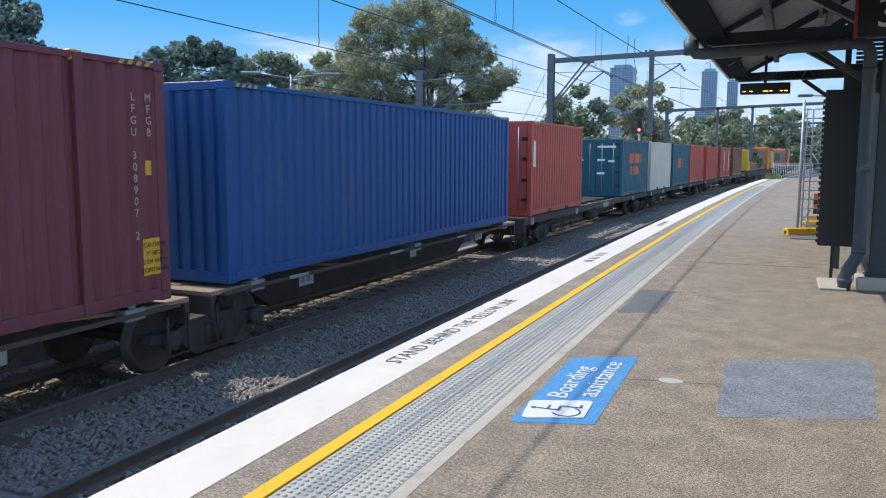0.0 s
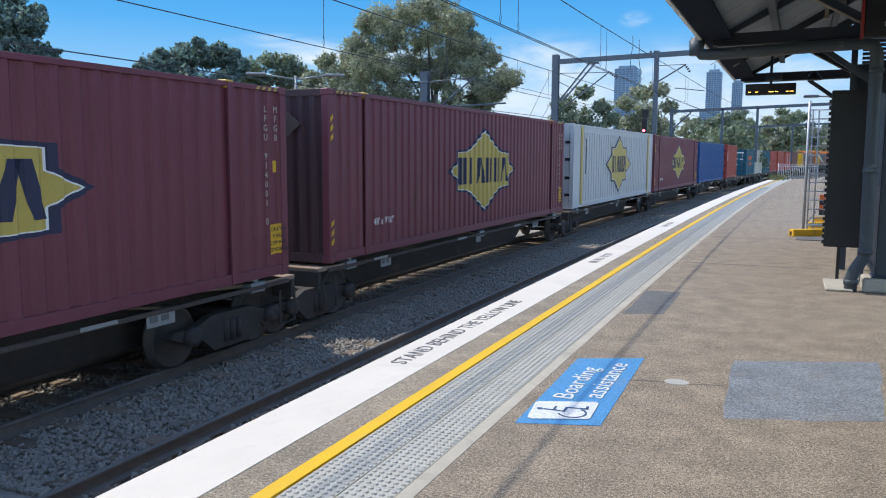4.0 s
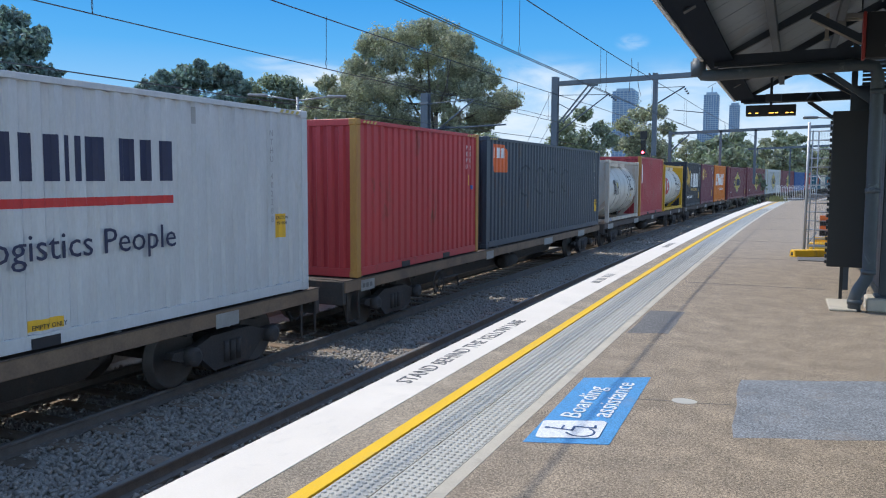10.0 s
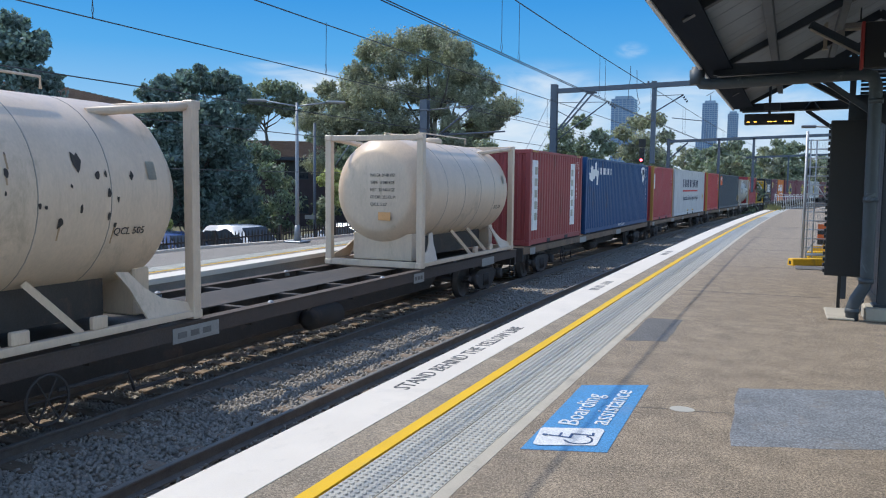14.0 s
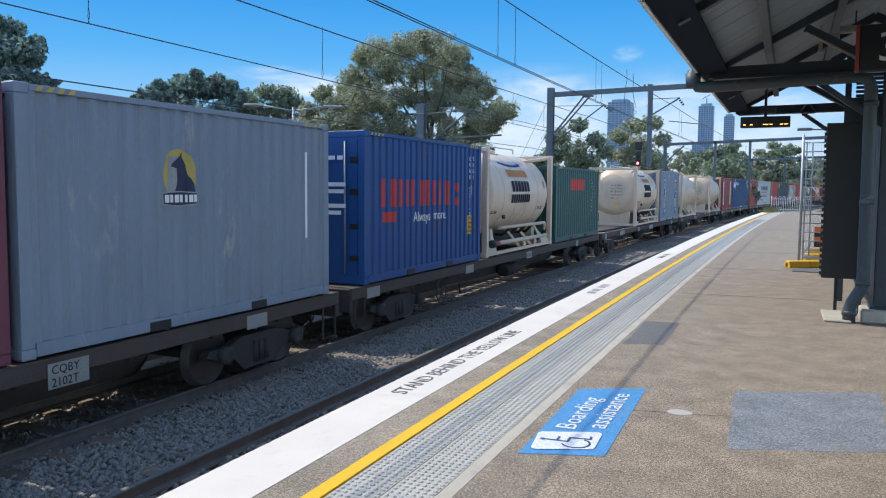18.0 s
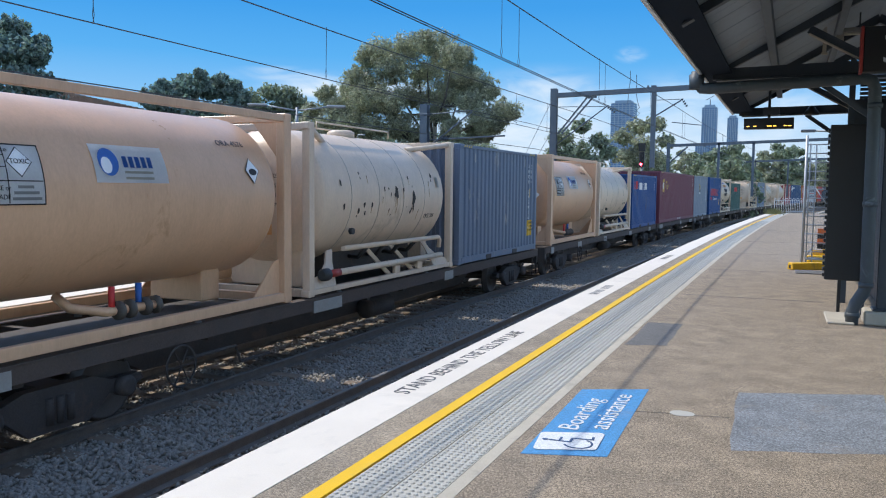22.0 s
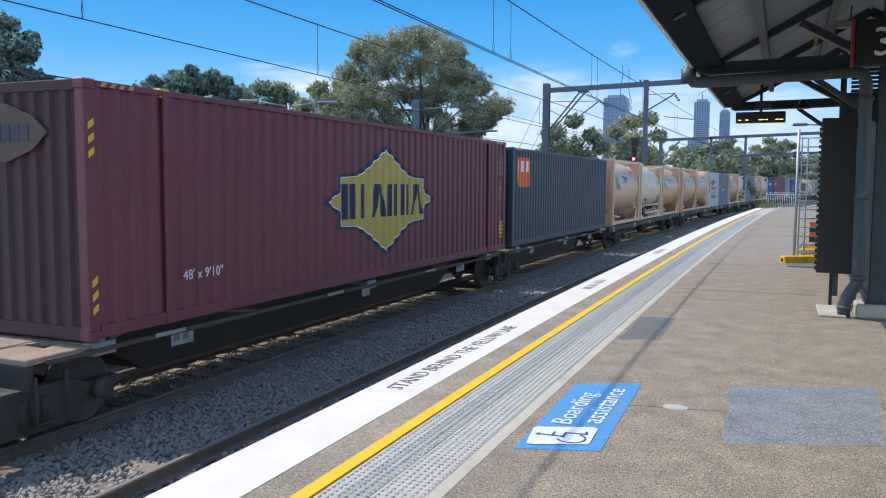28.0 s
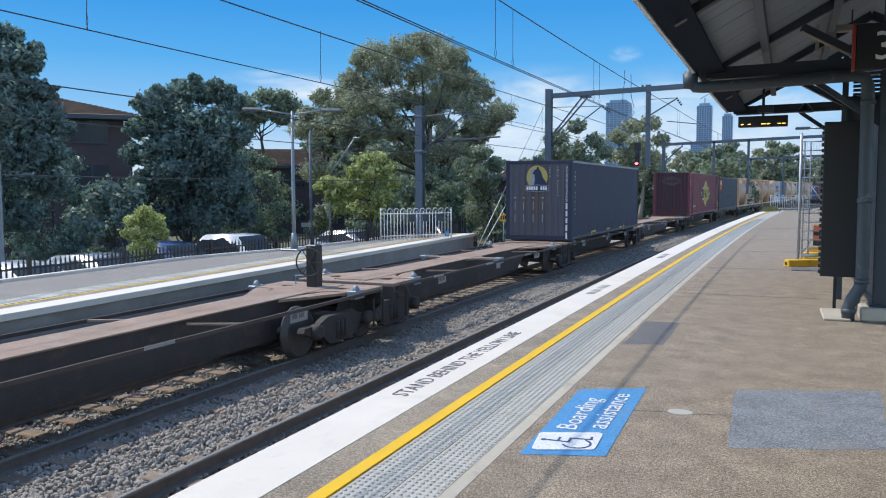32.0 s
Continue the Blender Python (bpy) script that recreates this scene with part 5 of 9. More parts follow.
def tree(name, label, x, y, h, w, leaf, bark, seed, clumps=24, per=700, size=.1, low=.28, z=-1.6, flat=.7, trunk=.022):
    """A tapered trunk that forks, limbs out to every clump, and leaves set in the clumps; clumps: a count, or (across, up, radius) for each."""
    rng = np.random.default_rng(seed)
    ob = thing(name, label, "tree" if h > 3 else "shrub", m=pose(x, y, z))
    r0 = max(.035, h * trunk)
    lean = rng.uniform(-.05, .05, 2) * h
    fork = Vector((lean[0] * .4, lean[1] * .4, h * (low + .08)))
    b = bmesh.new()
    tube(b, [(0, 0, -.1), (lean[0] * .15, lean[1] * .15, fork.z * .5), fork, (lean[0], lean[1], h * .8)], [r0 * 1.25, r0, r0 * .8, r0 * .15], 9)
    part("trunk", b, bark, ob)
    centres, radii = [], []
    if isinstance(clumps, int):
        for i in range(clumps):
            f = (i + .5) / clumps
            ang = i * 2.399 + rng.uniform(-.4, .4)
            prof = math.sin(math.pi * min(1, max(.08, (f * .86 + .14)))) ** .55
            rad = (w / 2) * prof * rng.uniform(.45, .95)
            rr = w * rng.uniform(.13, .22) * (1 if f < .8 else .8)
            centres.append(Vector((math.cos(ang) * rad, math.sin(ang) * rad, h * (low + (1 - low) * f) - rr * .4)))
            radii.append(rr)
    else:
        far = Vector((x, y, 0)).normalized()
        side = Vector((far.y, -far.x, 0))
        top = max(c[1] for c in clumps)
        for s, up, rr in clumps:
            reach = math.sqrt(max(0.02, 1 - (s / (w * .55)) ** 2)) * w * .3 * (1.0 if up < top - 1 else .6)
            for k in range(2):
                centres.append(side * s + far * float(rng.uniform(-.2, 1) * reach * (1 if k else -1)) + Vector((0, 0, up + (rng.uniform(-.3, .1) * rr if k else 0))))
                radii.append(rr * (.9 if not k else rng.uniform(.6, .85)))
    limbs = bmesh.new()
    for c, rr in list(zip(centres, radii))[::3]:
        s = fork.lerp(Vector((lean[0], lean[1], h * .8)), float(rng.uniform(0, .75)))
        if s.z > c.z:
            s = fork * .9
        mid = s.lerp(c, .55) + Vector((0, 0, -.06 * h * rng.uniform(0, 1)))
        tube(limbs, [s, mid, s.lerp(c, .8)], [r0 * .36, r0 * .2, r0 * .06], 5, False)
    part("limb_tangle", limbs, M["bark"], ob)
    vs = []

    def leaves(p, out):
        k = len(p)
        n = rng.normal(size=(k, 3)) * .62 + out
        n /= np.linalg.norm(n, axis=1)[:, None]
        t = np.cross(n, rng.normal(size=(k, 3)))
        t /= np.linalg.norm(t, axis=1)[:, None]
        q = np.cross(n, t)
        s = size * rng.uniform(.55, 1.4, (k, 1))
        t, q = t * s, q * s * .5
        vs.append(np.stack([p - t, p + q + t * .1, p + t, p - q + t * .1], 1))
    for c, rr in zip(centres, radii):
        k = int(per * rng.uniform(.5, .7))
        d = rng.normal(size=(k, 3))
        d /= np.linalg.norm(d, axis=1)[:, None]
        lump = 1 + .16 * np.sin(d[:, :1] * 6 + seed + c.x) + .14 * np.sin(d[:, 1:2] * 7 + c.z) + .12 * np.sin(d[:, 2:] * 9 + d[:, :1] * 5)
        leaves(d * (.32 + .66 * rng.random(k) ** .6)[:, None] * np.array([1, 1, flat]) * rr * lump + np.array(c), d)
        # sprays of leaves that stand out of the clump
        m = 16
        d = rng.normal(size=(m, 3)) + np.array([0, 0, .35])
        d /= np.linalg.norm(d, axis=1)[:, None]
        tip = d * np.array([1, 1, flat]) * rr * rng.uniform(.75, 1.22, (m, 1)) + np.array(c)
        k = max(6, int(per * .5 / m))
        along = rng.random((m, k, 1)) ** 1.5
        leaves((tip[:, None] - d[:, None] * along * rr * .5 + rng.normal(size=(m, k, 3)) * rr * (.05 + .12 * along)).reshape(-1, 3), np.repeat(d, k, axis=0))
    v = np.concatenate(vs).reshape(-1, 3)
    f = np.arange(len(v)).reshape(-1, 4)
    part("crown", raw_mesh("crown", v, f), leaf, ob)
    return ob


tree("tree", "tall dense dark green tree beside the apartment block", -24.4, 17.6, 9.4, 4.8, LEAF["dark"], M["bark"], 1,
     [(1.75, 8.32, .57), (1.58, 7.52, .88), (2.23, 7.48, .61), (2.5, 7.91, .35), (1.96, 6.73, .96), (2.7, 6.5, .53), (2.59, 5.84, .79), (3.23, 5.34, .48), (1.83, 5.43, 1.09), (2.38, 4.67, 1.0),
      (3.02, 4.49, .57), (1.77, 3.95, 1.09), (2.65, 3.54, .74), (.79, 7.73, 1.1), (.73, 6.29, 1.2), (.67, 4.66, 1.2), (.61, 3.2, 1.2), (1.8, 2.4, 1.1)], 1300, .085, .04)
tree("tree", "broad dark green tree with glossy leaves by the car park", -21.3, 25.2, 7.4, 4.6, LEAF["dark"], M["bark"], 2,
     [(-1.42, 6.43, .62), (-.69, 6.77, .62), (-.06, 7.01, .57), (.57, 6.97, .62), (1.32, 6.95, .57), (1.74, 6.7, .43), (-1.85, 5.6, .52), (-1.03, 5.68, .86), (.02, 5.92, .91), (1.08, 5.84, .86),
      (1.87, 5.37, .62), (-1.98, 4.65, .57), (-1.16, 4.49, .9), (.09, 4.5, 1.05), (1.37, 4.29, .86), (-1.6, 3.57, .81), (-.37, 3.18, 1.05), (.91, 3.17, .9), (-.5, 5.1, 1.0), (.7, 5.0, 1.0), (-.7, 3.9, 1.0), (.5, 3.7, 1.1), (1.7, 3.4, .8),
      (-2.2, 2.7, .8), (-.9, 2.2, 1.0), (.6, 2.1, 1.0), (1.8, 2.3, .9), (-.35, 7.3, .3), (.25, 7.45, .26), (1.05, 7.3, .3), (-1.1, 7.0, .3), (1.6, 7.15, .22), (-1.75, 6.5, .3)], 1150, .085, .06, flat=.85)
tree("tree", "spreading gum tree with a flat dark crown", -34.5, 49.1, 10.2, 5.0, LEAF["mid"], M["bark"], 3,
     [(-1.19, 9.37, 1.13), (.02, 9.96, .96), (1.22, 9.91, .96), (2.02, 9.27, .7), (.81, 9.13, 1.04), (-.61, 8.49, .95), (-1.83, 8.8, .78), (1.2, 8.32, .69), (2.09, 8.21, .52), (-1.22, 7.79, .69)], 800, .12, .5, trunk=.016)
tree("tree", "large olive gum tree with a wide open crown", -19.6, 44.0, 11.8, 10.4, LEAF["gum"], M["barkpale"], 4,
     [(-2.88, 10.96, 1.34), (-1.21, 11.29, 1.34), (.47, 11.53, 1.13), (1.37, 10.64, 1.05), (-.21, 10.14, 1.4), (-2.05, 10.07, 1.4), (-3.4, 9.41, 1.19), (-3.65, 10.73, .77), (2.72, 9.48, 1.26), (3.49, 8.88, .77),
      (-1.05, 8.74, 1.26), (.8, 8.75, 1.47), (2.38, 8.15, 1.12), (-2.4, 8.15, 1.4), (-3.75, 8.15, 1.26), (4.34, 7.75, .98), (3.87, 6.87, .77), (5.08, 7.61, .35), (3.26, 6.41, .63), (-1.67, 6.88, 1.11),
      (-.56, 6.14, .83), (1.3, 6.74, .9), (2.51, 6.07, .7), (-3.4, 6.7, 1.25), (-2.6, 5.3, 1.1), (.4, 5.2, .9), (3.0, 5.2, .8), (.3, 7.6, 1.2), (2.9, 7.2, 1.0),
      (-4.4, 8.9, 1.25), (-5.3, 7.8, 1.25), (-5.7, 6.6, 1.15), (-4.6, 6.9, 1.3), (-4.2, 9.6, .9), (2.3, 10.1, .9), (1.9, 11.1, .85), (-.3, 11.9, .7), (1.6, 9.6, 1.1), (-4.6, 5.5, 1.1), (-1.2, 5.4, 1.0), (1.6, 5.6, 1.0)], 2500, .066, .3, trunk=.024)
tree("tree", "olive gum tree beside the large one", -25.0, 41.5, 8.8, 5.0, LEAF["gum"], M["barkpale"], 14,
     [(.5, 8.0, .98), (.1, 6.9, 1.19), (-1.25, 6.75, 1.05), (-.95, 7.7, .77), (-.2, 8.7, .7), (.85, 6.35, 1.12), (1.95, 6.2, 1.25), (-.3, 5.9, .98), (1.2, 4.6, 1.2), (-.6, 4.4, 1.2), (2.4, 4.7, 1.1)], 1800, .065, .2)
tree("shrub", "bright yellow-green shrub behind the railings", -15.6, 29.2, 4.9, 3.4, LEAF["bright"], M["bark"], 5,
     [(-0.07, 4.41, 0.56), (0.44, 4.48, 0.51), (-0.42, 4.01, 0.47), (0.16, 3.87, 0.65), (0.82, 4.06, 0.47), (0.98, 3.55, 0.51), (-0.07, 3.24, 0.56), (0.58, 3.01, 0.61), (-1.58, 3.52, 0.47), (-1.93, 3.31, 0.33), (-1.07, 3.4, 0.47), (-1.42, 3.07, 0.42), (-0.72, 3.0, 0.47), (-1.19, 2.51, 0.42), (-0.53, 2.47, 0.47), (0.28, 2.42, 0.56)], 620, .07, .12)
tree("tree", "small green tree near the end of the platform", -13.25, 37.8, 5.3, 2.6, LEAF["mid"], M["bark"], 6,
     [(-1.32, 4.48, .58), (-.47, 5.09, .64), (.23, 4.53, .58), (-.76, 3.91, .93), (-.05, 3.69, .69), (-.42, 3.07, .81), (-.7, 2.2, .9)], 900, .075, .1)
tree("tree", "low green tree in front of the brick house", -12.7, 45.0, 5.2, 2.9, LEAF["mid"], M["bark"], 16, 16, 600, .09, .12)
tree("tree", "low green tree beside the brick house", -16.9, 48.0, 3.9, 3.0, LEAF["mid"], M["bark"], 17, 12, 500, .09, .08)
tree("shrub", "small bright green bush by the car park fence", -15.1, 16.0, 2.8, 1.2, LEAF["bright"], M["bark"], 7,
     [(.04, 2.69, .25), (-.2, 2.45, .29), (.31, 2.44, .32), (-.04, 2.16, .38), (.44, 2.15, .25), (-.38, 2.16, .19), (0, 1.75, .45)], 700, .04, .08)
for i, (x, y, h, w, k) in enumerate(((-24.5, 33.5, 5.2, 5.0, "deep"), (-20.5, 36.5, 5.2, 4.5, "mid"), (-17.5, 40.5, 4.6, 4.0, "deep"), (-27.5, 24.0, 5.0, 4.5, "dark"), (-26.5, 13.5, 6.0, 5.0, "dark"), (-29.0, 36.5, 6.5, 5.0, "deep"), (-22.0, 22.0, 3.6, 4.0, "dark"), (-23.5, 15.5, 3.4, 4.0, "dark"))):
    tree("tree", "dark green understorey tree behind the car park", x, y, h, w, LEAF[k], M["bark"], 20 + i, 18, 550, .1, .05)
tree("tree", "dense dark olive tree beside the far line", -19.2, 83, 10.2, 6.5, LEAF["mid"], M["bark"], 40,
     [(-2.46, 8.58, 1.6), (-.42, 9.72, 1.11), (1.33, 8.24, 1.35), (2.38, 7.18, 1.11), (-.98, 7.09, 2.09), (.77, 6.2, 1.72), (-3.03, 6.82, 1.35), (-1, 4.5, 2.0), (1.6, 4.4, 1.7)], 650, .17, .1)
tree("tree", "olive gum tree beside the far line", -13.9, 89, 10.6, 6.5, LEAF["gum"], M["barkpale"], 41,
     [(-.9, 9.99, 1.56), (.87, 10.38, 1.3), (-2.39, 8.98, 1.3), (2.09, 8.41, 1.17), (-.28, 7.96, 2.08), (-2.06, 6.76, 1.56), (.94, 6.61, 1.56), (-.8, 4.6, 1.8), (1.6, 4.8, 1.4)], 650, .17, .1)
for i, (x, y, h, w, k) in enumerate(((-22.5, 90, 8.0, 6.5, "mid"), (-16.0, 96, 7.0, 6.0, "deep"), (-8.5, 105, 8.0, 6.5, "mid"))):
    tree("tree", "olive green tree beside the far line", x, y, h, w, LEAF[k], M["barkpale"], 42 + i, 24, 420, .19, .12)
for i in range(13):
    f = i / 12
    rng = random.Random(60 + i)
    y = 205 + rng.uniform(-15, 25)
    x = (-24 + 40 * f) * y / 220
    tree("tree", "distant dark green tree beyond the bend of the line", x, y, rng.uniform(10, 15), rng.uniform(8, 11), LEAF["mid" if i % 3 else "gum"], M["bark"], 70 + i, 18, 300, .34, .1)
for i in range(7):
    rng = random.Random(90 + i)
    tree("tree", "distant green tree behind the houses", -60 + i * 9, 100 + rng.uniform(-8, 8), rng.uniform(6, 9), rng.uniform(7, 9), LEAF["mid"], M["bark"], 100 + i, 14, 260, .28, .1)
for i, (x, y, h, w) in enumerate(((-40, 66, 8.5, 8), (-33, 64, 8.0, 8), (-26.5, 62, 8.0, 8), (-27.5, 70, 8.5, 7.5), (-14.5, 70, 5.0, 6), (-30, 56, 6, 7), (-22, 52, 5.5, 7))):
    tree("tree", "dark green tree filling the view behind the gums", x, y, h, w, LEAF["deep"], M["bark"], 130 + i, 20, 420, .17, .05)


# ---- the low sky ahead: deep blue, paling to the horizon, with thin clouds ----
def low_sky():
    m = bpy.data.materials.new("low_sky")
    m.use_nodes = True
    nt = m.node_tree
    nt.nodes.remove(nt.nodes["Principled BSDF"])
    tc = nt.nodes.new("ShaderNodeTexCoord")
    sep = nt.nodes.new("ShaderNodeSeparateXYZ")
    nt.links.new(tc.outputs["UV"], sep.inputs[0])
    up = nt.nodes.new("ShaderNodeValToRGB")
    stops = ((0.0, (.64, .74, .84)), (.12, (.50, .66, .83)), (.26, (.25, .52, .83)), (.45, (.095, .39, .79)), (.62, (.05, .31, .74)), (1.0, (.035, .24, .62)))
    e = up.color_ramp.elements
    while len(e) < len(stops):
        e.new(.5)
    for k, (p, c) in zip(e, stops):
        k.position, k.color = p, (*c, 1)
    nt.links.new(sep.outputs["Y"], up.inputs[0])

    def vapour(u, v, ru, rv, su, sv, seed, dense):
        """A patch of thin cloud round (u, v)."""
        mp = nt.nodes.new("ShaderNodeMapping")
        mp.inputs["Location"].default_value = (seed * 3.1, seed * 1.7, 0)
        mp.inputs["Scale"].default_value = (su, sv, 1)
        nt.links.new(tc.outputs["UV"], mp.inputs[0])
        ns = node(nt, "ShaderNodeTexNoise", Scale=1.0, Detail=7.0, Roughness=0.55, Distortion=0.6)
        nt.links.new(mp.outputs[0], ns.inputs["Vector"])
        m2 = nt.nodes.new("ShaderNodeMapping")
        m2.inputs["Location"].default_value = (-u / ru, -v / rv, 0)
        m2.inputs["Scale"].default_value = (1 / ru, 1 / rv, 1)
        nt.links.new(tc.outputs["UV"], m2.inputs[0])
        rim = nt.nodes.new("ShaderNodeTexGradient")
        rim.gradient_type = 'SPHERICAL'
        nt.links.new(m2.outputs[0], rim.inputs[0])
        body = nt.nodes.new("ShaderNodeMapRange")
        body.inputs["From Min"].default_value, body.inputs["From Max"].default_value = 0.36, 0.62
        nt.links.new(ns.outputs["Fac"], body.inputs[0])
        edge = nt.nodes.new("ShaderNodeMapRange")
        edge.interpolation_type = 'SMOOTHSTEP'
        edge.inputs["From Max"].default_value = 0.7
        edge.inputs["To Max"].default_value = dense
        nt.links.new(rim.outputs["Fac"], edge.inputs[0])
        mul = nt.nodes.new("ShaderNodeMath")
        mul.operation = 'MULTIPLY'
        mul.use_clamp = True
        nt.links.new(body.outputs[0], mul.inputs[0])
        nt.links.new(edge.outputs[0], mul.inputs[1])
        return mul.outputs[0]
    col = up.outputs[0]
    for args in CLOUDS:
        mx = nt.nodes.new("ShaderNodeMix")
        mx.data_type = 'RGBA'
        nt.links.new(vapour(*args), mx.inputs["Factor"])
        nt.links.new(col, mx.inputs[6])
        mx.inputs[7].default_value = (.70, .79, .88, 1)
        col = mx.outputs[2]
    em = node(nt, "ShaderNodeEmission", Strength=0.58)
    nt.links.new(col, em.inputs["Color"])
    nt.links.new(em.outputs[0], nt.nodes["Material Output"].inputs["Surface"])
    # part of a wide dome, u along the horizon and v up: 1 is 20 degrees
    b = bmesh.new()
    lay = b.loops.layers.uv.new("uv")
    R, na, ne = 3900.0, 40, 12
    grid = []
    for j in range(-1, ne + 1):
        el = radians(20.0 * j / ne)
        grid.append([(b.verts.new((R * math.sin(a) * math.cos(el), R * math.cos(a) * math.cos(el), R * math.sin(el))), math.degrees(a) / 20, j / ne) for a in (radians(-80 + 120 * i / na) for i in range(na + 1))])
    for lo, hi in zip(grid, grid[1:]):
        for i in range(na):
            q = (lo[i + 1], lo[i], hi[i], hi[i + 1])
            f = b.faces.new([k[0] for k in q])
            f.smooth = True
            for loop, k in zip(f.loops, q):
                loop[lay].uv = (k[1], max(0.0, k[2]))
    setting("backdrop_sky", b, m, "deep blue summer sky with thin white clouds", "sky")


# place and reach in the backdrop's own measure, stretch of the wisps, seed, density
CLOUDS = [(-1.46, .335, .40, .07, 3.0, 13.0, 1, .95), (-1.7, .385, .25, .035, 3.0, 18.0, 2, .5), (-.80, .28, .34, .17, 4.0, 9.0, 3, .75),
          (-.9, .2, .5, .16, 3.0, 10.0, 4, .8), (-.5, .46, .07, .035, 14.0, 30.0, 5, .25), (-.2, .24, .7, .2, 3.0, 8.0, 6, .6)]
low_sky()


# ---- the freight train ----
FLOOR = -.2      # underside of the containers
MID = -8.43      # centre line of its track
SPEED = [12.315, 12.521, 12.783, 12.792, 12.898, 13.001, 13.013, 12.808, 12.646]    # metres a second, every four seconds


def gone(t):
    """Metres that the train has gone at t seconds."""
    s, i = 0.0, 0
    while t > 4 and i < len(SPEED) - 2:
        s += (SPEED[i] + SPEED[i + 1]) * 2
        t -= 4
        i += 1
    return s + SPEED[i] * t + (SPEED[i + 1] - SPEED[i]) * t * t / 8


DIM = {}          # half length and half width of each container
MOVING = []      # (thing, metres along the train, height)


def ride(ob, u, z):
    MOVING.append((ob, u, z))
    ob.matrix_basis = on_line(MID, u, z)
    return ob


PAINT = dict(
    wine=paint("dark_red_container_paint", (0.17, 0.046, 0.064)), wineend=paint("dark_red_brown_end", (0.085, 0.042, 0.05), 0.8, (0.06, 0.05, 0.05), 0.5), maroon=paint("maroon_container_paint", (0.155, 0.044, 0.068)),
    reddish=paint("faded_red_container_paint", (0.35, 0.05, 0.062)), brightred=paint("red_container_paint", (0.43, 0.045, 0.05)), orangered=paint("orange_red_container_paint", (0.42, 0.075, 0.055)),
    rust=paint("brown_red_container_paint", (0.29, 0.06, 0.06)), blue=paint("blue_container_paint", (0.010, 0.075, 0.25), 0.5, (0.05, 0.10, 0.22), 0.25), royal=paint("bright_blue_container_paint", (0.011, 0.066, 0.22)), ochre=paint("ochre_post_paint", (0.42, 0.215, 0.055), 0.65, (0.30, 0.10, 0.06), 0.55),
    navy=paint("navy_container_paint", (0.012, 0.062, 0.17)), greyblue=paint("grey_blue_container_paint", (0.13, 0.168, 0.235), 0.5, (0.42, 0.40, 0.37), 0.06), silver=paint("pale_grey_container_paint", (0.205, 0.245, 0.30), 0.5, (0.42, 0.40, 0.37), 0.06),
    slate=paint("slate_container_paint", (0.046, 0.06, 0.082)), black=paint("black_container_paint", (0.026, 0.03, 0.042)), curtain=paint("dark_blue_curtain", (0.042, 0.046, 0.072), 0.75), wornend=paint("weathered_grey_brown_end", (0.115, 0.112, 0.128), 0.8, (0.16, 0.10, 0.07), 0.5),
    stained=paint("rust_stained_white_frame", (0.45, 0.405, 0.35), 0.6, (0.32, 0.18, 0.10), 0.55), white=paint("white_container_paint", (0.49, 0.495, 0.505), 0.5, (0.42, 0.40, 0.37), 0.06), cream=paint("cream_container_paint", (0.56, 0.526, 0.448), 0.5, (0.42, 0.40, 0.37), 0.06), green=paint("dark_green_container_paint", (0.025, 0.09, 0.085)),
    teal=paint("teal_container_paint", (0.014, 0.1, 0.15)), orange=paint("orange_container_paint", (0.627, 0.168, 0.0134)), yellow=paint("yellow_frame_paint", (0.60, 0.35, 0.025), 0.5, (0.2, 0.1, 0.03), 0.3),
    peach=paint("peach_tank_paint", (0.60, 0.375, 0.235), 0.32, (0.40, 0.23, 0.12), 0.05), tankwhite=paint("white_tank_paint", (0.64, 0.50, 0.375), 0.38, (0.40, 0.31, 0.22), 0.25), tankcool=paint("white_tank_cladding", (0.56, 0.53, 0.485), 0.36, (0.36, 0.31, 0.26), 0.12), tankgrey=paint("dull_white_tank_cladding", (0.49, 0.465, 0.43), 0.42, (0.26, 0.23, 0.2), 0.35), brown=paint("brown_container_paint", (0.2, 0.075, 0.06)))
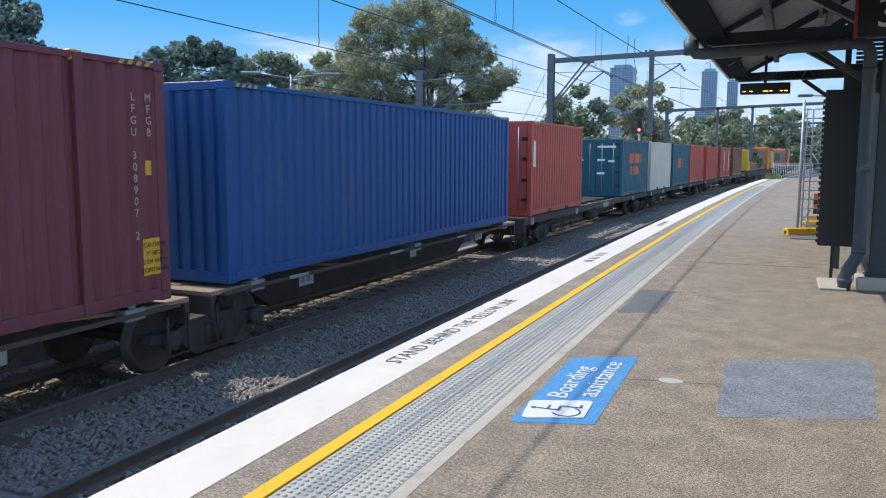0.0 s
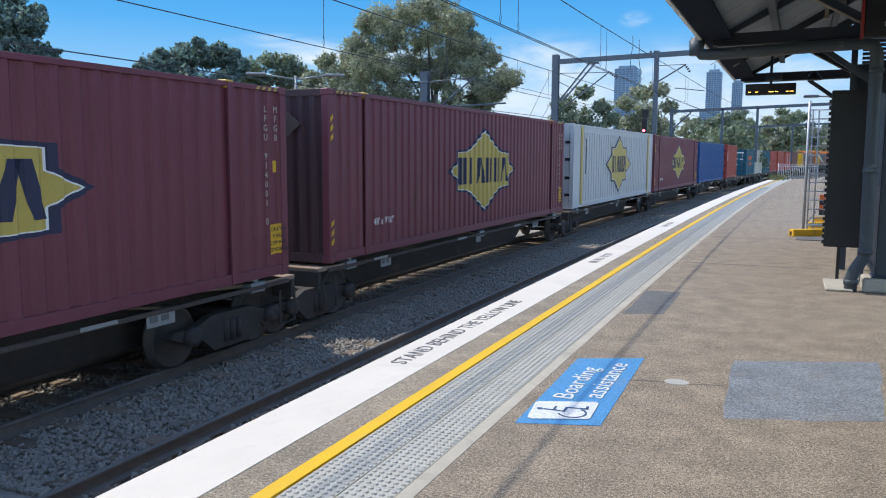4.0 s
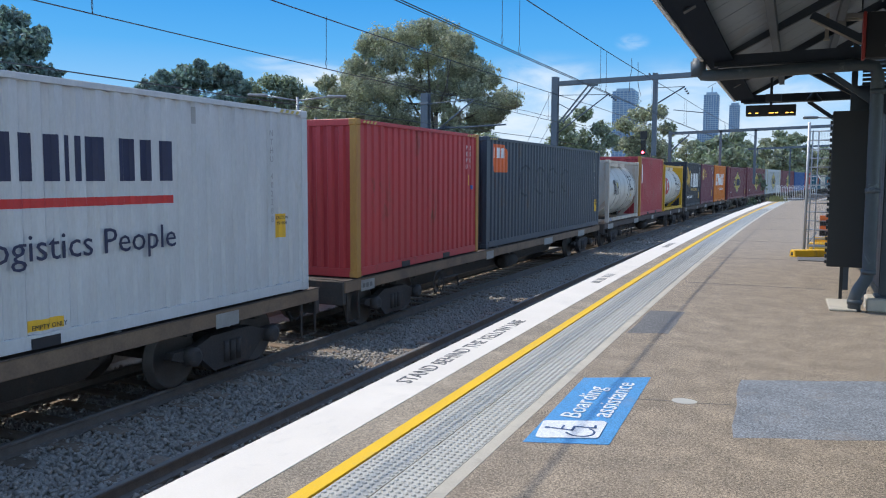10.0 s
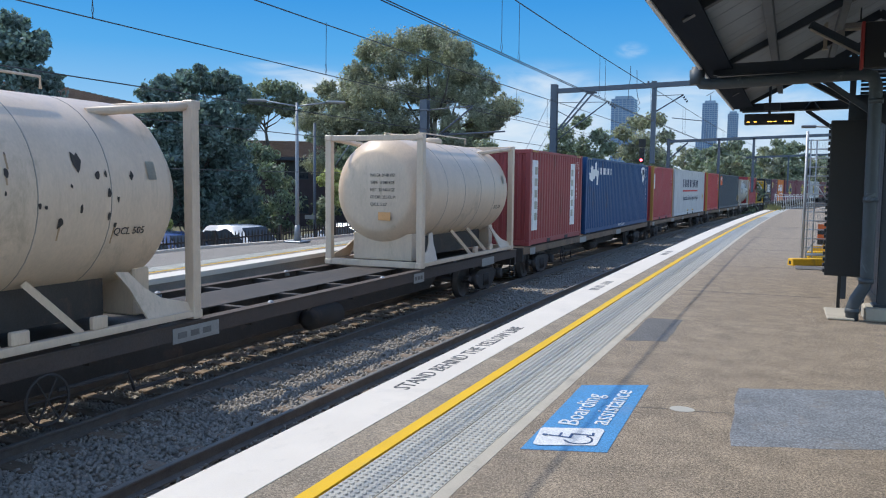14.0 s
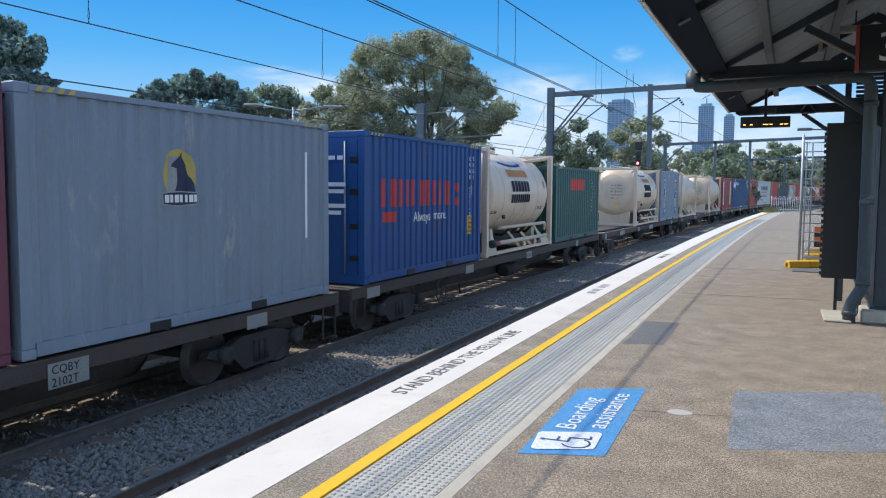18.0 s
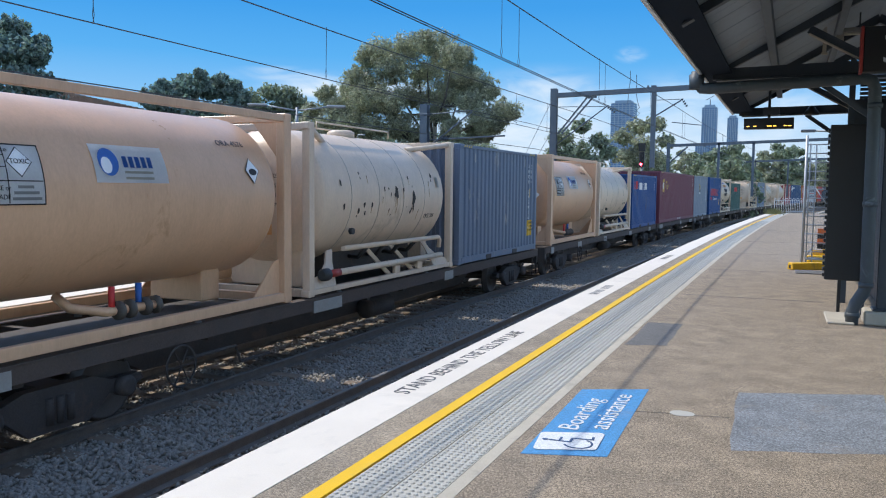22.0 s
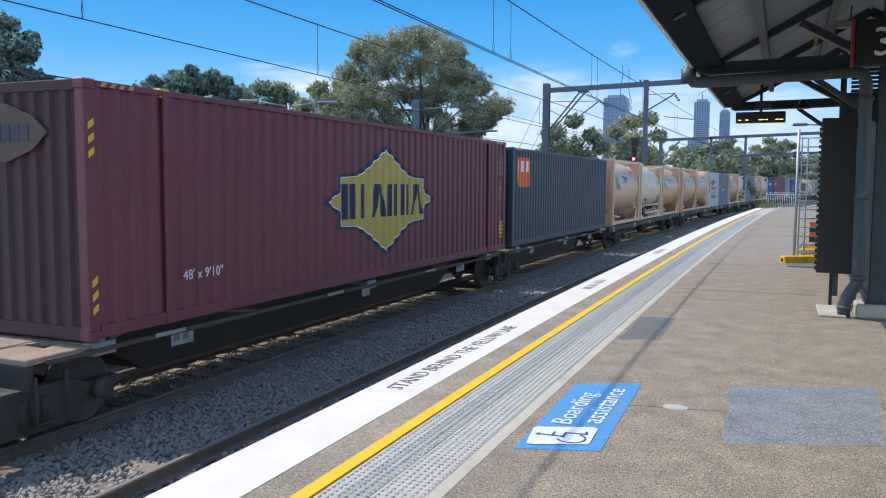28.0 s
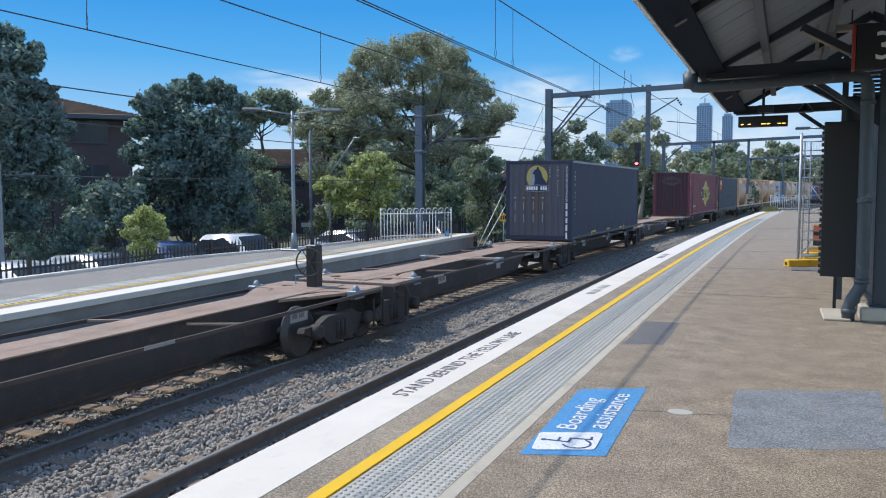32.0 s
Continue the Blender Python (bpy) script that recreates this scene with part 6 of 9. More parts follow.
DECAL = dict(white=mat("white_decal", (0.76, 0.76, 0.76), 0.55, bump=0.0, var=0.12), yellow=mat("yellow_decal", (0.49, 0.37, 0.085), 0.55, bump=0.0, var=0.12), navy=mat("navy_decal", (0.015, 0.02, 0.06), 0.55, bump=0.0),
             red=mat("red_decal", (0.50, 0.03, 0.03), 0.55, bump=0.0, var=0.12), blue=mat("blue_decal", (0.02, 0.10, 0.36), 0.55, bump=0.0), orange=mat("orange_decal", (0.70, 0.13, 0.03), 0.55, bump=0.0, var=0.15), peach=mat("peach_decal", (0.70, 0.36, 0.14), 0.55, bump=0.0),
             soiled=mat("soiled_white_decal", (0.50, 0.48, 0.45), 0.55, bump=0.0, var=0.2), grey=mat("grey_decal", (0.30, 0.30, 0.30), 0.55, bump=0.0, var=0.2), slate_strap=mat("dark_strap", (0.05, 0.055, 0.065), 0.8, bump=0.0, var=0.2), chip=mat("bare_chipped_steel", (0.05, 0.04, 0.035), 0.8, bump=0.0, var=0.3), streak=mat("rust_streak", (0.42, 0.28, 0.17), 0.8, bump=0.0, var=0.3), dim=mat("faded_dark_decal", (0.10, 0.062, 0.05), 0.7, bump=0.0, var=0.3), seam=mat("dark_weld_seam", (0.34, 0.30, 0.26), 0.6, bump=0.0, var=0.3), gold=mat("gold_decal", (0.50, 0.31, 0.06), 0.55, bump=0.0, var=0.15), ink=M["ink"], caution=M["caution"], faint=mat("faint_graffiti", (0.028, 0.037, 0.05), 0.7, bump=0.0), ghost=mat("faded_decal", (0.42, 0.40, 0.34), 0.6, bump=0.0, var=0.2))

SIDE = Matrix(((0, 0, 1, 0), (1, 0, 0, 0), (0, 1, 0, 0), (0, 0, 0, 1)))      # writing on the side that faces the platform
REAR = Matrix(((1, 0, 0, 0), (0, 0, -1, 0), (0, 1, 0, 0), (0, 0, 0, 1)))     # writing on the end that trails
SHAPES = {}


def shared(key, make):
    if key not in SHAPES:
        data = make()
        if isinstance(data, bmesh.types.BMesh):
            me = bpy.data.meshes.new(key[0])
            data.to_mesh(me)
            data.free()
            data = me
        SHAPES[key] = data
    return SHAPES[key]


def coated(name, key, make, material, parent, label="", m=None):
    """A part whose mesh is shared by all of its kind, in a coat of its own."""
    me = shared(key, make)
    if not me.materials:
        me.materials.append(None)
    ob = part(name, me, None, parent, label, m)
    ob.material_slots[0].link = 'OBJECT'
    ob.material_slots[0].material = material
    return ob


def corrugated(length, z0, z1, depth, pitch, wide=.36):
    """A steel sheet with upright trapezoid ribs, facing +x, from y = 0 to length."""
    bm = bmesh.new()
    n = max(1, round(length / pitch))
    p = length / n
    line = []
    for i in range(n):
        y = i * p
        line += [(0, y), (0, y + p * wide), (-depth, y + p * (wide + .14)), (-depth, y + p * (1 - .14))]
    line.append((0, length))
    lo = [bm.verts.new((x, y, z0)) for x, y in line]
    hi = [bm.verts.new((x, y, z1)) for x, y in line]
    for i in range(len(line) - 1):
        bm.faces.new((lo[i], lo[i + 1], hi[i + 1], hi[i]))
    return bm


def container(name, label, u, length, colour, high=2.896, wide=2.438, smooth=False, door_rear=False, posts=None, group="shipping containers", pitch=.278, panels=False):
    """A freight container with its trailing end at u. Origin: middle of its floor, y ahead."""
    ob = thing(name, label, "container", group)
    half, w = length / 2, wide / 2
    k = (length, high, wide)
    post = posts or colour
    for s in (-1, 1):
        for e in (-1, 1):
            coated("corner_post", ("corner_post", high), lambda: cube(-.07, .07, -.08, .08, .118, high - .118, .008), post, ob, "", pose(s * (w - .071), e * (half - .081), 0))
            for z in (0, high - .118):
                coated("corner_casting", ("corner_casting",), lambda: cube(-.081, .081, -.089, .089, 0, .118, .012), post, ob, "", pose(s * (w - .08), e * (half - .088), z))
        coated("side_rail", ("side_rail", k), lambda: cube(-.05, .0, -half + .18, half - .18, .02, .17, .006), colour, ob, "", pose(s * (w - .004) if s > 0 else -w + .054, 0, 0))
        coated("top_rail", ("top_rail", k), lambda: cube(-.05, .0, -half + .18, half - .18, high - .085, high - .012, .006), colour, ob, "", pose(s * (w - .004) if s > 0 else -w + .054, 0, 0))

        def make():
            if smooth:
                return cube(-.03, 0, 0, length - .32, .17, high - .085)
            return corrugated(length - .32, .17, high - .085, .036, pitch)
        if s > 0:
            coated("side_wall", ("side_wall", k, smooth, pitch), make, colour, ob, "", pose(w - .02, -half + .16, 0))
        else:
            coated("side_wall", ("side_wall", k, smooth, pitch), make, colour, ob, "", pose(-w + .02, half - .16, 0, 0, 0, 180))
    if length < 7 and not smooth:
        for y in (-1.03, 1.03):
            coated("fork_pocket", ("fork_pocket",), lambda: cube(0, .012, -.18, .18, .02, .135), M["ink"], ob, "dark fork pocket", pose(w - .004, y, 0))
    coated("roof", ("roof", k), lambda: cube(-w + .06, w - .06, -half + .09, half - .09, high - .05, high - .01), colour, ob)
    coated("floor", ("floor", k), lambda: cube(-w + .06, w - .06, -half + .1, half - .1, .1, .16), M["underframe"], ob)
    for e in (-1, 1):
        m = pose(0, e * (half - .02), 0, 0, 0, 0 if e > 0 else 180)
        if door_rear and e < 0:
            for s in (-1, 1):
                d = coated("door", ("door", high, wide, s), lambda: cube(.01 if s > 0 else -w + .16, w - .16 if s > 0 else -.01, -.05, 0, .16, high - .13, .01), colour, ob, "", m)
                for i, x in enumerate((.28, .8)):
                    part("locking_bar", shared(("locking_bar", high), lambda: bar((0, 0, .2), (0, 0, high - .2), .02, 6)), M["steel"], d, "steel locking bar", pose(s * x, .02, 0))
                for z in (.5, 1.1, 1.75, 2.35):
                    part("hinge", shared(("hinge",), lambda: cube(-.09, .09, 0, .03, -.05, .05)), M["black"], d, "dark hinge", pose(s * (w - .22), 0, z))
        else:
            coated("end_wall", ("end_wall", high, wide), lambda: corrugated(wide - .28, .16, high - .13, .045, .25), colour, ob, "", m @ pose(w - .14, 0, 0, 0, 0, 90))
        coated("end_sill", ("end_sill", wide), lambda: cube(-w + .15, w - .15, -.1, 0, .0, .16, .01), colour, ob, "", m)
        coated("end_header", ("end_header", wide, high), lambda: cube(-w + .15, w - .15, -.1, 0, high - .13, high - .005, .01), colour, ob, "", m)
        if not smooth:
            def hatch():
                b = bmesh.new()
                for i in range(4):
                    y = i * .14
                    poly(b, [(0, y, 0), (0, y + .07, 0), (0, y + .11, .05), (0, y + .04, .05)], (.003, 0, 0))
                return b
            coated("hazard_stripes", ("hazard_stripes",), hatch, DECAL["yellow"], ob, "short yellow stripes on the top rail", pose(w - .003, e * (half - .5) - .25, high - .075))
    ride(ob, u + half, FLOOR)
    DIM[ob.name] = (half, w)
    if not smooth:
        WRAP[ob.name] = (-half + .16, (length - .32) / max(1, round((length - .32) / pitch)), .036)
    return ob


def write(ob, body, y, z, size, colour, upright=False, end=False, align='LEFT', stretch=1.0, label="", x=None, length=0.0):
    """Lettering on the side (y from the trailing end) or on the trailing end (y from the left edge)."""
    half, w = DIM[ob.name]
    if upright:
        body = "\n".join(body)
    me = fitted(body, size, length) if length else words(body, size, 'CENTER' if upright else align, stretch)
    if end:
        m = pose(-w + y, -half - .012, z) @ REAR
    else:
        m = pose((w if x is None else x) + .004, -half + y, z) @ SIDE
    return part("lettering", me, DECAL[colour], ob, label, m)


WRAP = {}         # start, pitch and depth of the ribs of each ribbed side


def rib(y, start, pitch, depth, wide=.36):
    """How far the ribbed side lies behind its outer face at y."""
    f = ((y - start) / pitch) % 1.0
    if f < wide:
        return 0.0
    if f < wide + .14:
        return -depth * (f - wide) / .14
    return -depth if f < .86 else -depth * (1 - f) / .14


def plate(ob, name, pts, colour, end=False, lift=.006, label="", proud=0.0, x=None):
    """A painted shape: outline in metres along and up, from the trailing bottom corner; on a ribbed side it follows the ribs."""
    half, w = DIM[ob.name]
    b = bmesh.new()
    if end:
        poly(b, [(-w + p, -half - .006 - proud, q) for p, q in pts], (0, -lift, 0))
    elif x is None and ob.name in WRAP:
        start, pitch, depth = WRAP[ob.name]
        b.faces.new([b.verts.new((0, -half + p, q)) for p, q in pts])
        lo, hi = min(p for p, q in pts) - half, max(p for p, q in pts) - half
        for k in range(math.floor((lo - start) / pitch), math.ceil((hi - start) / pitch) + 1):
            for f in (0.0, .36, .5, .86):
                y = start + (k + f) * pitch
                if lo < y < hi:
                    bmesh.ops.bisect_plane(b, geom=b.verts[:] + b.edges[:] + b.faces[:], plane_co=(0, y, 0), plane_no=(0, 1, 0))
        for v in b.verts:
            v.co.x = w - .017 + rib(v.co.y, start, pitch, depth) + proud * .6
        bmesh.ops.recalc_face_normals(b, faces=b.faces)
        if b.faces[:] and sum(f.normal.x for f in b.faces) < 0:
            bmesh.ops.reverse_faces(b, faces=b.faces)
    else:
        poly(b, [((w if x is None else x) - .002 + proud, -half + p, q) for p, q in pts], (lift, 0, 0))
    return part(name, b, DECAL[colour], ob, label)


def rect(y0, y1, z0, z1):
    return [(y0, z0), (y1, z0), (y1, z1), (y0, z1)]


def disc(y, z, ry, rz, n=28, a0=0, a1=360):
    return [(y + ry * math.cos(radians(a0 + (a1 - a0) * i / n)), z + rz * math.sin(radians(a0 + (a1 - a0) * i / n))) for i in range(n)]


def caution(ob, y, z, lines, s=1.0):
    plate(ob, "caution_label", rect(y, y + .34 * s, z, z + .46 * s), "caution", label="yellow caution label")
    for i, t in enumerate(lines):
        write(ob, t, y + .17 * s, z + (.36 - i * .105) * s, .085 * s, "ink", align='CENTER', x=DIM[ob.name][1] + .006)


def ids(ob, code, size_code, y, top, colour="white", dy=.22):
    write(ob, code, y, top, .15, colour, True)
    write(ob, size_code, y + dy, top, .15, colour, True)
    plate(ob, "size_label", rect(y + dy - .06, y + dy + .06, top - .85, top - .6), "caution")


def rounded(y0, y1, z0, z1, cut):
    return [(y0 + cut, z0), (y1, z0), (y1, z1 - cut), (y1 - cut, z1), (y0, z1), (y0, z0 + cut)]


def star(ob, y, z, ry, rz, steps, edge="navy", fill="yellow"):
    """A badge like a box with four points, dark border, and a row of dark upright strokes across it."""
    base = [(-1, 0), (-.79, .2), (-.79, .44), (-.52, .47), (-.36, .6), (0, 1), (.36, .6), (.52, .47), (.79, .44), (.79, .2), (1, 0), (.79, -.2), (.79, -.44), (.52, -.47), (.36, -.6), (0, -1), (-.36, -.6), (-.52, -.47), (-.79, -.44), (-.79, -.2)]
    if not steps:
        base = [(-1, 0), (-.6, .32), (-.6, .6), (-.34, .6), (0, 1), (.34, .6), (.6, .6), (.6, .32), (1, 0), (.6, -.32), (.6, -.6), (.34, -.6), (0, -1), (-.34, -.6), (-.6, -.6), (-.6, -.32)]

    def out(k, m):
        return [(y + p * (ry - k), z + q * (rz - m)) for p, q in base][::-1]
    plate(ob, "badge_border", out(0, 0), edge, label="dark border of the badge")
    plate(ob, "badge_edge", out(.17, .1), "white", proud=.004, label="thin pale line inside the border")
    plate(ob, "badge", out(.22, .13), fill, proud=.008, label="yellow badge")
    half = ry * (.7 if steps else .52)
    for k in range(6):
        a = -1.0 + k * .35
        c, wd = y + (a + .1) * half, .27 * half * (.5 if k == 1 else 1)
        lean = .05 * half if k in (2, 5) else 0
        plate(ob, "badge_bar", [(c - wd / 2 - lean, z - rz * .29), (c - wd / 2 + wd * .42 - lean, z - rz * .29), (c - wd / 2 + wd * .42 + lean, z + rz * .29), (c - wd / 2 + lean, z + rz * .29)], "navy", proud=.014)
        if k != 1:
            plate(ob, "badge_bar", [(c + wd * .1 + lean, z - rz * .29), (c + wd * .5 + lean, z - rz * .29), (c + wd * .5 - lean, z + rz * .29), (c + wd * .1 - lean, z + rz * .29)], "navy", proud=.014)


def bars(ob, y, z, widths, h, gap, colour, lean=0.0, proud=0.0):
    """A name as plain upright strokes, two for each letter's width."""
    for wd in widths:
        k = wd * .34
        for o in (0, wd - k):
            plate(ob, "name_block", [(y + o, z), (y + o + k, z), (y + o + k + lean, z + h), (y + o + lean, z + h)], colour, proud=proud)
        y += wd + gap


def oval_badge(ob, y, z, s, end=False):
    plate(ob, "badge", disc(y, z, .5 * s, .54 * s), "yellow", end, label="yellow oval badge")
    plate(ob, "badge_field", [(y - .34 * s, z - .36 * s), (y - .1 * s, z - .36 * s), (y - .08 * s, z + .4 * s), (y - .3 * s, z + .38 * s)], "grey", end, proud=.006)
    plate(ob, "badge_silhouette", [(y - .16 * s, z - .4 * s), (y + .46 * s, z - .4 * s), (y + .42 * s, z - .18 * s), (y + .28 * s, z - .02 * s), (y + .2 * s, z + .24 * s), (y + .1 * s, z + .38 * s), (y + .05 * s, z + .5 * s), (y - .02 * s, z + .4 * s), (y - .14 * s, z + .3 * s), (y - .22 * s, z + .18 * s), (y - .12 * s, z + .14 * s), (y - .1 * s, z - .1 * s)], "navy", end, proud=.01)
    for k, col, d in ((.0, "grey", .014), (.025, "navy", .018)):
        plate(ob, "badge_panel", [(y - (.55 - k) * s, z - (.62 - k) * s), (y, z - (.66 - k) * s), (y + (.55 - k) * s, z - (.62 - k) * s), (y + (.55 - k) * s, z - (.36 + k) * s), (y, z - (.33 + k) * s), (y - (.55 - k) * s, z - (.36 + k) * s)], col, end, proud=d, label="dark panel with pale blocks")
    for i in range(9):
        if i != 5:
            a = y - .49 * s + i * .11 * s
            plate(ob, "name_block", rect(a, a + .085 * s, z - .57 * s, z - .41 * s), "white", end, proud=.023)


def disc_badge(ob, y, z, r):
    plate(ob, "badge", disc(y, z, r, r), "gold", label="gold disc badge")
    for i in range(3):
        a = z - .18 * r * 1.6 + i * .3 * r
        plate(ob, "badge_bar", [(y, a - .1 * r), (y + .55 * r, a + .16 * r), (y + .55 * r, a + .3 * r), (y, a + .04 * r)], "navy", proud=.006)
    plate(ob, "badge_bar", [(y - .5 * r, z - .35 * r), (y - .1 * r, z - .6 * r), (y - .1 * r, z - .4 * r), (y - .34 * r, z - .25 * r), (y - .34 * r, z + .2 * r), (y - .1 * r, z + .38 * r), (y - .1 * r, z + .55 * r), (y - .5 * r, z + .32 * r)], "white", proud=.006)


def lashings(ob, ys, z):
    for y in ys:
        plate(ob, "lashing_hook", rect(y, y + .05, z - .22, z), "grey")


def tank(name, label, u, style, shell, frame, length=6.058, high=2.591, pipes=False, skirt=False):
    """A tank container: frame, shell with domed or tapered ends, saddles, fittings."""
    ob = thing(name, label, "tank container", "tank containers")
    half, w = length / 2, 1.219
    cz, r = (1.36, 1.18) if style == "euro" else (1.68, 1.21) if style == "bulk" else (1.66, 1.2)
    for s in (-1, 1):
        for e in (-1, 1):
            if not skirt:
                coated("post", ("post", high, style == "bulk"), lambda: cube(-.075, .075, -(.1 if style == "bulk" else .075), (.1 if style == "bulk" else .075), .1, high - .1, .01), frame, ob, "", pose(s * (w - .076), e * (half - .1), 0))
            for z in (0, high - .118):
                coated("corner_casting", ("corner_casting",), lambda: cube(-.081, .081, -.089, .089, 0, .118, .012), frame, ob, "", pose(s * (w - .08), e * (half - .088), z))
            if style == "ribbed":
                coated("top_strut", ("top_strut", s, e), lambda: bar((s * (w - .08), e * (half - .1), high - .07), (s * .62, e * (half - 1.35), cz + r * .83), .055, 8), frame, ob)
        coated("bottom_rail", ("bottom_rail", length, style), lambda: cube(-.05, .05, -half + .17, half - .17, .03, .17 if style != "ribbed" else .12, .008), frame, ob, "", pose(s * (w - .06), 0, 0))
        if style in ("bulk", "euro") and not skirt:
            coated("top_rail", ("top_rail_tank", length, high), lambda: cube(-.045, .045, -half + .17, half - .17, high - .13, high - .02, .008), frame, ob, "", pose(s * (w - .06), 0, 0))
    for e in (-1, 1):
        for z0, z1 in ((.0, .13), (high - .13, high - .01)):
            coated("end_rail", ("end_rail", z0 > 1, high), lambda: cube(-w + .15, w - .15, -.06, .06, z0, z1, .008), frame, ob, "", pose(0, e * (half - .09), 0))
        if style in ("bulk", "euro"):
            def gusset(s, zc, zs):
                b = bmesh.new()
                k = .78 if style == "euro" else .6
                if style == "euro" and zs > 0:
                    pts = [(s * (w - .15), zc + .58), (s * (w - .15), zc + .8), (s * (w - .15 - k), zc), (s * (w - .15 - k + .22), zc)]
                else:
                    pts = [(s * (w - .15), zc), (s * (w - .15 - k), zc), (s * (w - .15 - k + .12), zc + zs * .02), (s * (w - .15), zc + zs * k)]
                a = [b.verts.new((p[0], -.03, p[1])) for p in pts]
                c = [b.verts.new((p[0], .03, p[1])) for p in pts]
                b.faces.new(a)
                b.faces.new(c[::-1])
                for i in range(4):
                    b.faces.new((a[i], a[(i + 1) % 4], c[(i + 1) % 4], c[i]))
                bmesh.ops.recalc_face_normals(b, faces=b.faces)
                return b
            for s in (-1, 1):
                for zc, zs in ((.13, 1), (high - .13, -1)):
                    coated("gusset", ("gusset", s, zs, high, style), lambda: gusset(s, zc, zs), frame, ob, "", pose(0, e * (half - .09), 0))
    if style == "ribbed":
        L = half - .12
        prof = [(-L, .25), (-L + .02, .6), (-L + .05, .84), (-L + .09, .93), (-L + .4, r - .03), (-L + .43, r - .01), (-L + .47, r), (L - .47, r), (L - .43, r - .01), (L - .4, r - .03), (L - .09, .93), (L - .05, .84), (L - .02, .6), (L, .25)]
    else:
        L = half - .14
        prof = [(-L, .05), (-L + .02, .5), (-L + .08, .86), (-L + .18, r - .09), (-L + .26, r - .02), (-L + .34, r), (L - .34, r), (L - .26, r - .02), (L - .18, r - .09), (L - .08, .86), (L - .02, .5), (L, .05)]
    coated("shell", ("shell", style, length, skirt), lambda: lathe(bmesh.new(), prof, 40, 'y', (0, 0, cz)), shell, ob)
    if style == "ribbed":
        for y in (-1.6, -.55, .5, 1.5):
            coated("weld_band", ("weld_band",), lambda: lathe(bmesh.new(), [(-.007, r + .003), (.007, r + .003)], 40, 'y', (0, 0, cz)), DECAL["seam"], ob, "dark weld seam", pose(0, y, 0))

        def foot(s, e):
            """A curved foot plate from the corner up to the shell."""
            b = bmesh.new()
            pts = [(1.22, .72), (1.02, .7), (.86, .5), (.62, .34), (.15, .22), (.15, .12), (.95, .12), (1.02, .3), (1.08, .5)]
            pts = [(s * (1.13 - (z - .12) * .42), e * (half - q), z) for q, z in pts]
            poly(b, pts, (s * .03, 0, 0))
            bmesh.ops.recalc_face_normals(b, faces=b.faces)
            return b
        for e in (-1, 1):
            for s in (-1, 1):
                coated("foot_plate", ("foot_plate", s, e), lambda: foot(s, e), shell, ob, "curved foot plate")
            coated("cradle", ("cradle", e), lambda: cube(-.75, .75, e * (half - .62) - .14, e * (half - .62) + .14, .1, .72, .02), shell, ob)
        for i, y in enumerate((-.3, .75)):
            coated("hopper_leg", ("hopper_leg",), lambda: beam(bmesh.new(), (w - .12, .35, .1), (.75, -.1, .7), .06, .08), frame, ob, "", pose(0, y, 0))
            coated("rail_bracket", ("rail_bracket",), lambda: cube(w - .1, w - .02, -.11, .11, .12, .27, .015), frame, ob, "", pose(0, y + .55, 0))
        part("manway", shared(("manway",), lambda: lathe(bmesh.new(), [(0, .28), (.12, .28), (.16, .2)], 18, 'z', (0, 0, cz + r - .04))), shell, ob)
        rail_pts = [(-.45, -1.6, cz + r + .02), (-.45, -1.6, cz + r + .16), (-.45, 1.2, cz + r + .16), (-.45, 1.2, cz + r + .02)]
        part("walkway_rail", shared(("walkway_rail",), lambda: tube(bmesh.new(), rail_pts, .018, 6)), frame, ob)
        rail2 = [(.45, -1.6, cz + r + .02), (.45, -1.6, cz + r + .16), (.45, 1.2, cz + r + .16), (.45, 1.2, cz + r + .02)]
        part("walkway_rail", shared(("walkway_rail2",), lambda: tube(bmesh.new(), rail2, .018, 6)), frame, ob)
        # added dark block in place of the shaded open space below the shell
        part("dark_belly", shared(("dark_belly",), lambda: cube(-.6, .6, -1.6, 1.9, .16, .62)), M["underframe"], ob, "dark block standing in for the shaded hollow under the tank")
        if pipes:
            coated("air_pipe", ("air_pipe",), lambda: tube(bmesh.new(), [(w - .1, -half + 1.25, .74), (w - .05, half - .75, .74), (w - .08, half - .6, .66), (w - .1, half - .6, .5)], .05, 8), frame, ob)
            coated("discharge_pipe", ("discharge_pipe",), lambda: bar((w - .02, -half + .62, .34), (w - .02, half - .65, .34), .06, 8), frame, ob)
            part("valve", shared(("valve",), lambda: lathe(bmesh.new(), [(-.14, .07), (-.1, .11), (.05, .11), (.1, .07)], 10, 'y', (w - .02, -half + .55, .34))), M["grille"], ob, "dark valve")
            part("red_coupling", shared(("red_coupling",), lambda: bar((w - .02, -half + .66, .34), (w - .02, -half + .98, .34), .068, 8)), M["red"], ob, "red coupling")
            for y in (-.9, -.2, .5, 1.2):
                part("hose_branch", shared(("hose_branch",), lambda: tube(bmesh.new(), [(w - .1, 0, .72), (w - .35, .1, .5), (.5, .25, .5)], .045, 6)), M["grille"], ob, "", pose(0, y, 0))
            part("gauge", shared(("gauge",), lambda: lathe(bmesh.new(), [(0, .06), (.07, .06)], 10, 'x', (r * .93, -half + 1.5, cz - .62))), M["grille"], ob)
    else:
        for e in (-1, 1):
            coated("saddle", ("saddle_box", e), lambda: cube(-.5, .5, e * 1.95 - .2, e * 1.95 + .2, .12, .6, .02), M["underframe"] if style == "euro" else frame, ob)
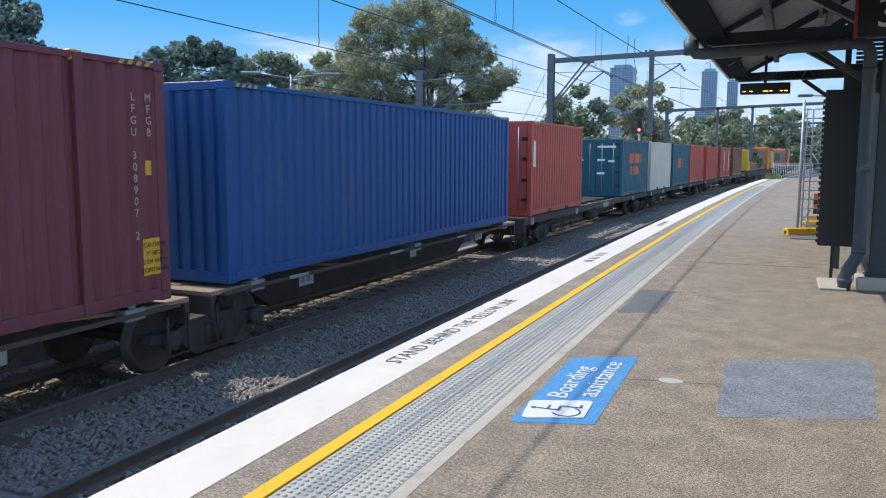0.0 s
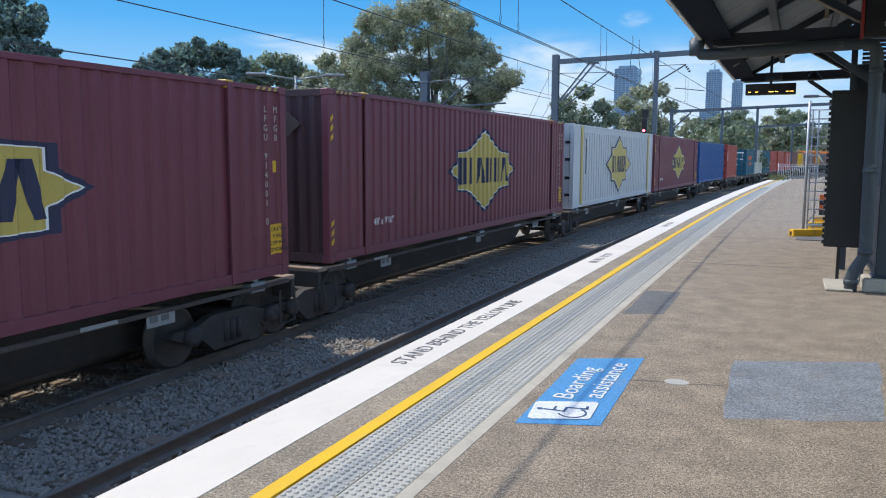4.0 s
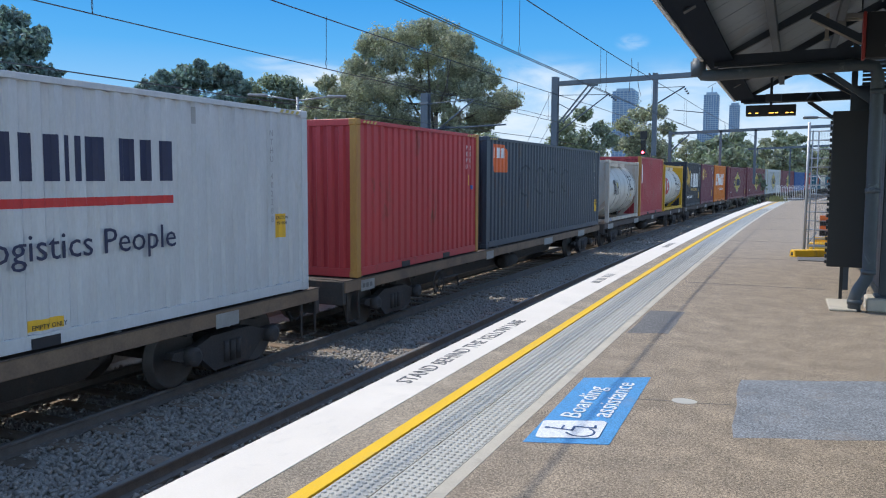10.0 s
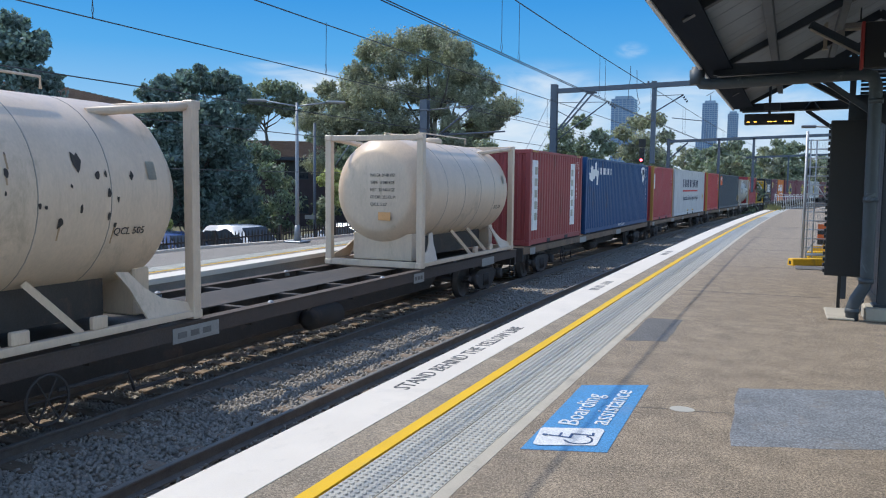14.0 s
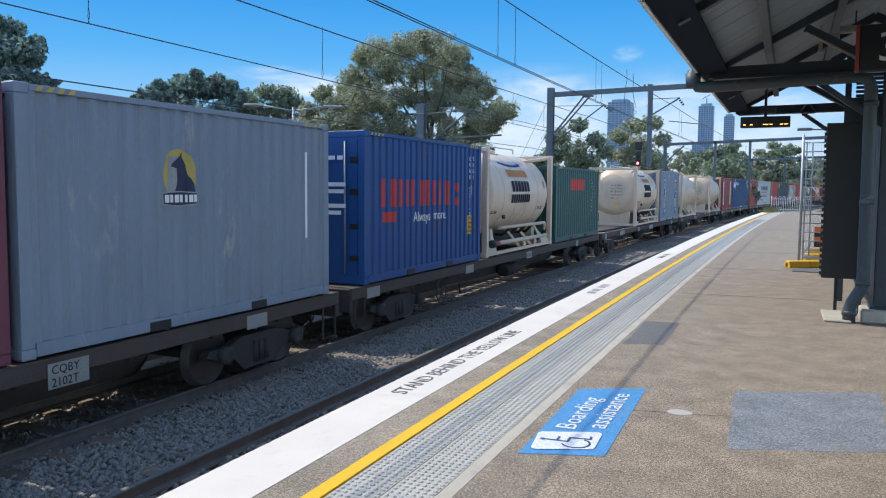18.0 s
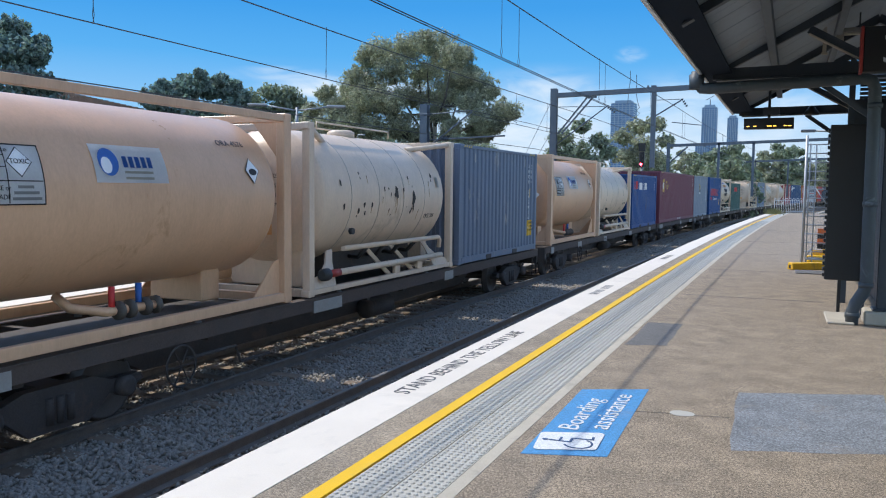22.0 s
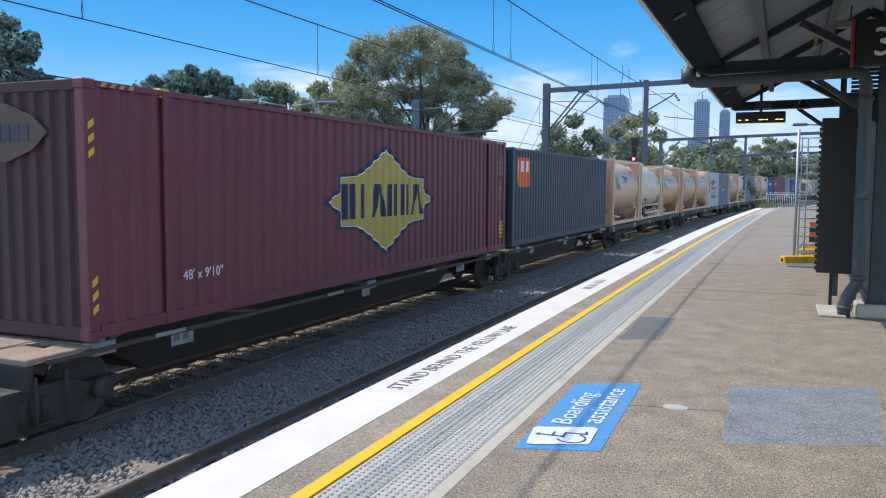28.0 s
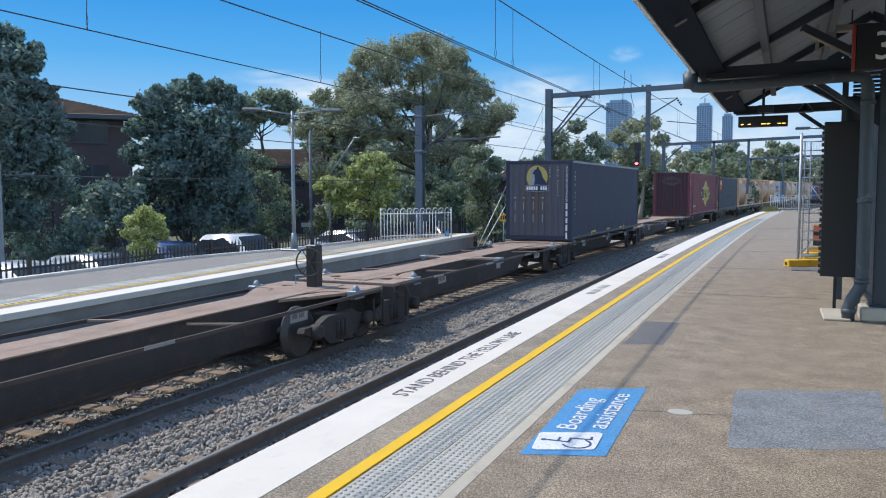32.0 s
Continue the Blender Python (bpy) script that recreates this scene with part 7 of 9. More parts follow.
        if style == "bulk":
            for s in (-1, 1):
                for e in (-1, 1):
                    coated("gusset_plate", ("gusset_plate", s, e), lambda: poly(bmesh.new(), [(s * (w - .12), e * (half - .2), .16), (s * (w - .12), e * (half - .85), .16), (s * (w - .12), e * (half - .35), .66), (s * (w - .12), e * (half - .2), .7)][::s * e], (s * .02, 0, 0)), frame, ob)
            for y in (-.28, -.1, .16, .34):
                part("valve", shared(("belly_valve",), lambda: lathe(bmesh.new(), [(-.05, .04), (-.04, .12), (0, .12), (.01, .06), (.05, .05)], 12, 'y', (.95, 0, .3))), M["wheelsteel"], ob, "worn bottom valve flange", pose(0, y, 0))
            for y, k in ((-.36, "red"), (.08, "blue")):
                coated("valve_stem", ("valve_stem",), lambda: bar((.9, 0, .3), (.9, 0, .6), .04, 8), DECAL[k], ob, k + " valve stem", pose(0, y, 0))
            part("valve_pipe", shared(("valve_pipe",), lambda: tube(bmesh.new(), [(.4, -.75, .5), (.6, -.72, .36), (.9, -.45, .3), (.95, .4, .3)], .06, 8)), frame, ob)
            part("end_flange", shared(("end_flange",), lambda: lathe(bmesh.new(), [(-half + .17, .42), (-half + .2, .44), (-half + .24, .44)], 24, 'y', (0, 0, cz))), frame, ob)
            part("end_boss", shared(("end_boss",), lambda: lathe(bmesh.new(), [(-half + .14, .12), (-half + .18, .12)], 16, 'y', (0, 0, cz))), M["grille"], ob)
        else:
            for y in (-1.35, -.55, 1.35):
                coated("stiffener_ring", ("stiffener_ring",), lambda: lathe(bmesh.new(), [(-.06, r + .004), (-.04, r + .018), (.04, r + .018), (.06, r + .004)], 40, 'y', (0, 0, cz)), shell, ob, "", pose(0, y, 0))
            for y in (.95, 2.35):
                part("strap", shared(("strap",), lambda: lathe(bmesh.new(), [(-.016, r + .006), (.016, r + .006)], 40, 'y', (0, 0, cz))), M["grille"] if y > 0 else DECAL["seam"], ob, "band round the shell", pose(0, y, 0))
            coated("walkway", ("walkway",), lambda: cube(-.3, .45, -1.9, 1.9, cz + r - .02, cz + r + .06), M["steel"], ob, "grey walkway on top")
            for y0, y1 in ((-1.5, .35), (.75, 1.7)):
                coated("drip_tray", ("drip_tray", y0), lambda: cube(.1, .82, y0, y1, cz + r - .2, high - .06, .02), shell, ob)
    if skirt:
        for e in (-1, 1):
            def flare():
                b = bmesh.new()
                rows = []
                for f in (0, .25, .5, .75, 1):
                    row = []
                    for k in range(40):
                        c, d = math.cos(k * math.tau / 40), math.sin(k * math.tau / 40)
                        g = max(abs(c), abs(d))
                        p0 = Vector(((r + .006) * c, 0, cz + (r + .006) * d))
                        p1 = Vector((c / g * (w + .004), 0, high / 2 + .02 + d / g * (high / 2 - .02)))
                        p = p0.lerp(p1, f ** 1.8)
                        p.y = e * (half - .8 + .74 * f)
                        row.append(b.verts.new(p))
                    rows.append(row)
                for lo, hi in zip(rows, rows[1:]):
                    for k in range(40):
                        b.faces.new((lo[k], lo[(k + 1) % 40], hi[(k + 1) % 40], hi[k])).smooth = True
                b.faces.new(rows[-1])
                bmesh.ops.recalc_face_normals(b, faces=b.faces)
                return b
            coated("end_shroud", ("end_shroud", e), flare, frame, ob)
    ride(ob, u + half, FLOOR)
    DIM[ob.name] = (half, w)
    return ob


def on_shell(ob, name, y0, y1, z0, z1, colour, r=1.18, cz=1.36, proud=.012, n=8):
    """A label wrapped on the round shell, between two heights."""
    half = DIM[ob.name][0]
    b = bmesh.new()
    a0, a1 = math.asin((z0 - cz) / r), math.asin((z1 - cz) / r)
    lo = []
    for i in range(n + 1):
        a = a0 + (a1 - a0) * i / n
        lo.append([b.verts.new(((r + proud) * math.cos(a), -half + y, cz + (r + proud) * math.sin(a))) for y in (y0, y1)])
    for p, q in zip(lo, lo[1:]):
        b.faces.new((p[0], p[1], q[1], q[0]))
    bmesh.ops.solidify(b, geom=b.faces[:], thickness=-.006)
    return part(name, b, DECAL[colour], ob)


def shell_words(ob, body, y, z, size, colour, r=1.18, cz=1.36, align='LEFT', proud=.016, stretch=1.0):
    half = DIM[ob.name][0]
    a = math.asin((z - cz) / r)
    me = words(body, size, align, stretch)
    for v in me.vertices:
        ang = a + v.co.y / r
        rad = r + proud + v.co.z
        v.co = (rad * math.cos(ang), v.co.x - half + y, cz + rad * math.sin(ang))
    return part("lettering", me, DECAL[colour], ob)


def shell_disc(ob, name, y, z, ry, rz, colour, r=1.18, cz=1.36, proud=.014, n=28, shape=None):
    half = DIM[ob.name][0]
    b = bmesh.new()
    a = math.asin((z - cz) / r)
    pts = shape or [(ry * math.cos(k * math.tau / n), rz * math.sin(k * math.tau / n)) for k in range(n)]
    steps = (.2, .4, .6, .8, 1) if max(abs(q) for p, q in pts) > .2 else (1,)
    rings = [[b.verts.new(((r + proud) * math.cos(a + f * q / r), -half + y + f * p, cz + (r + proud) * math.sin(a + f * q / r))) for p, q in pts] for f in steps]
    c = b.verts.new(((r + proud) * math.cos(a), -half + y, cz + (r + proud) * math.sin(a)))
    m = len(pts)
    for i in range(m):
        b.faces.new((c, rings[0][i], rings[0][(i + 1) % m]))
        for lo, hi in zip(rings, rings[1:]):
            b.faces.new((lo[i], hi[i], hi[(i + 1) % m], lo[(i + 1) % m]))
    return part(name, b, DECAL[colour], ob)


def hazard(ob, y, z, lines, mark="TOXIC", back="white", **fit):
    """A hazard panel: border, rules, number, diamond and small print."""
    on_shell(ob, "hazard_panel", y, y + .88, z, z + .62, back, **fit)
    for i, (t, s, dy, dz) in enumerate(lines):
        shell_words(ob, t, y + dy, z + dz, s, "ink", **fit)
    for y0, y1, z0, z1 in ((.0, .88, .0, .014), (.0, .88, .606, .62), (.0, .014, .0, .62), (.866, .88, .0, .62), (.02, .86, .24, .252), (.44, .452, .02, .6), (.02, .44, .38, .39), (.02, .44, .5, .51)):
        on_shell(ob, "panel_rule", y + y0, y + y1, z + z0, z + z1, "ink", proud=.016, n=2 if z1 - z0 < .1 else 6, **fit)
    for k, (y0, y1) in enumerate(((.55, .74), (.5, .8), (.48, .83))):
        on_shell(ob, "small_print", y + y0, y + y1, z + .17 - k * .06, z + .2 - k * .06, "grey", proud=.015, n=2, **fit)
    shell_disc(ob, "diamond", y + .61, z + .44, 0, 0, "ink", proud=.016, shape=[(-.155, 0), (0, -.165), (.155, 0), (0, .165)], **fit)
    shell_disc(ob, "diamond", y + .61, z + .44, 0, 0, "yellow" if mark == "" else "white", proud=.019, shape=[(-.143, 0), (0, -.15), (.143, 0), (0, .15)], **fit)
    if mark:
        shell_words(ob, mark, y + .61, z + .42, .075, "ink", align='CENTER', proud=.022, **fit)
    else:
        shell_disc(ob, "flame_mark", y + .61, z + .51, 0, 0, "ink", proud=.022, shape=[(-.03, -.035), (.03, -.035), (.035, 0), (.0, .05), (-.03, .01)], **fit)
        shell_disc(ob, "corrosive_mark", y + .74, z + .31, 0, 0, "ink", proud=.022, shape=[(-.1, .05), (0, -.06), (.1, .05)], **fit)


def end_hazard(ob, x, z, y, back):
    """The same panel on a domed end; x, z its lower corner."""
    half = DIM[ob.name][0]
    panel = part("hazard_panel", cube(x, x + .86, y + .006, y + .012, z, z + .62), back, ob, "grimy white hazard panel on the domed end")
    for x0, x1, z0, z1 in ((.0, .86, .0, .013), (.0, .86, .607, .62), (.0, .013, .013, .607), (.847, .86, .013, .607), (.013, .847, .24, .251), (.42, .431, .013, .24), (.42, .431, .251, .607), (.013, .42, .38, .39), (.013, .42, .49, .5)):
        part("panel_rule", cube(x + x0, x + x1, y + .002, y + .006, z + z0, z + z1), DECAL["ink"], panel)
    for t, px, pz, k in (("2015", .1, .4, .125), ("2P", .15, .27, .12), ("000 POLICE or", .03, .15, .06), ("FIRE BRIGADE", .03, .06, .06), ("HYDROGEN PEROXIDE", .03, .53, .042)):
        part("lettering", words(t, k), DECAL["ink"], panel, "", pose(x + px, y, z + pz) @ REAR)
    for k, (x0, x1) in enumerate(((.54, .72), (.5, .78), (.47, .81))):
        part("small_print", cube(x + x0, x + x1, y + .002, y + .006, z + .17 - k * .06, z + .2 - k * .06), DECAL["grey"], panel)
    for k, col, d in ((.155, "ink", .0), (.143, "yellow", .004)):
        part("diamond", poly(bmesh.new(), [(x + .59 + k * p, y + .004 - d, z + .44 + k * q) for p, q in ((-1, 0), (0, -1), (1, 0), (0, 1))], (0, -.003, 0)), DECAL[col], panel)
    part("flame_mark", poly(bmesh.new(), [(x + .59 + p, y - .004, z + .5 + q) for p, q in ((-.03, -.03), (.03, -.03), (.035, 0), (0, .05), (-.03, .01))], (0, -.003, 0)), DECAL["ink"], panel)
    part("corrosive_mark", poly(bmesh.new(), [(x + .74 + p, y + .004, z + .31 + q) for p, q in ((-.1, .05), (0, -.06), (.1, .05))], (0, -.003, 0)), DECAL["ink"], panel)


CYAN = [("SODIUM CYANIDE SOLID", .042, .03, .54), ("1689", .125, .1, .4), ("2X", .12, .15, .27), ("000 POLICE or", .07, .03, .15), ("FIRE BRIGADE", .07, .03, .06)]


def bulk_tank(u, code, shroud=False):
    ob = tank("tank_container", "peach painted tank container for solids in a matching box frame" if not shroud else "peach painted tank container with boxed-in ends", u, "bulk", PAINT["peach"], PAINT["peach"], high=2.97, skirt=shroud)
    B = dict(r=1.21, cz=1.68)
    hazard(ob, .62, 1.62, CYAN, "TOXIC", **B)
    on_shell(ob, "maker_panel", 2.2, 3.35, 1.86, 2.3, "white", **B)
    shell_disc(ob, "maker_mark", 2.42, 2.1, .15, .17, "blue", proud=.018, **B)
    shell_disc(ob, "maker_mark", 2.38, 2.06, .08, .1, "white", proud=.02, **B)
    for i in range(5):
        on_shell(ob, "name_block", 2.64 + i * .1, 2.71 + i * .1, 2.04, 2.17, "blue", proud=.018, n=2, **B)
    for dz in (.0, .07):
        on_shell(ob, "name_block", 2.64, 3.1, 1.9 + dz, 1.93 + dz, "ghost", proud=.018, n=2, **B)
    shell_disc(ob, "diamond", 5.12, 2.06, 0, 0, "ink", proud=.016, shape=[(-.16, 0), (0, -.2), (.16, 0), (0, .2)], **B)
    shell_disc(ob, "diamond", 5.12, 2.06, 0, 0, "white", proud=.019, shape=[(-.145, 0), (0, -.185), (.145, 0), (0, .185)], **B)
    shell_disc(ob, "fish_mark", 5.12, 2.04, .09, .05, "ink", proud=.022, **B)
    shell_words(ob, code, 4.55, 2.4, .14, "ink", **B)
    half = DIM[ob.name][0]
    if not shroud:
        p = part("end_panel", cube(-.62, .1, -half + .105, -half + .115, 1.2, 1.72), DECAL["white"], ob, "white hazard panel on the domed end")
        for k, z in enumerate((1.6, 1.48, 1.36, 1.26)):
            part("panel_bar", cube(-.58, -.22 + .05 * (k % 2), -half + .1, -half + .105, z, z + .05), DECAL["ink"], p)
        part("panel_diamond", poly(bmesh.new(), [(-.1, -half + .1, 1.4), (.06, -half + .1, 1.56), (-.1, -half + .1, 1.7), (-.24, -half + .1, 1.56)], (0, -.004, 0)), DECAL["grey"], p)
        part("lettering", fitted(code, .16, .7), DECAL["ink"], ob, "", pose(-.55, -half + .12, 2.1) @ REAR)
    part("end_diamond", poly(bmesh.new(), [(.55, -half + .1, 1.42), (.78, -half + .1, 1.65), (.55, -half + .1, 1.88), (.32, -half + .1, 1.65)], (0, -.01, 0)), DECAL["white"], ob, "white diamond on the end")
    return ob


def ribbed_tank(u, code, pipes, cement=False, worn=False):
    ob = tank("tank_container", ("worn cream" if worn else "cream white") + " dry bulk tank in an open frame" + (" with discharge pipes" if pipes else ""), u, "ribbed", PAINT["tankwhite"], PAINT["tankwhite"], high=2.896, pipes=pipes)
    R = dict(r=1.2, cz=1.66)
    shell_words(ob, code, 4.6, 1.2, .13, "ink", **R)
    on_shell(ob, "size_label", 5.12, 5.26, 1.85, 2.07, "ghost", **R)
    if cement:
        on_shell(ob, "name_panel", 2.0, 3.75, 2.16, 2.36, "peach", **R)
        for i in range(9):
            a = -1 + i / 4.5
            on_shell(ob, "name_swoosh", 1.85 + i * .2, 2.06 + i * .2, 2.44 + .07 * a * a, 2.51 + .07 * a * a, "blue", n=2, **R)
        for i in range(6):
            on_shell(ob, "name_block", 2.1 + i * .27, 2.31 + i * .27, 1.74, 2.04, "navy", n=3, **R)
        for i in range(9):
            on_shell(ob, "name_block", 2.02 + i * .19, 2.16 + i * .19, 1.42, 1.66, "navy", n=3, **R)
        shell_words(ob, code, .5, 1.15, .13, "ink", **R)
    else:
        half = DIM[ob.name][0]
    if worn:
        rng = random.Random(int(code[-3:]))
        for i in range(34):
            y, z, k = rng.uniform(.9, 5.0), rng.uniform(1.3, 2.1), rng.uniform(.012, .05) * (2 if i % 7 == 0 else 1)
            shape = [(k * rng.uniform(.5, 1.1) * math.cos(q * .785), k * rng.uniform(.7, 2.0) * math.sin(q * .785)) for q in range(8)]
            shell_disc(ob, "paint_chip", y, z, 0, 0, "chip", proud=.006, shape=shape, **R)
            if i % 3 == 0:
                n = rng.uniform(.1, .35)
                shell_disc(ob, "rust_streak", y, z - n * .5, 0, 0, "streak", proud=.004, shape=[(-.012, -n * .5), (.01, -n * .5), (.014, n * .5), (-.014, n * .5)], **R)
    half = DIM[ob.name][0]
    for t, z, k in (("MAX.GR  30 480 KGS", 1.98, .62), ("TARE   5 040 KGS", 1.82, .6), ("NET   25 440 KGS", 1.66, .6), ("CU.CAP.  23.5 CU M", 1.5, .62), (code, 1.34, .42)):
        part("lettering", fitted(t, .1, k), DECAL["ink"], ob, "", pose(-.1, -half + .1, z) @ REAR)
    part("end_panel", cube(.1, .4, -half + .1, -half + .11, 1.02, 1.2), DECAL["peach"], ob, "small orange panel")
    return ob


# ---- wagons ----
def fishbelly(half, top, deep, shallow, over, w):
    """A box girder, deep between the bogies and shallow over them."""
    b = bmesh.new()
    prof = [(-half, top), (-half, shallow), (-half + over, shallow), (-half + over + .7, deep), (half - over - .7, deep), (half - over, shallow), (half, shallow), (half, top)]
    a = [b.verts.new((-w, y, z)) for y, z in prof]
    c = [b.verts.new((w, y, z)) for y, z in prof]
    b.faces.new(a)
    b.faces.new(c[::-1])
    for i in range(len(prof)):
        j = (i + 1) % len(prof)
        b.faces.new((a[i], a[j], c[j], c[i]))
    bmesh.ops.recalc_face_normals(b, faces=b.faces)
    return b


def bogie(parent, y):
    """Two axles in cast side frames; z = 0 is the container floor, the rail lies 1.05 below."""
    ob = part("bogie", shared(("bogie",), lambda: box(bmesh.new(), -1.0, 1.0, -.2, .2, -.62, -.24, .03)), M["underframe"], parent, "", pose(0, y, -.15))

    def frame_():
        b = bmesh.new()
        prof = [(-1.25, -.42), (-1.2, -.34), (-.75, -.34), (-.45, -.24), (.45, -.24), (.75, -.34), (1.2, -.34), (1.25, -.42), (.95, -.52), (.7, -.5), (.4, -.74), (-.4, -.74), (-.7, -.5), (-.95, -.52)]
        a = [b.verts.new((-.07, yy, z)) for yy, z in prof]
        c = [b.verts.new((.07, yy, z)) for yy, z in prof]
        b.faces.new(a[::-1])
        b.faces.new(c)
        for i in range(len(prof)):
            j = (i + 1) % len(prof)
            b.faces.new((a[i], a[j], c[j], c[i]))
        bmesh.ops.recalc_face_normals(b, faces=b.faces)
        for k in (-.14, 0, .14):
            lathe(b, [(-.66, .055), (-.36, .055)], 8, 'z', (.06, k, 0))
        return b
    for s in (-1, 1):
        part("side_frame", shared(("side_frame",), frame_), M["underframe"], ob, "", pose(s * 1.02, 0, 0))
        for yy in (-.9, .9):
            part("axle_box", shared(("axle_box",), lambda: lathe(bmesh.new(), [(-.08, .13), (.08, .13), (.1, .08)], 12, 'x')), M["underframe"], ob, "", pose(s * 1.12, yy, -.44, 0, 0, 0 if s > 0 else 180))
    for yy in (-.9, .9):
        part("axle", shared(("axle",), lambda: lathe(bmesh.new(), [(-.98, .07), (.98, .07)], 10, 'x')), M["wheelsteel"], ob, "", pose(0, yy, -.47))
        for s in (-1, 1):
            part("wheel", shared(("wheel",), lambda: lathe(bmesh.new(), [(-.075, .16), (-.06, .37), (-.075, .39), (-.075, .46), (-.045, .455), (-.04, .43), (.06, .425), (.06, .385), (.02, .36), (.04, .16)], 28, 'x')), M["wheelsteel"], ob, "worn steel wheel", pose(s * .76, yy, -.47, 0, 0, 0 if s > 0 else 180))


def brake_wheel(parent, x, y, z, turn=90):
    rim = shared(("brake_wheel",), lambda: tube(bmesh.new(), [(0, .27 * math.cos(k * math.tau / 20), .27 * math.sin(k * math.tau / 20)) for k in range(21)], .016, 6, False))
    ob = part("brake_wheel", rim, M["underframe"], parent, "spoked hand brake wheel", pose(x, y, z, 0, 0, turn - 90))
    for k in range(6):
        part("spoke", shared(("spoke",), lambda: bar((0, 0, 0), (0, .26, 0), .01, 5)), M["underframe"], ob, "", pose(0, 0, 0, k * 60))
    return ob


def sill_plate(parent, y, wd, h, x=1.225, z=-.27, blocks=4):
    b = cube(x, x + .008, y, y + wd, z, z + h)
    ob = part("plate", b, M["placard"], parent, "grimy white stencil panel")
    for i in range(blocks):
        a = y + wd * (.1 + .8 * i / blocks)
        part("stencil_bar", cube(x + .008, x + .012, a, a + wd * .55 / blocks, z + h * .3, z + h * .7), M["stencil"], ob)


def wagon_ends(ob, half):
    for e in (-1, 1):
        part("coupler", shared(("coupler", e), lambda: box(box(bmesh.new(), -.11, .11, min(e * .0, e * .62), max(e * .0, e * .62), -.5, -.28, .02), -.2, .2, min(e * .45, e * .68), max(e * .45, e * .68), -.52, -.24, .03)), M["underframe"], ob, "", pose(0, e * (half - .1), 0))
        part("air_hose", shared(("air_hose", e), lambda: tube(bmesh.new(), [(.45, 0, -.35), (.5, e * .15, -.6), (.42, e * .32, -.72), (.3, e * .45, -.6)], .025, 6)), M["rubber"], ob, "", pose(0, e * half, 0))

        def step():
            b = bmesh.new()
            tube(b, [(1.2, e * -.15, -.25), (1.2, e * -.15, -.78), (1.2, e * -.55, -.78), (1.2, e * -.55, -.25)], .02, 5)
            return b
        part("step", shared(("step", e), step), M["underframe"], ob, "hanging steel step", pose(0, e * half, 0))


def flat_wagon(u0, u1, seed, sill="sillrust"):
    """An underframe with side sills and open bays, for three or four twenty-foot loads."""
    rng = random.Random(seed)
    L = u1 - u0
    half = L / 2
    ob = thing("flat_wagon", "grimy rust-brown container flat wagon", "wagon", "wagons of the freight train")
    part("centre_sill", shared(("centre_sill", round(L, 2)), lambda: fishbelly(half - .1, -.05, -.72, -.36, 3.4, .36)), M["underframe"], ob)
    part("sill_cap", shared(("sill_cap", round(L, 2)), lambda: cube(-.55, .55, -half + .1, half - .1, -.048, -.03, .004)), M["underframe"], ob, "grimy top plate")
    for s in (-1, 1):
        coated("side_sill", ("side_sill", round(L, 2), s), lambda: cube(s * 1.17 - .05, s * 1.17 + .05, -half + .05, half - .05, -.24, -.035, .008), M[sill], ob)
        part("sill_flange", shared(("sill_flange", round(L, 2)), lambda: cube(-.09, .09, -half + .05, half - .05, -.034, -.018)), M["sillrust"], ob, "grimy top flange", pose(s * 1.14, 0, 0))
    n = round(L / 1.55)
    for i in range(n + 1):
        y = -half + .15 + (L - .3) * i / n
        part("cross_bearer", shared(("cross_bearer",), lambda: cube(-1.13, 1.13, -.06, .06, -.3, -.04)), M["underframe"], ob, "", pose(0, y, 0))
    for e in (-1, 1):
        part("end_deck", shared(("end_deck",), lambda: cube(-1.15, 1.15, -.55, .55, -.07, -.022, .006)), M["sillrust"], ob, "flat grimy end deck", pose(0, e * (half - .75), 0))
        part("headstock", shared(("headstock",), lambda: cube(-1.2, 1.2, -.06, .06, -.46, -.03, .01)), M["underframe"], ob, "", pose(0, e * (half - .06), 0))
        bogie(ob, e * (half - 2.2))
    for k in range(round(L / 6.5) * 2):
        y = -half + .75 + (L - 1.5) * k / (round(L / 6.5) * 2 - 1)
        for s in (-1, 1):
            part("twistlock", shared(("twistlock",), lambda: lathe(bmesh.new(), [(-.03, .07), (.03, .07), (.06, .05), (.09, .03)], 10, 'z')), M["steel"], ob, "", pose(s * 1.13, y, -.08))
    y = -half + .6
    while y < half - 1.2:
        wd = rng.choice((.3, .5, .9))
        sill_plate(ob, y, wd, .2, blocks=rng.choice((0, 0, 3)) if wd > .3 else 0)
        y += wd + rng.uniform(2.5, 6.5)
    brake_wheel(ob, 1.3, -half + 3.9, -.5)
    part("brake_rigging", shared(("brake_rigging",), lambda: tube(bmesh.new(), [(1.22, -.5, -.45), (1.22, .5, -.45), (1.22, .6, -.7), (1.22, 1.3, -.7)], .025, 5)), M["underframe"], ob, "", pose(0, -half + 4.6, 0))
    part("air_tank", shared(("air_tank",), lambda: lathe(bmesh.new(), [(-.5, .1), (-.46, .2), (.46, .2), (.5, .1)], 14, 'y', (.6, .5, -.62))), M["underframe"], ob)
    wagon_ends(ob, half)
    return ride(ob, (u0 + u1) / 2, FLOOR)


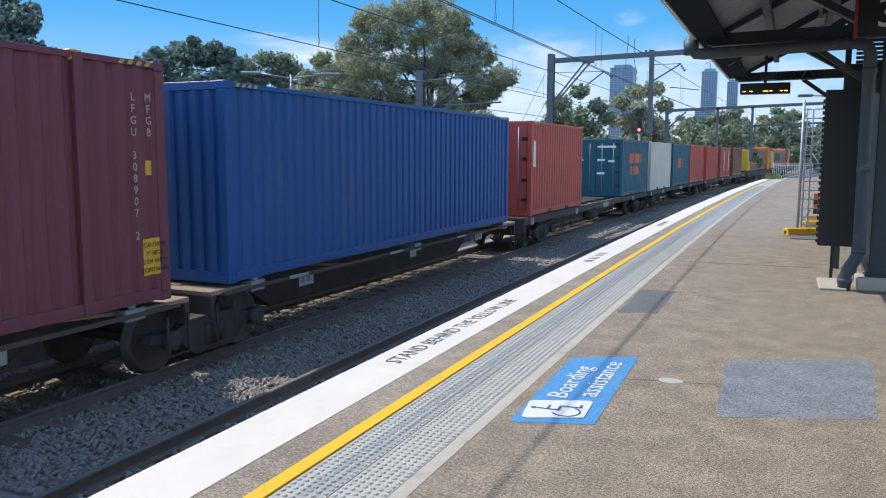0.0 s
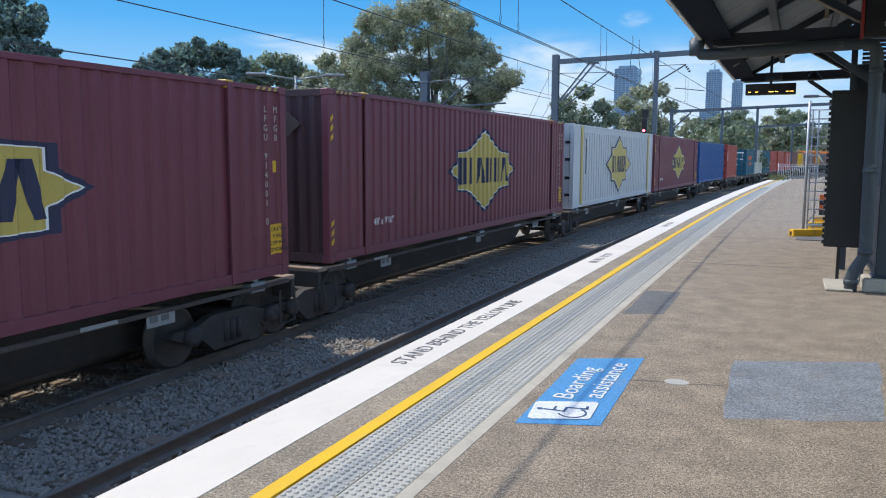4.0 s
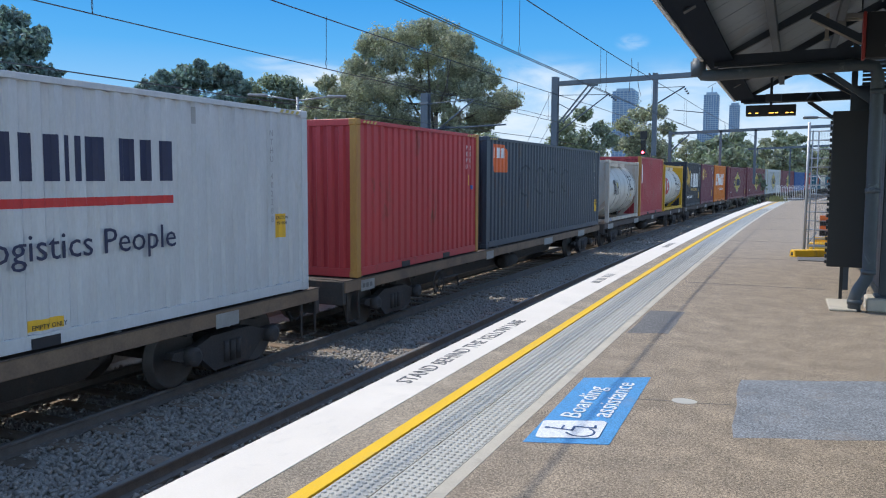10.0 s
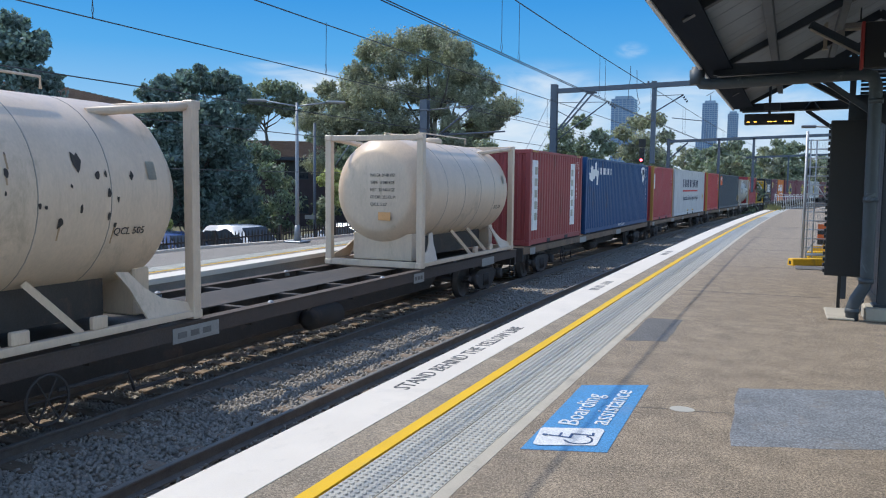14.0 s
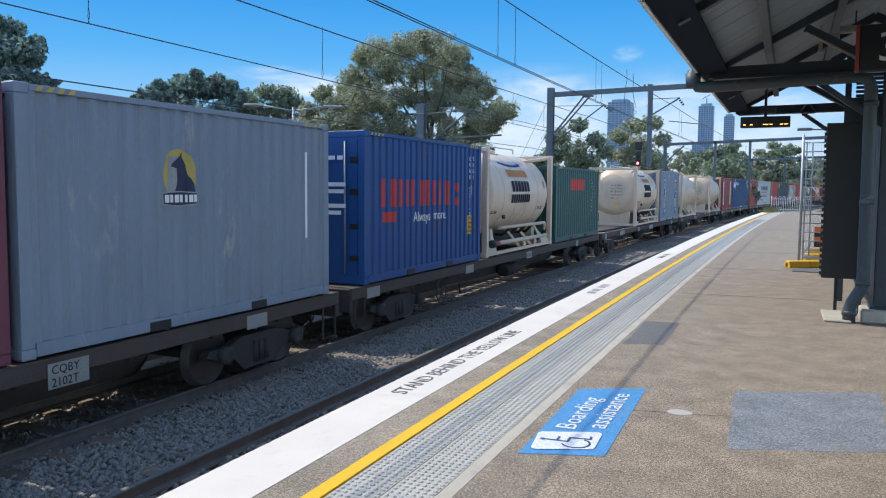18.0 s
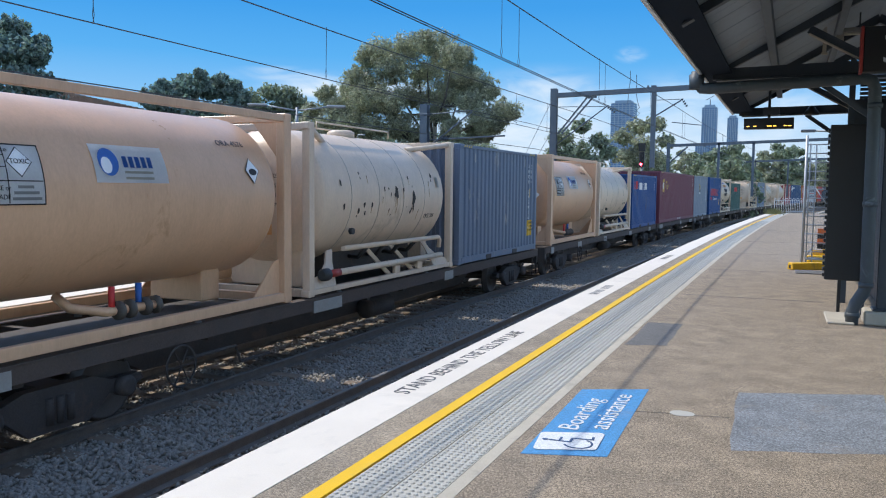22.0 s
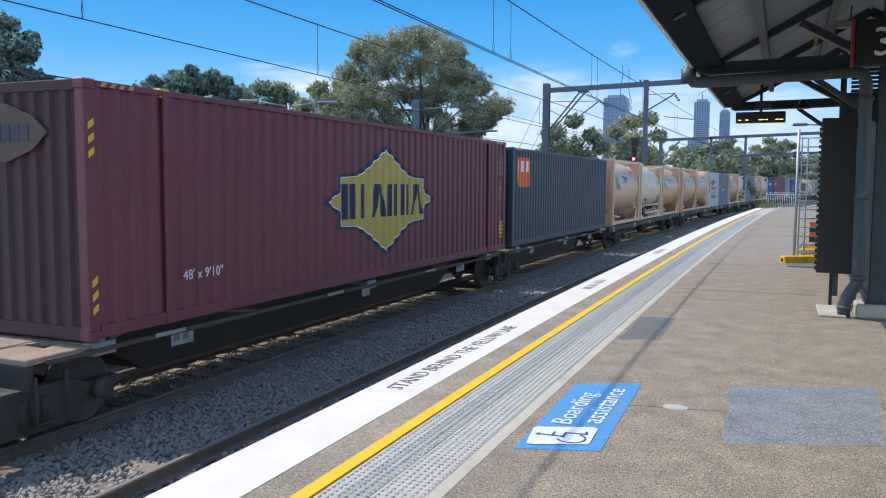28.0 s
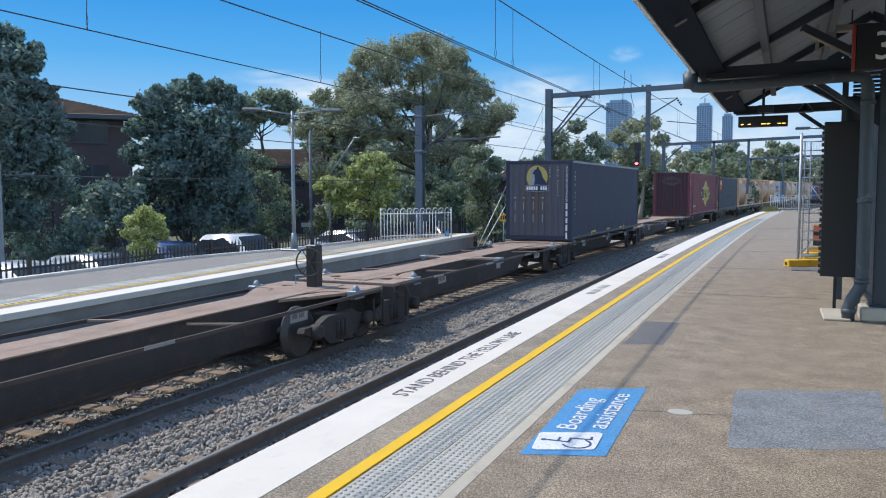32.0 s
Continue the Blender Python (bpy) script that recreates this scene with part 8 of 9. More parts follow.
def spine_wagon(u0, u1, seed, stand=False, both=False):
    """A skeletal platform: one broad spine, flared arms at the ends and the middle, thin side rails."""
    rng = random.Random(seed)
    L = u1 - u0
    half = L / 2
    ob = thing("skeletal_wagon", "rusty skeletal container wagon with a broad centre spine", "wagon", "wagons of the freight train")
    part("spine", shared(("spine", round(L, 2)), lambda: fishbelly(half - .3, -.066, -.76, -.36, 1.6, .36)), M["underframe"], ob)
    part("spine_cap", shared(("spine_cap", round(L, 2)), lambda: cube(-.4, .4, -half + .3, half - .3, -.064, -.04, .004)), M["deckrust"], ob, "worn rusty top plate of the spine")

    def arm(s):
        pts = [(s * .401, -.62), (s * .5, -.3), (s * .66, -.16), (s * 1.16, -.13), (s * 1.16, .13), (s * .66, .16), (s * .5, .3), (s * .401, .62)]
        return flat(bmesh.new(), pts if s > 0 else pts[::-1], -.1, -.05)
    for y in (-half + 1.1, 0, half - 1.1) if L > 10 else (-half + 1.1, half - 1.1):
        for s in (-1, 1):
            part("outrigger", shared(("outrigger", s), lambda: arm(s)), M["deckrust"], ob, "flared outrigger arm", pose(0, y, 0))
            part("pedestal", shared(("pedestal",), lambda: cube(-.09, .09, -.17, .17, -.19, -.03, .012)), M["steel"], ob, "", pose(s * 1.12, y, 0))
            if y:
                part("twistlock", shared(("twistlock",), lambda: cube(-.05, .05, -.05, .05, 0, .1)), M["steel"], ob, "", pose(s * 1.12, y, -.03))
    for s in (-1, 1):
        part("side_rail", shared(("spine_rail", round(L, 2)), lambda: cube(-.02, .02, -half + .3, half - .3, -.15, -.09, .006)), M["sillrust"], ob, "", pose(s * 1.2, 0, 0))
        for y in (-half * .5, half * .5):
            part("stay", shared(("stay_bar",), lambda: bar((.4, 0, -.12), (1.2, .35, -.12), .025, 5)), M["deckrust"], ob, "", pose(0, y, 0, 0, 0, 0 if s > 0 else 180))
    for e in (-1, 1):
        part("end_plate", shared(("end_plate",), lambda: cube(-1.16, 1.16, -.28, .28, -.13, -.058, .01)), M["deckrust"], ob, "flat rusty end plate", pose(0, e * (half - .35), 0))
        part("end_beam", shared(("end_beam",), lambda: cube(-1.16, 1.16, -.05, .05, -.42, -.13, .01)), M["underframe"], ob, "", pose(0, e * (half - .12), 0))
        for s in (-1, 1):
            pts = [(s * 1.16, e * -.4), (s * .78, e * -.4), (s * .401, e * -1.75), (s * .401, e * -2.35), (s * .56, e * -2.0), (s * 1.16, e * -.75)]
            part("corner_arm", shared(("corner_arm", s, e), lambda: flat(bmesh.new(), pts if s * e < 0 else pts[::-1], -.11, -.062)), M["deckrust"], ob, "rusty diagonal arm of the end deck", pose(0, e * (half - .22), 0))
    bogie(ob, -half + (.2 if not both else 1.6))
    if both:
        bogie(ob, half - 1.6)
    for y, wd in ((-half + 2.2, .42), (-.4, .3), (half - 3.4, .5)):
        sill_plate(ob, y, wd, .2, 1.2, -.3, 2 if wd > .4 else 0)
    for k in range(3):
        y = -half + 1.9 + k * (L - 3) / 3
        part("reflector_strip", shared(("reflector_strip",), lambda: cube(1.225, 1.23, 0, .55, -.13, -.08)), M["placard"], ob, "pale reflector strip", pose(0, y, 0))
    if stand:
        part("brake_stand", cube(-.1, .13, half - .9, half - .65, -.05, .78, .02), M["black"], ob, "upright dark hand brake stand")
        brake_wheel(ob, .015, half - .96, .45, 8)
        part("hand_rail", tube(bmesh.new(), [(-.6, half - .5, -.05), (-.6, half - .5, .12), (-.2, half - .5, .14), (-.2, half - .5, -.05)], .018, 5), M["steel"], ob)
    wagon_ends(ob, half)
    return ride(ob, (u0 + u1) / 2, FLOOR)


def locomotive(u0, label):
    ob = thing("locomotive", label, "locomotive", "locomotives")
    part("underframe", cube(-1.35, 1.35, -10, 10, -.4, .15, .04), M["underframe"], ob)
    part("hood", cube(-1.2, 1.2, -9.3, 6.2, .15, 2.55, .12), PAINT["brown"], ob)
    c = bmesh.new()
    box(c, -1.42, 1.42, 6.2, 8.6, .15, 2.9, .12)
    part("cab", c, PAINT["orange"], ob, "orange cab")
    part("nose", cube(-1.1, 1.1, 8.6, 10, .15, 1.6, .15), PAINT["orange"], ob)
    part("rear_band", cube(-1.22, 1.22, -9.32, -7.6, .2, 2.5, .1), PAINT["yellow"], ob, "yellow tail band")
    for s in (-1, 1):
        part("cab_window", cube(s * 1.42 - .01, s * 1.42 + .01, 6.7, 7.6, 1.6, 2.4), M["glass"], ob)
        part("handrail", bar((s * 1.4, -9.5, 1.0), (s * 1.4, 6, 1.0), .02, 6), M["amberyellow"], ob)
        part("grille", cube(s * 1.2 - .012, s * 1.2 + .012, -6, -1, 1.2, 2.2), M["grille"], ob)
    part("exhaust", cube(-.3, .3, -2.2, -1.2, 2.55, 2.75, .03), M["black"], ob)
    part("fuel_tank", cube(-1.2, 1.2, -2.5, 2.5, -.75, -.4, .08), M["underframe"], ob)
    for y in (-7.2, -5.4, 5.4, 7.2):
        bogie(ob, y)
    return ride(ob, u0 + 10, FLOOR)


# ---- the train, from its head to its tail ----
locomotive(112.5, "orange and brown diesel locomotive at the head of the train")
locomotive(91.0, "orange and brown diesel locomotive coupled second")
flat_wagon(64.2, 90.2, 1)
container("container", "brown twenty-foot container behind the locomotives", 80.2, 6.058, PAINT["brown"], 2.591, door_rear=True)
c = container("container", "orange-red twenty-foot container with two white stripes", 72.2, 6.058, PAINT["orangered"], 2.591)
for y in (2.2, 4.9):
    plate(c, "stripe", rect(y, y + .25, .6, 2.3), "white")
container("container", "plain orange-red twenty-foot steel container", 64.52, 6.058, PAINT["orangered"], 2.591)
flat_wagon(43.3, 63.4, 2)
container("container", "plain orange-red twenty-foot steel container", 56.94, 6.058, PAINT["orangered"], 2.591)
c = container("container", "teal twenty-foot container with orange blocks", 50.39, 6.058, PAINT["teal"], 2.591)
bars(c, 2.0, 1.1, (.5, .5, .5, .4), .6, .1, "orange")
container("container", "cream twenty-foot steel container with ribs", 43.49, 6.058, PAINT["cream"], 2.591)
flat_wagon(23.1, 43.0, 3)
c = container("container", "teal twenty-foot container with doors trailing and orange blocks", 36.64, 6.058, PAINT["teal"], 2.591, door_rear=True)
bars(c, 1.6, 1.5, (.6, .6, .5, .6), .45, .12, "orange")
bars(c, 2.0, .95, (.6, .5, .6), .4, .12, "orange")
for x, z, wd in ((1.3, 2.2, .5), (1.75, 2.2, .4), (.35, 1.6, .3), (1.3, 1.6, .35), (1.3, 1.0, .35), (.35, 1.0, .25), (1.8, 1.55, .3)):
    plate(c, "stencil", rect(x, x + wd, z, z + .1), "white", True, proud=.07)
c = container("container", "faded red twenty-foot container with an orange corner post", 23.56, 6.058, PAINT["orangered"], 2.896, door_rear=True, posts=PAINT["orangered"])
plate(c, "stripe", rect(.35, .47, 1.5, 2.3), "white")
spine_wagon(8.9, 22.4, 4)
c = container("container", "blue forty-foot high steel container", 9.31, 12.192, PAINT["blue"])
spine_wagon(-6.9, 8.6, 5)


def star_container(u, code, dims, white=False, length=14.63, high=2.997):
    if white:
        c = container("container", "white insulated forty-eight-foot container with yellow bands", u, length, PAINT["white"], high, 2.5, smooth=True, door_rear=True)
        for y in (.95, 13.35):
            plate(c, "band", rect(y, y + .26, .1, 2.95), "yellow", label="yellow upright band")
        for i in range(33):
            y = 1.35 + i * .37
            plate(c, "seam", rect(y, y + .015, .25, 2.72), "grey")
        star(c, 7.08, 1.53, 2.36, 1.2, False)
        bars(c, 1.62, 1.2, (.1,), 1.3, .1, "ink")
        frame_ = part("cooling_frame", tube(bmesh.new(), [(-1.1, 7.45, .1), (1.1, 7.45, .1), (1.1, 7.45, 2.9), (-1.1, 7.45, 2.9), (-1.1, 7.45, .1)], .05, 6), PAINT["white"], c, "white open frame on the leading end")
        for z in (.8, 1.4, 2.2):
            part("frame_bar", bar((-1.1, 7.45, z), (1.1, 7.45, z), .035, 6), PAINT["white"], c)
        for y, z, wd in ((.45, 2.3, .55), (1.15, 2.3, .65), (1.1, 2.05, .3), (.35, 1.55, .4), (.35, 1.42, .3), (.35, 1.28, .35), (.35, 1.14, .3)):
            plate(c, "stencil", rect(y, y + wd, z, z + .09), "ink", True, proud=.07)
        plate(c, "name_block", rect(.2, 1.0, .82, .96), "ink", True, proud=.07)
        plate(c, "name_block", rect(1.15, 1.6, .78, .95), "red", True, proud=.07)
        plate(c, "caution_label", rect(1.3, 1.75, .25, .6), "caution", True, proud=.07)
        return c
    c = container("container", "dark red long high container with a yellow star badge", u, length, PAINT["wine"], high, 2.5, pitch=.3)
    mid = length / 2 + .1 if length > 13 else 6.1
    star(c, mid - (0 if length > 13 else .1), 1.5, 2.36 if length > 13 else 2.45, 1.1, True)
    write(c, dims, 1.55, .55, .19, "white")
    write(c, code, length - .55, 2.5, .14, "ghost", True)
    write(c, "MFGB", length - .3, 2.5, .14, "ghost", True)
    for z in (.3, 2.1):
        for k in range(3):
            plate(c, "hazard_stripe", [(.05, z + k * .16), (.13, z + .06 + k * .16), (.13, z + .14 + k * .16), (.05, z + .08 + k * .16)], "caution", x=1.256)
    plate(c, "size_label", rect(length - .36, length - .22, 1.6, 1.78), "caution")
    caution(c, length - .45, .35, ("CAUTION", "9' HIGH", "2.5M WIDE", "CONTAINER"))
    for e in (1.3, length - 1.35):
        coated("lifting_post", ("lifting_post", high), lambda: cube(-.02, .02, -.06, .06, .02, high - .02, .006), PAINT["wine"], c, "", pose(1.245, -length / 2 + e, 0))
        coated("lifting_casting", ("corner_casting",), lambda: None, PAINT["yellow"], c, "yellowish lifting casting", pose(1.165, -length / 2 + e, high - .11))
    # end walls, sills and headers get a darker, browner red than the sides
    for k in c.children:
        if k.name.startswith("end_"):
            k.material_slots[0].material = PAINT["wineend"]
    # the badge on the trailing end
    plate(c, "end_badge", [(.55, 2.4), (.8, 2.2), (1.25, 2.05), (1.7, 2.2), (1.95, 2.4), (1.7, 2.6), (1.25, 2.75), (.8, 2.6)], "dim", True, proud=.004)
    bars_end = [(.8 + i * .15) for i in range(6)]
    for b0 in bars_end:
        plate(c, "name_block", rect(b0, b0 + .1, 2.3, 2.5), "navy", True, proud=.01)
    return c


star_container(-6.54, "LFGU 308907 2", "48' x 9'10\"")
spine_wagon(-22.2, -6.95, 6)
star_container(-21.9, "", "", True)
spine_wagon(-38.1, -22.9, 7)
star_container(-37.8, "LFGU 308904 6", "48' x 9'10\"")
spine_wagon(-51.7, -38.7, 8, both=True)
star_container(-51.25, "LFGU 914001 0", "46' x 9'10\"", length=12.192, high=2.896)
flat_wagon(-72.5, -52.6, 9)
c = container("container", "orange twenty-foot removals container with a white name panel", -59.06, 6.058, PAINT["orange"])
bars(c, .75, 1.3, (.62, .55, .55, .45, .75, .75), .92, .09, "white", .22)
write(c, "The Careful Movers", 2.3, .9, .31, "white", stretch=.95)
c = container("container", "maroon twenty-foot container with a gold disc badge", -65.6, 6.058, PAINT["maroon"])
disc_badge(c, 1.05, 2.15, .42)
write(c, "SPECIALIZED\nLEASING", 1.6, 2.1, .17, "gold")
plate(c, "name_block", rect(1.6, 2.1, 2.3, 2.42), "gold")
ids(c, "SLZU 720460", "2EG1", 5.2, 2.6)
caution(c, 5.1, .5, ("CAUTION", "9'6 HIGH", "8'6 WIDE", "CONTAINER"))
plate(c, "badge_ring", disc(4.95, 2.6, .15, .15), "ghost")
c = container("container", "black twenty-foot removals container with a gold winged beast and white name", -72.07, 6.058, PAINT["black"], door_rear=True)
plate(c, "winged_beast", [(.62, 1.0), (.7, 1.0), (.62, 1.35), (.8, 1.5), (1.2, 1.45), (1.35, 1.02), (1.48, 1.02), (1.5, 1.5), (1.55, 1.8), (1.72, 2.25), (1.85, 2.2), (1.75, 2.4), (1.55, 2.35), (1.3, 2.0), (1.15, 2.25), (.85, 2.45), (.5, 2.62), (.35, 2.55), (.5, 2.2), (.75, 1.85), (.45, 1.75), (.25, 1.55), (.5, 1.6)][::-1], "gold", label="gold winged beast emblem")
bars(c, 1.95, 1.25, (.62, .58, .68, .72), .92, .12, "white")
write(c, "REMOVALS & STORAGE", 1.9, 1.0, .25, "gold", stretch=.92)
write(c, "Storage Container", .3, .55, .33, "white", stretch=.9)
ids(c, "KENU 919439 7", "25G1", 5.32, 2.5)
caution(c, 5.2, .45, ("CAUTION", "9'6", "HIGH", "CONTAINER"))
flat_wagon(-93.1, -73.1, 10)
c = tank("tank_container", "white tank container in a yellow frame with a red round emblem", -79.55, "euro", PAINT["tankcool"], PAINT["yellow"])
shell_disc(c, "emblem", 1.05, 1.4, .5, .5, "red", proud=.022)
shell_disc(c, "emblem_ring", 1.05, 1.44, .27, .27, "white", proud=.034)
shell_disc(c, "emblem_ring", 1.05, 1.44, .17, .17, "red", proud=.046)
shell_words(c, "EURU 122031 3", 3.6, 1.82, .13, "ink")
shell_words(c, "22K2  T13", 3.6, 1.68, .13, "ink")
shell_words(c, "UN PORTABLE TANK\nTC IMPACT APPROVED", 3.6, 1.52, .07, "ink")
hazard(c, 4.3, 1.0, [("2015", .125, .1, .4), ("2P", .12, .15, .27), ("FIRE BRIGADE", .06, .03, .06)], "")
c = container("container", "red twenty-foot container with ochre yellow corner posts", -86.12, 6.058, PAINT["reddish"], posts=PAINT["ochre"])
plate(c, "stripe", rect(.42, .55, 1.6, 2.5), "white")
write(c, "KDOU 220415", 5.3, 2.5, .13, "ghost", True)
c = tank("tank_container", "white hydrogen peroxide tank container in a rust-stained white frame", -92.67, "euro", PAINT["tankgrey"], PAINT["stained"])
shell_words(c, "EURU 111911 8", 4.1, 1.86, .13, "ink")
shell_words(c, "22T6  T13", 4.2, 1.72, .13, "ink")
shell_words(c, "RID/ADR\nAAR 600\nUN PORTABLE TANK\nTC IMPACT APPROVED", 4.2, 1.5, .075, "ink")
shell_words(c, "HYDROGEN PEROXIDE", 4.0, .78, .12, "ghost")
hazard(c, 1.15, 1.12, [("HYDROGEN PEROXIDE", .045, .03, .54), ("2015", .125, .1, .4), ("2P", .12, .15, .27), ("000 POLICE or", .07, .03, .15), ("FIRE BRIGADE", .07, .03, .06)], "", "soiled")
shell_disc(c, "triangle", 4.6, 1.1, 0, 0, "yellow", shape=[(-.13, -.11), (.13, -.11), (0, .12)])
half = DIM[c.name][0]
end_hazard(c, -.82, 1.0, -half + .115, DECAL["soiled"])
part("lettering", words("HYDROGEN PEROXIDE", .105), DECAL["grey"], c, "faded dark lettering", pose(-.62, -half + .118, .7) @ REAR)
for k, (y0, y1) in enumerate(((.33, .56), (.33, .7))):
    part("maker_mark", cube(1.212, 1.216, -half + y0, -half + y1, .115 - k * .055, .15 - k * .06), DECAL["blue"], c, "small blue maker's mark on the bottom rail")
part("lettering", words("EURU 111911 8", .13), DECAL["ink"], c, "", pose(-.45, -half + .2, 2.12) @ REAR)
flat_wagon(-113.5, -93.9, 11, "silltan")
c = container("container", "slate blue forty-foot container with an orange panel and faint graffiti", -106.45, 12.192, PAINT["slate"])
plate(c, "panel", rounded(.5, 1.6, 1.98, 2.72, .18), "orange", label="orange panel with white blocks")
bars(c, .58, 2.36, (.26, .22, .22), .27, .07, "white", proud=.006)
for y, r_ in ((3.2, .55), (4.6, .5), (5.9, .5), (7.4, .45)):
    for k in range(9):
        a0, a1 = .6 + k * .5, 1.1 + k * .5
        plate(c, "graffiti", [(y + q * r_ * math.cos(a), 1.75 + q * .8 * r_ * math.sin(a)) for q, a in ((.93, a0), (1.07, a0), (1.07, a1), (.93, a1))], "faint", label="faint dark graffiti loop")
caution(c, 11.5, .55, ("CAUTION", "HIGH", "", ""))
write(c, "SCFU 410772", 11.35, 2.45, .13, "ghost", True)
c = container("container", "bright red twenty-foot container with ochre corner posts", -113.11, 6.058, PAINT["brightred"], posts=PAINT["ochre"])
ids(c, "PKPU", "25G1", 5.25, 2.5)
plate(c, "sticker", rect(5.6, 5.7, 1.55, 1.65), "blue")
flat_wagon(-134.0, -114.3, 12, "silltan")
c = container("container", "white forty-foot container with a dark name and a red line", -126.87, 12.192, PAINT["white"])
bars(c, 3.0, 1.78, (.72, .72, .7, .62, .66, .5, .2, .7, .55), .5, .09, "navy")
plate(c, "line", rect(2.96, 9.1, 1.5, 1.6), "red", label="long red line")
write(c, "Australia's Global Logistics People", 3.0, .95, .42, "navy", length=6.1)
write(c, "NTHU 402288", 11.2, 2.45, .13, "grey", True)
caution(c, 11.3, .9, ("CAUTION", "9'6 HIGH", "", ""), .8)
for y in (4.9, 6.9):
    plate(c, "lift_label", rect(y, y + .45, .2, .32), "caution")
    write(c, "EMPTY ONLY", y + .02, .22, .075, "ink", x=1.226)
    coated("fork_pocket", ("fork_pocket",), lambda: None, M["ink"], c, "dark fork pocket", pose(1.215, -6.096 + y + .2, 0))
lashings(c, (.7, 3.6, 6.5, 9.5), 2.75)
c = container("container", "red twenty-foot container with ochre yellow corner posts", -133.63, 6.058, PAINT["reddish"], posts=PAINT["ochre"])
plate(c, "stripe", rect(.4, .52, 1.7, 2.5), "white")
ids(c, "PKPU 210164", "25G1", 5.25, 2.5, "ghost")
flat_wagon(-154.4, -134.7, 13, "silltan")
c = container("container", "navy blue forty-foot container with a white horse emblem", -147.27, 12.192, PAINT["navy"])
plate(c, "horse_emblem", [(.45, 2.28), (.75, 2.0), (1.1, 2.0), (1.5, 2.2), (1.75, 2.15), (1.7, 1.85), (1.82, 1.85), (1.9, 2.2), (2.05, 2.1), (2.0, 2.35), (1.75, 2.45), (1.72, 2.7), (1.6, 2.78), (1.4, 2.65), (1.5, 2.5), (1.2, 2.45), (.95, 2.6), (.7, 2.5), (.75, 2.3), (.6, 2.35)], "white", label="white horse emblem")
bars(c, 1.98, 2.28, (.26, .26, .28, .28, .28, .26), .26, .1, "white")
plate(c, "diamond_emblem", [(10.5, 2.65), (10.7, 2.75), (11.3, 2.75), (11.4, 2.5), (11.05, 1.85)][::-1], "white", label="white diamond emblem")
plate(c, "diamond_inner", [(10.75, 2.62), (11.2, 2.66), (11.22, 2.45), (11.04, 2.15)][::-1], "navy", proud=.006)
write(c, "CECU 321574 3", 11.6, 2.6, .12, "white", True)
write(c, "EMPTY LIFT ONLY", 5.6, .08, .15, "white")
caution(c, .12, .6, ("CAUTION", "9'6 HIGH", "", ""), .01)
c = container("container", "brown-red twenty-foot container with two white upright panels", -154.01, 6.058, PAINT["rust"])
for y in (.35, 4.55):
    plate(c, "name_panel", rect(y, y + .58, .45, 2.58), "white", label="white upright panel with faded blocks")
    for i in range(5):
        plate(c, "name_block", rect(y + .14, y + .42, .75 + i * .35, .98 + i * .35), "ghost", proud=.007)
ids(c, "GR   1460", "25G1", 5.3, 2.55)
flat_wagon(-174.9, -155.0, 14)
ribbed_tank(-161.48, "QCL 527", False)
ribbed_tank(-174.51, "QCL 505", False, worn=True)
flat_wagon(-195.6, -175.5, 15)
c = container("container", "pale grey-blue twenty-foot container with tall blue hire panels", -181.98, 6.058, PAINT["silver"])
for y in (1.0, 4.6):
    plate(c, "hire_panel", rect(y, y + .5, 1.3, 2.5), "blue", label="tall blue hire panel")
    plate(c, "hire_panel", rect(y, y + .5, .75, 1.3), "ghost")
    plate(c, "hire_panel", rect(y, y + .5, .35, .75), "blue")
    plate(c, "emblem", disc(y + .25, 2.02, .17, .2), "ghost", proud=.006)
    write(c, "HIRE\n&\nSALES", y + .25, 1.66, .15, "white", align='CENTER', x=1.226)
    bars(c, y + .06, 2.3, (.09, .09, .09, .09), .12, .02, "white", proud=.006)
    bars(c, y + .06, 1.05, (.1, .1, .1), .12, .04, "ink", proud=.006)
    write(c, "AUSTRALIA\nWIDE", y + .25, .58, .09, "white", align='CENTER', x=1.226)
ids(c, "RWPU 202502 0", "25G1", 5.28, 2.5, "ink")
ribbed_tank(-188.68, "QCL 517", True, True)
flat_wagon(-215.9, -196.0, 16)
c = container("container", "dark green twenty-foot container with a faded red block", -202.48, 6.058, PAINT["green"], 2.591)
plate(c, "panel", rect(2.0, 3.9, 1.78, 2.18), "red", label="faded red block")
write(c, "CLHU 310181", 4.9, 2.25, .13, "ghost", True)
write(c, "22G1", 5.1, 1.85, .13, "ghost", True)
ribbed_tank(-208.95, "QCL 528", True, True)
c = container("container", "bright blue twenty-foot container with large red blocks", -215.46, 6.058, PAINT["royal"], door_rear=True)
bars(c, .7, 1.45, (.7, .45, .6, .6, .62), .55, .1, "red")
plate(c, "name_block", rect(.75, 1.4, 1.15, 1.35), "red")
for z in (1.52, 1.85):
    plate(c, "name_dot", disc(4.55, z, .1, .11), "red")
write(c, "Always", 2.1, 1.12, .3, "white")
write(c, "more.", 3.12, 1.14, .3, "white")
ids(c, "GRRU 231209 3", "2EG1", 5.28, 2.5)
for y, z, wd in ((1.3, 2.35, .55), (1.3, 2.18, .4), (1.9, 2.35, .12), (1.3, 1.85, .3), (1.68, 1.85, .4), (1.3, 1.72, .3), (1.68, 1.72, .36), (1.3, 1.45, .3), (1.68, 1.45, .4), (1.3, 1.32, .3), (1.68, 1.32, .3)):
    plate(c, "stencil", rect(y, y + wd, z, z + .075), "white", True, proud=.07)
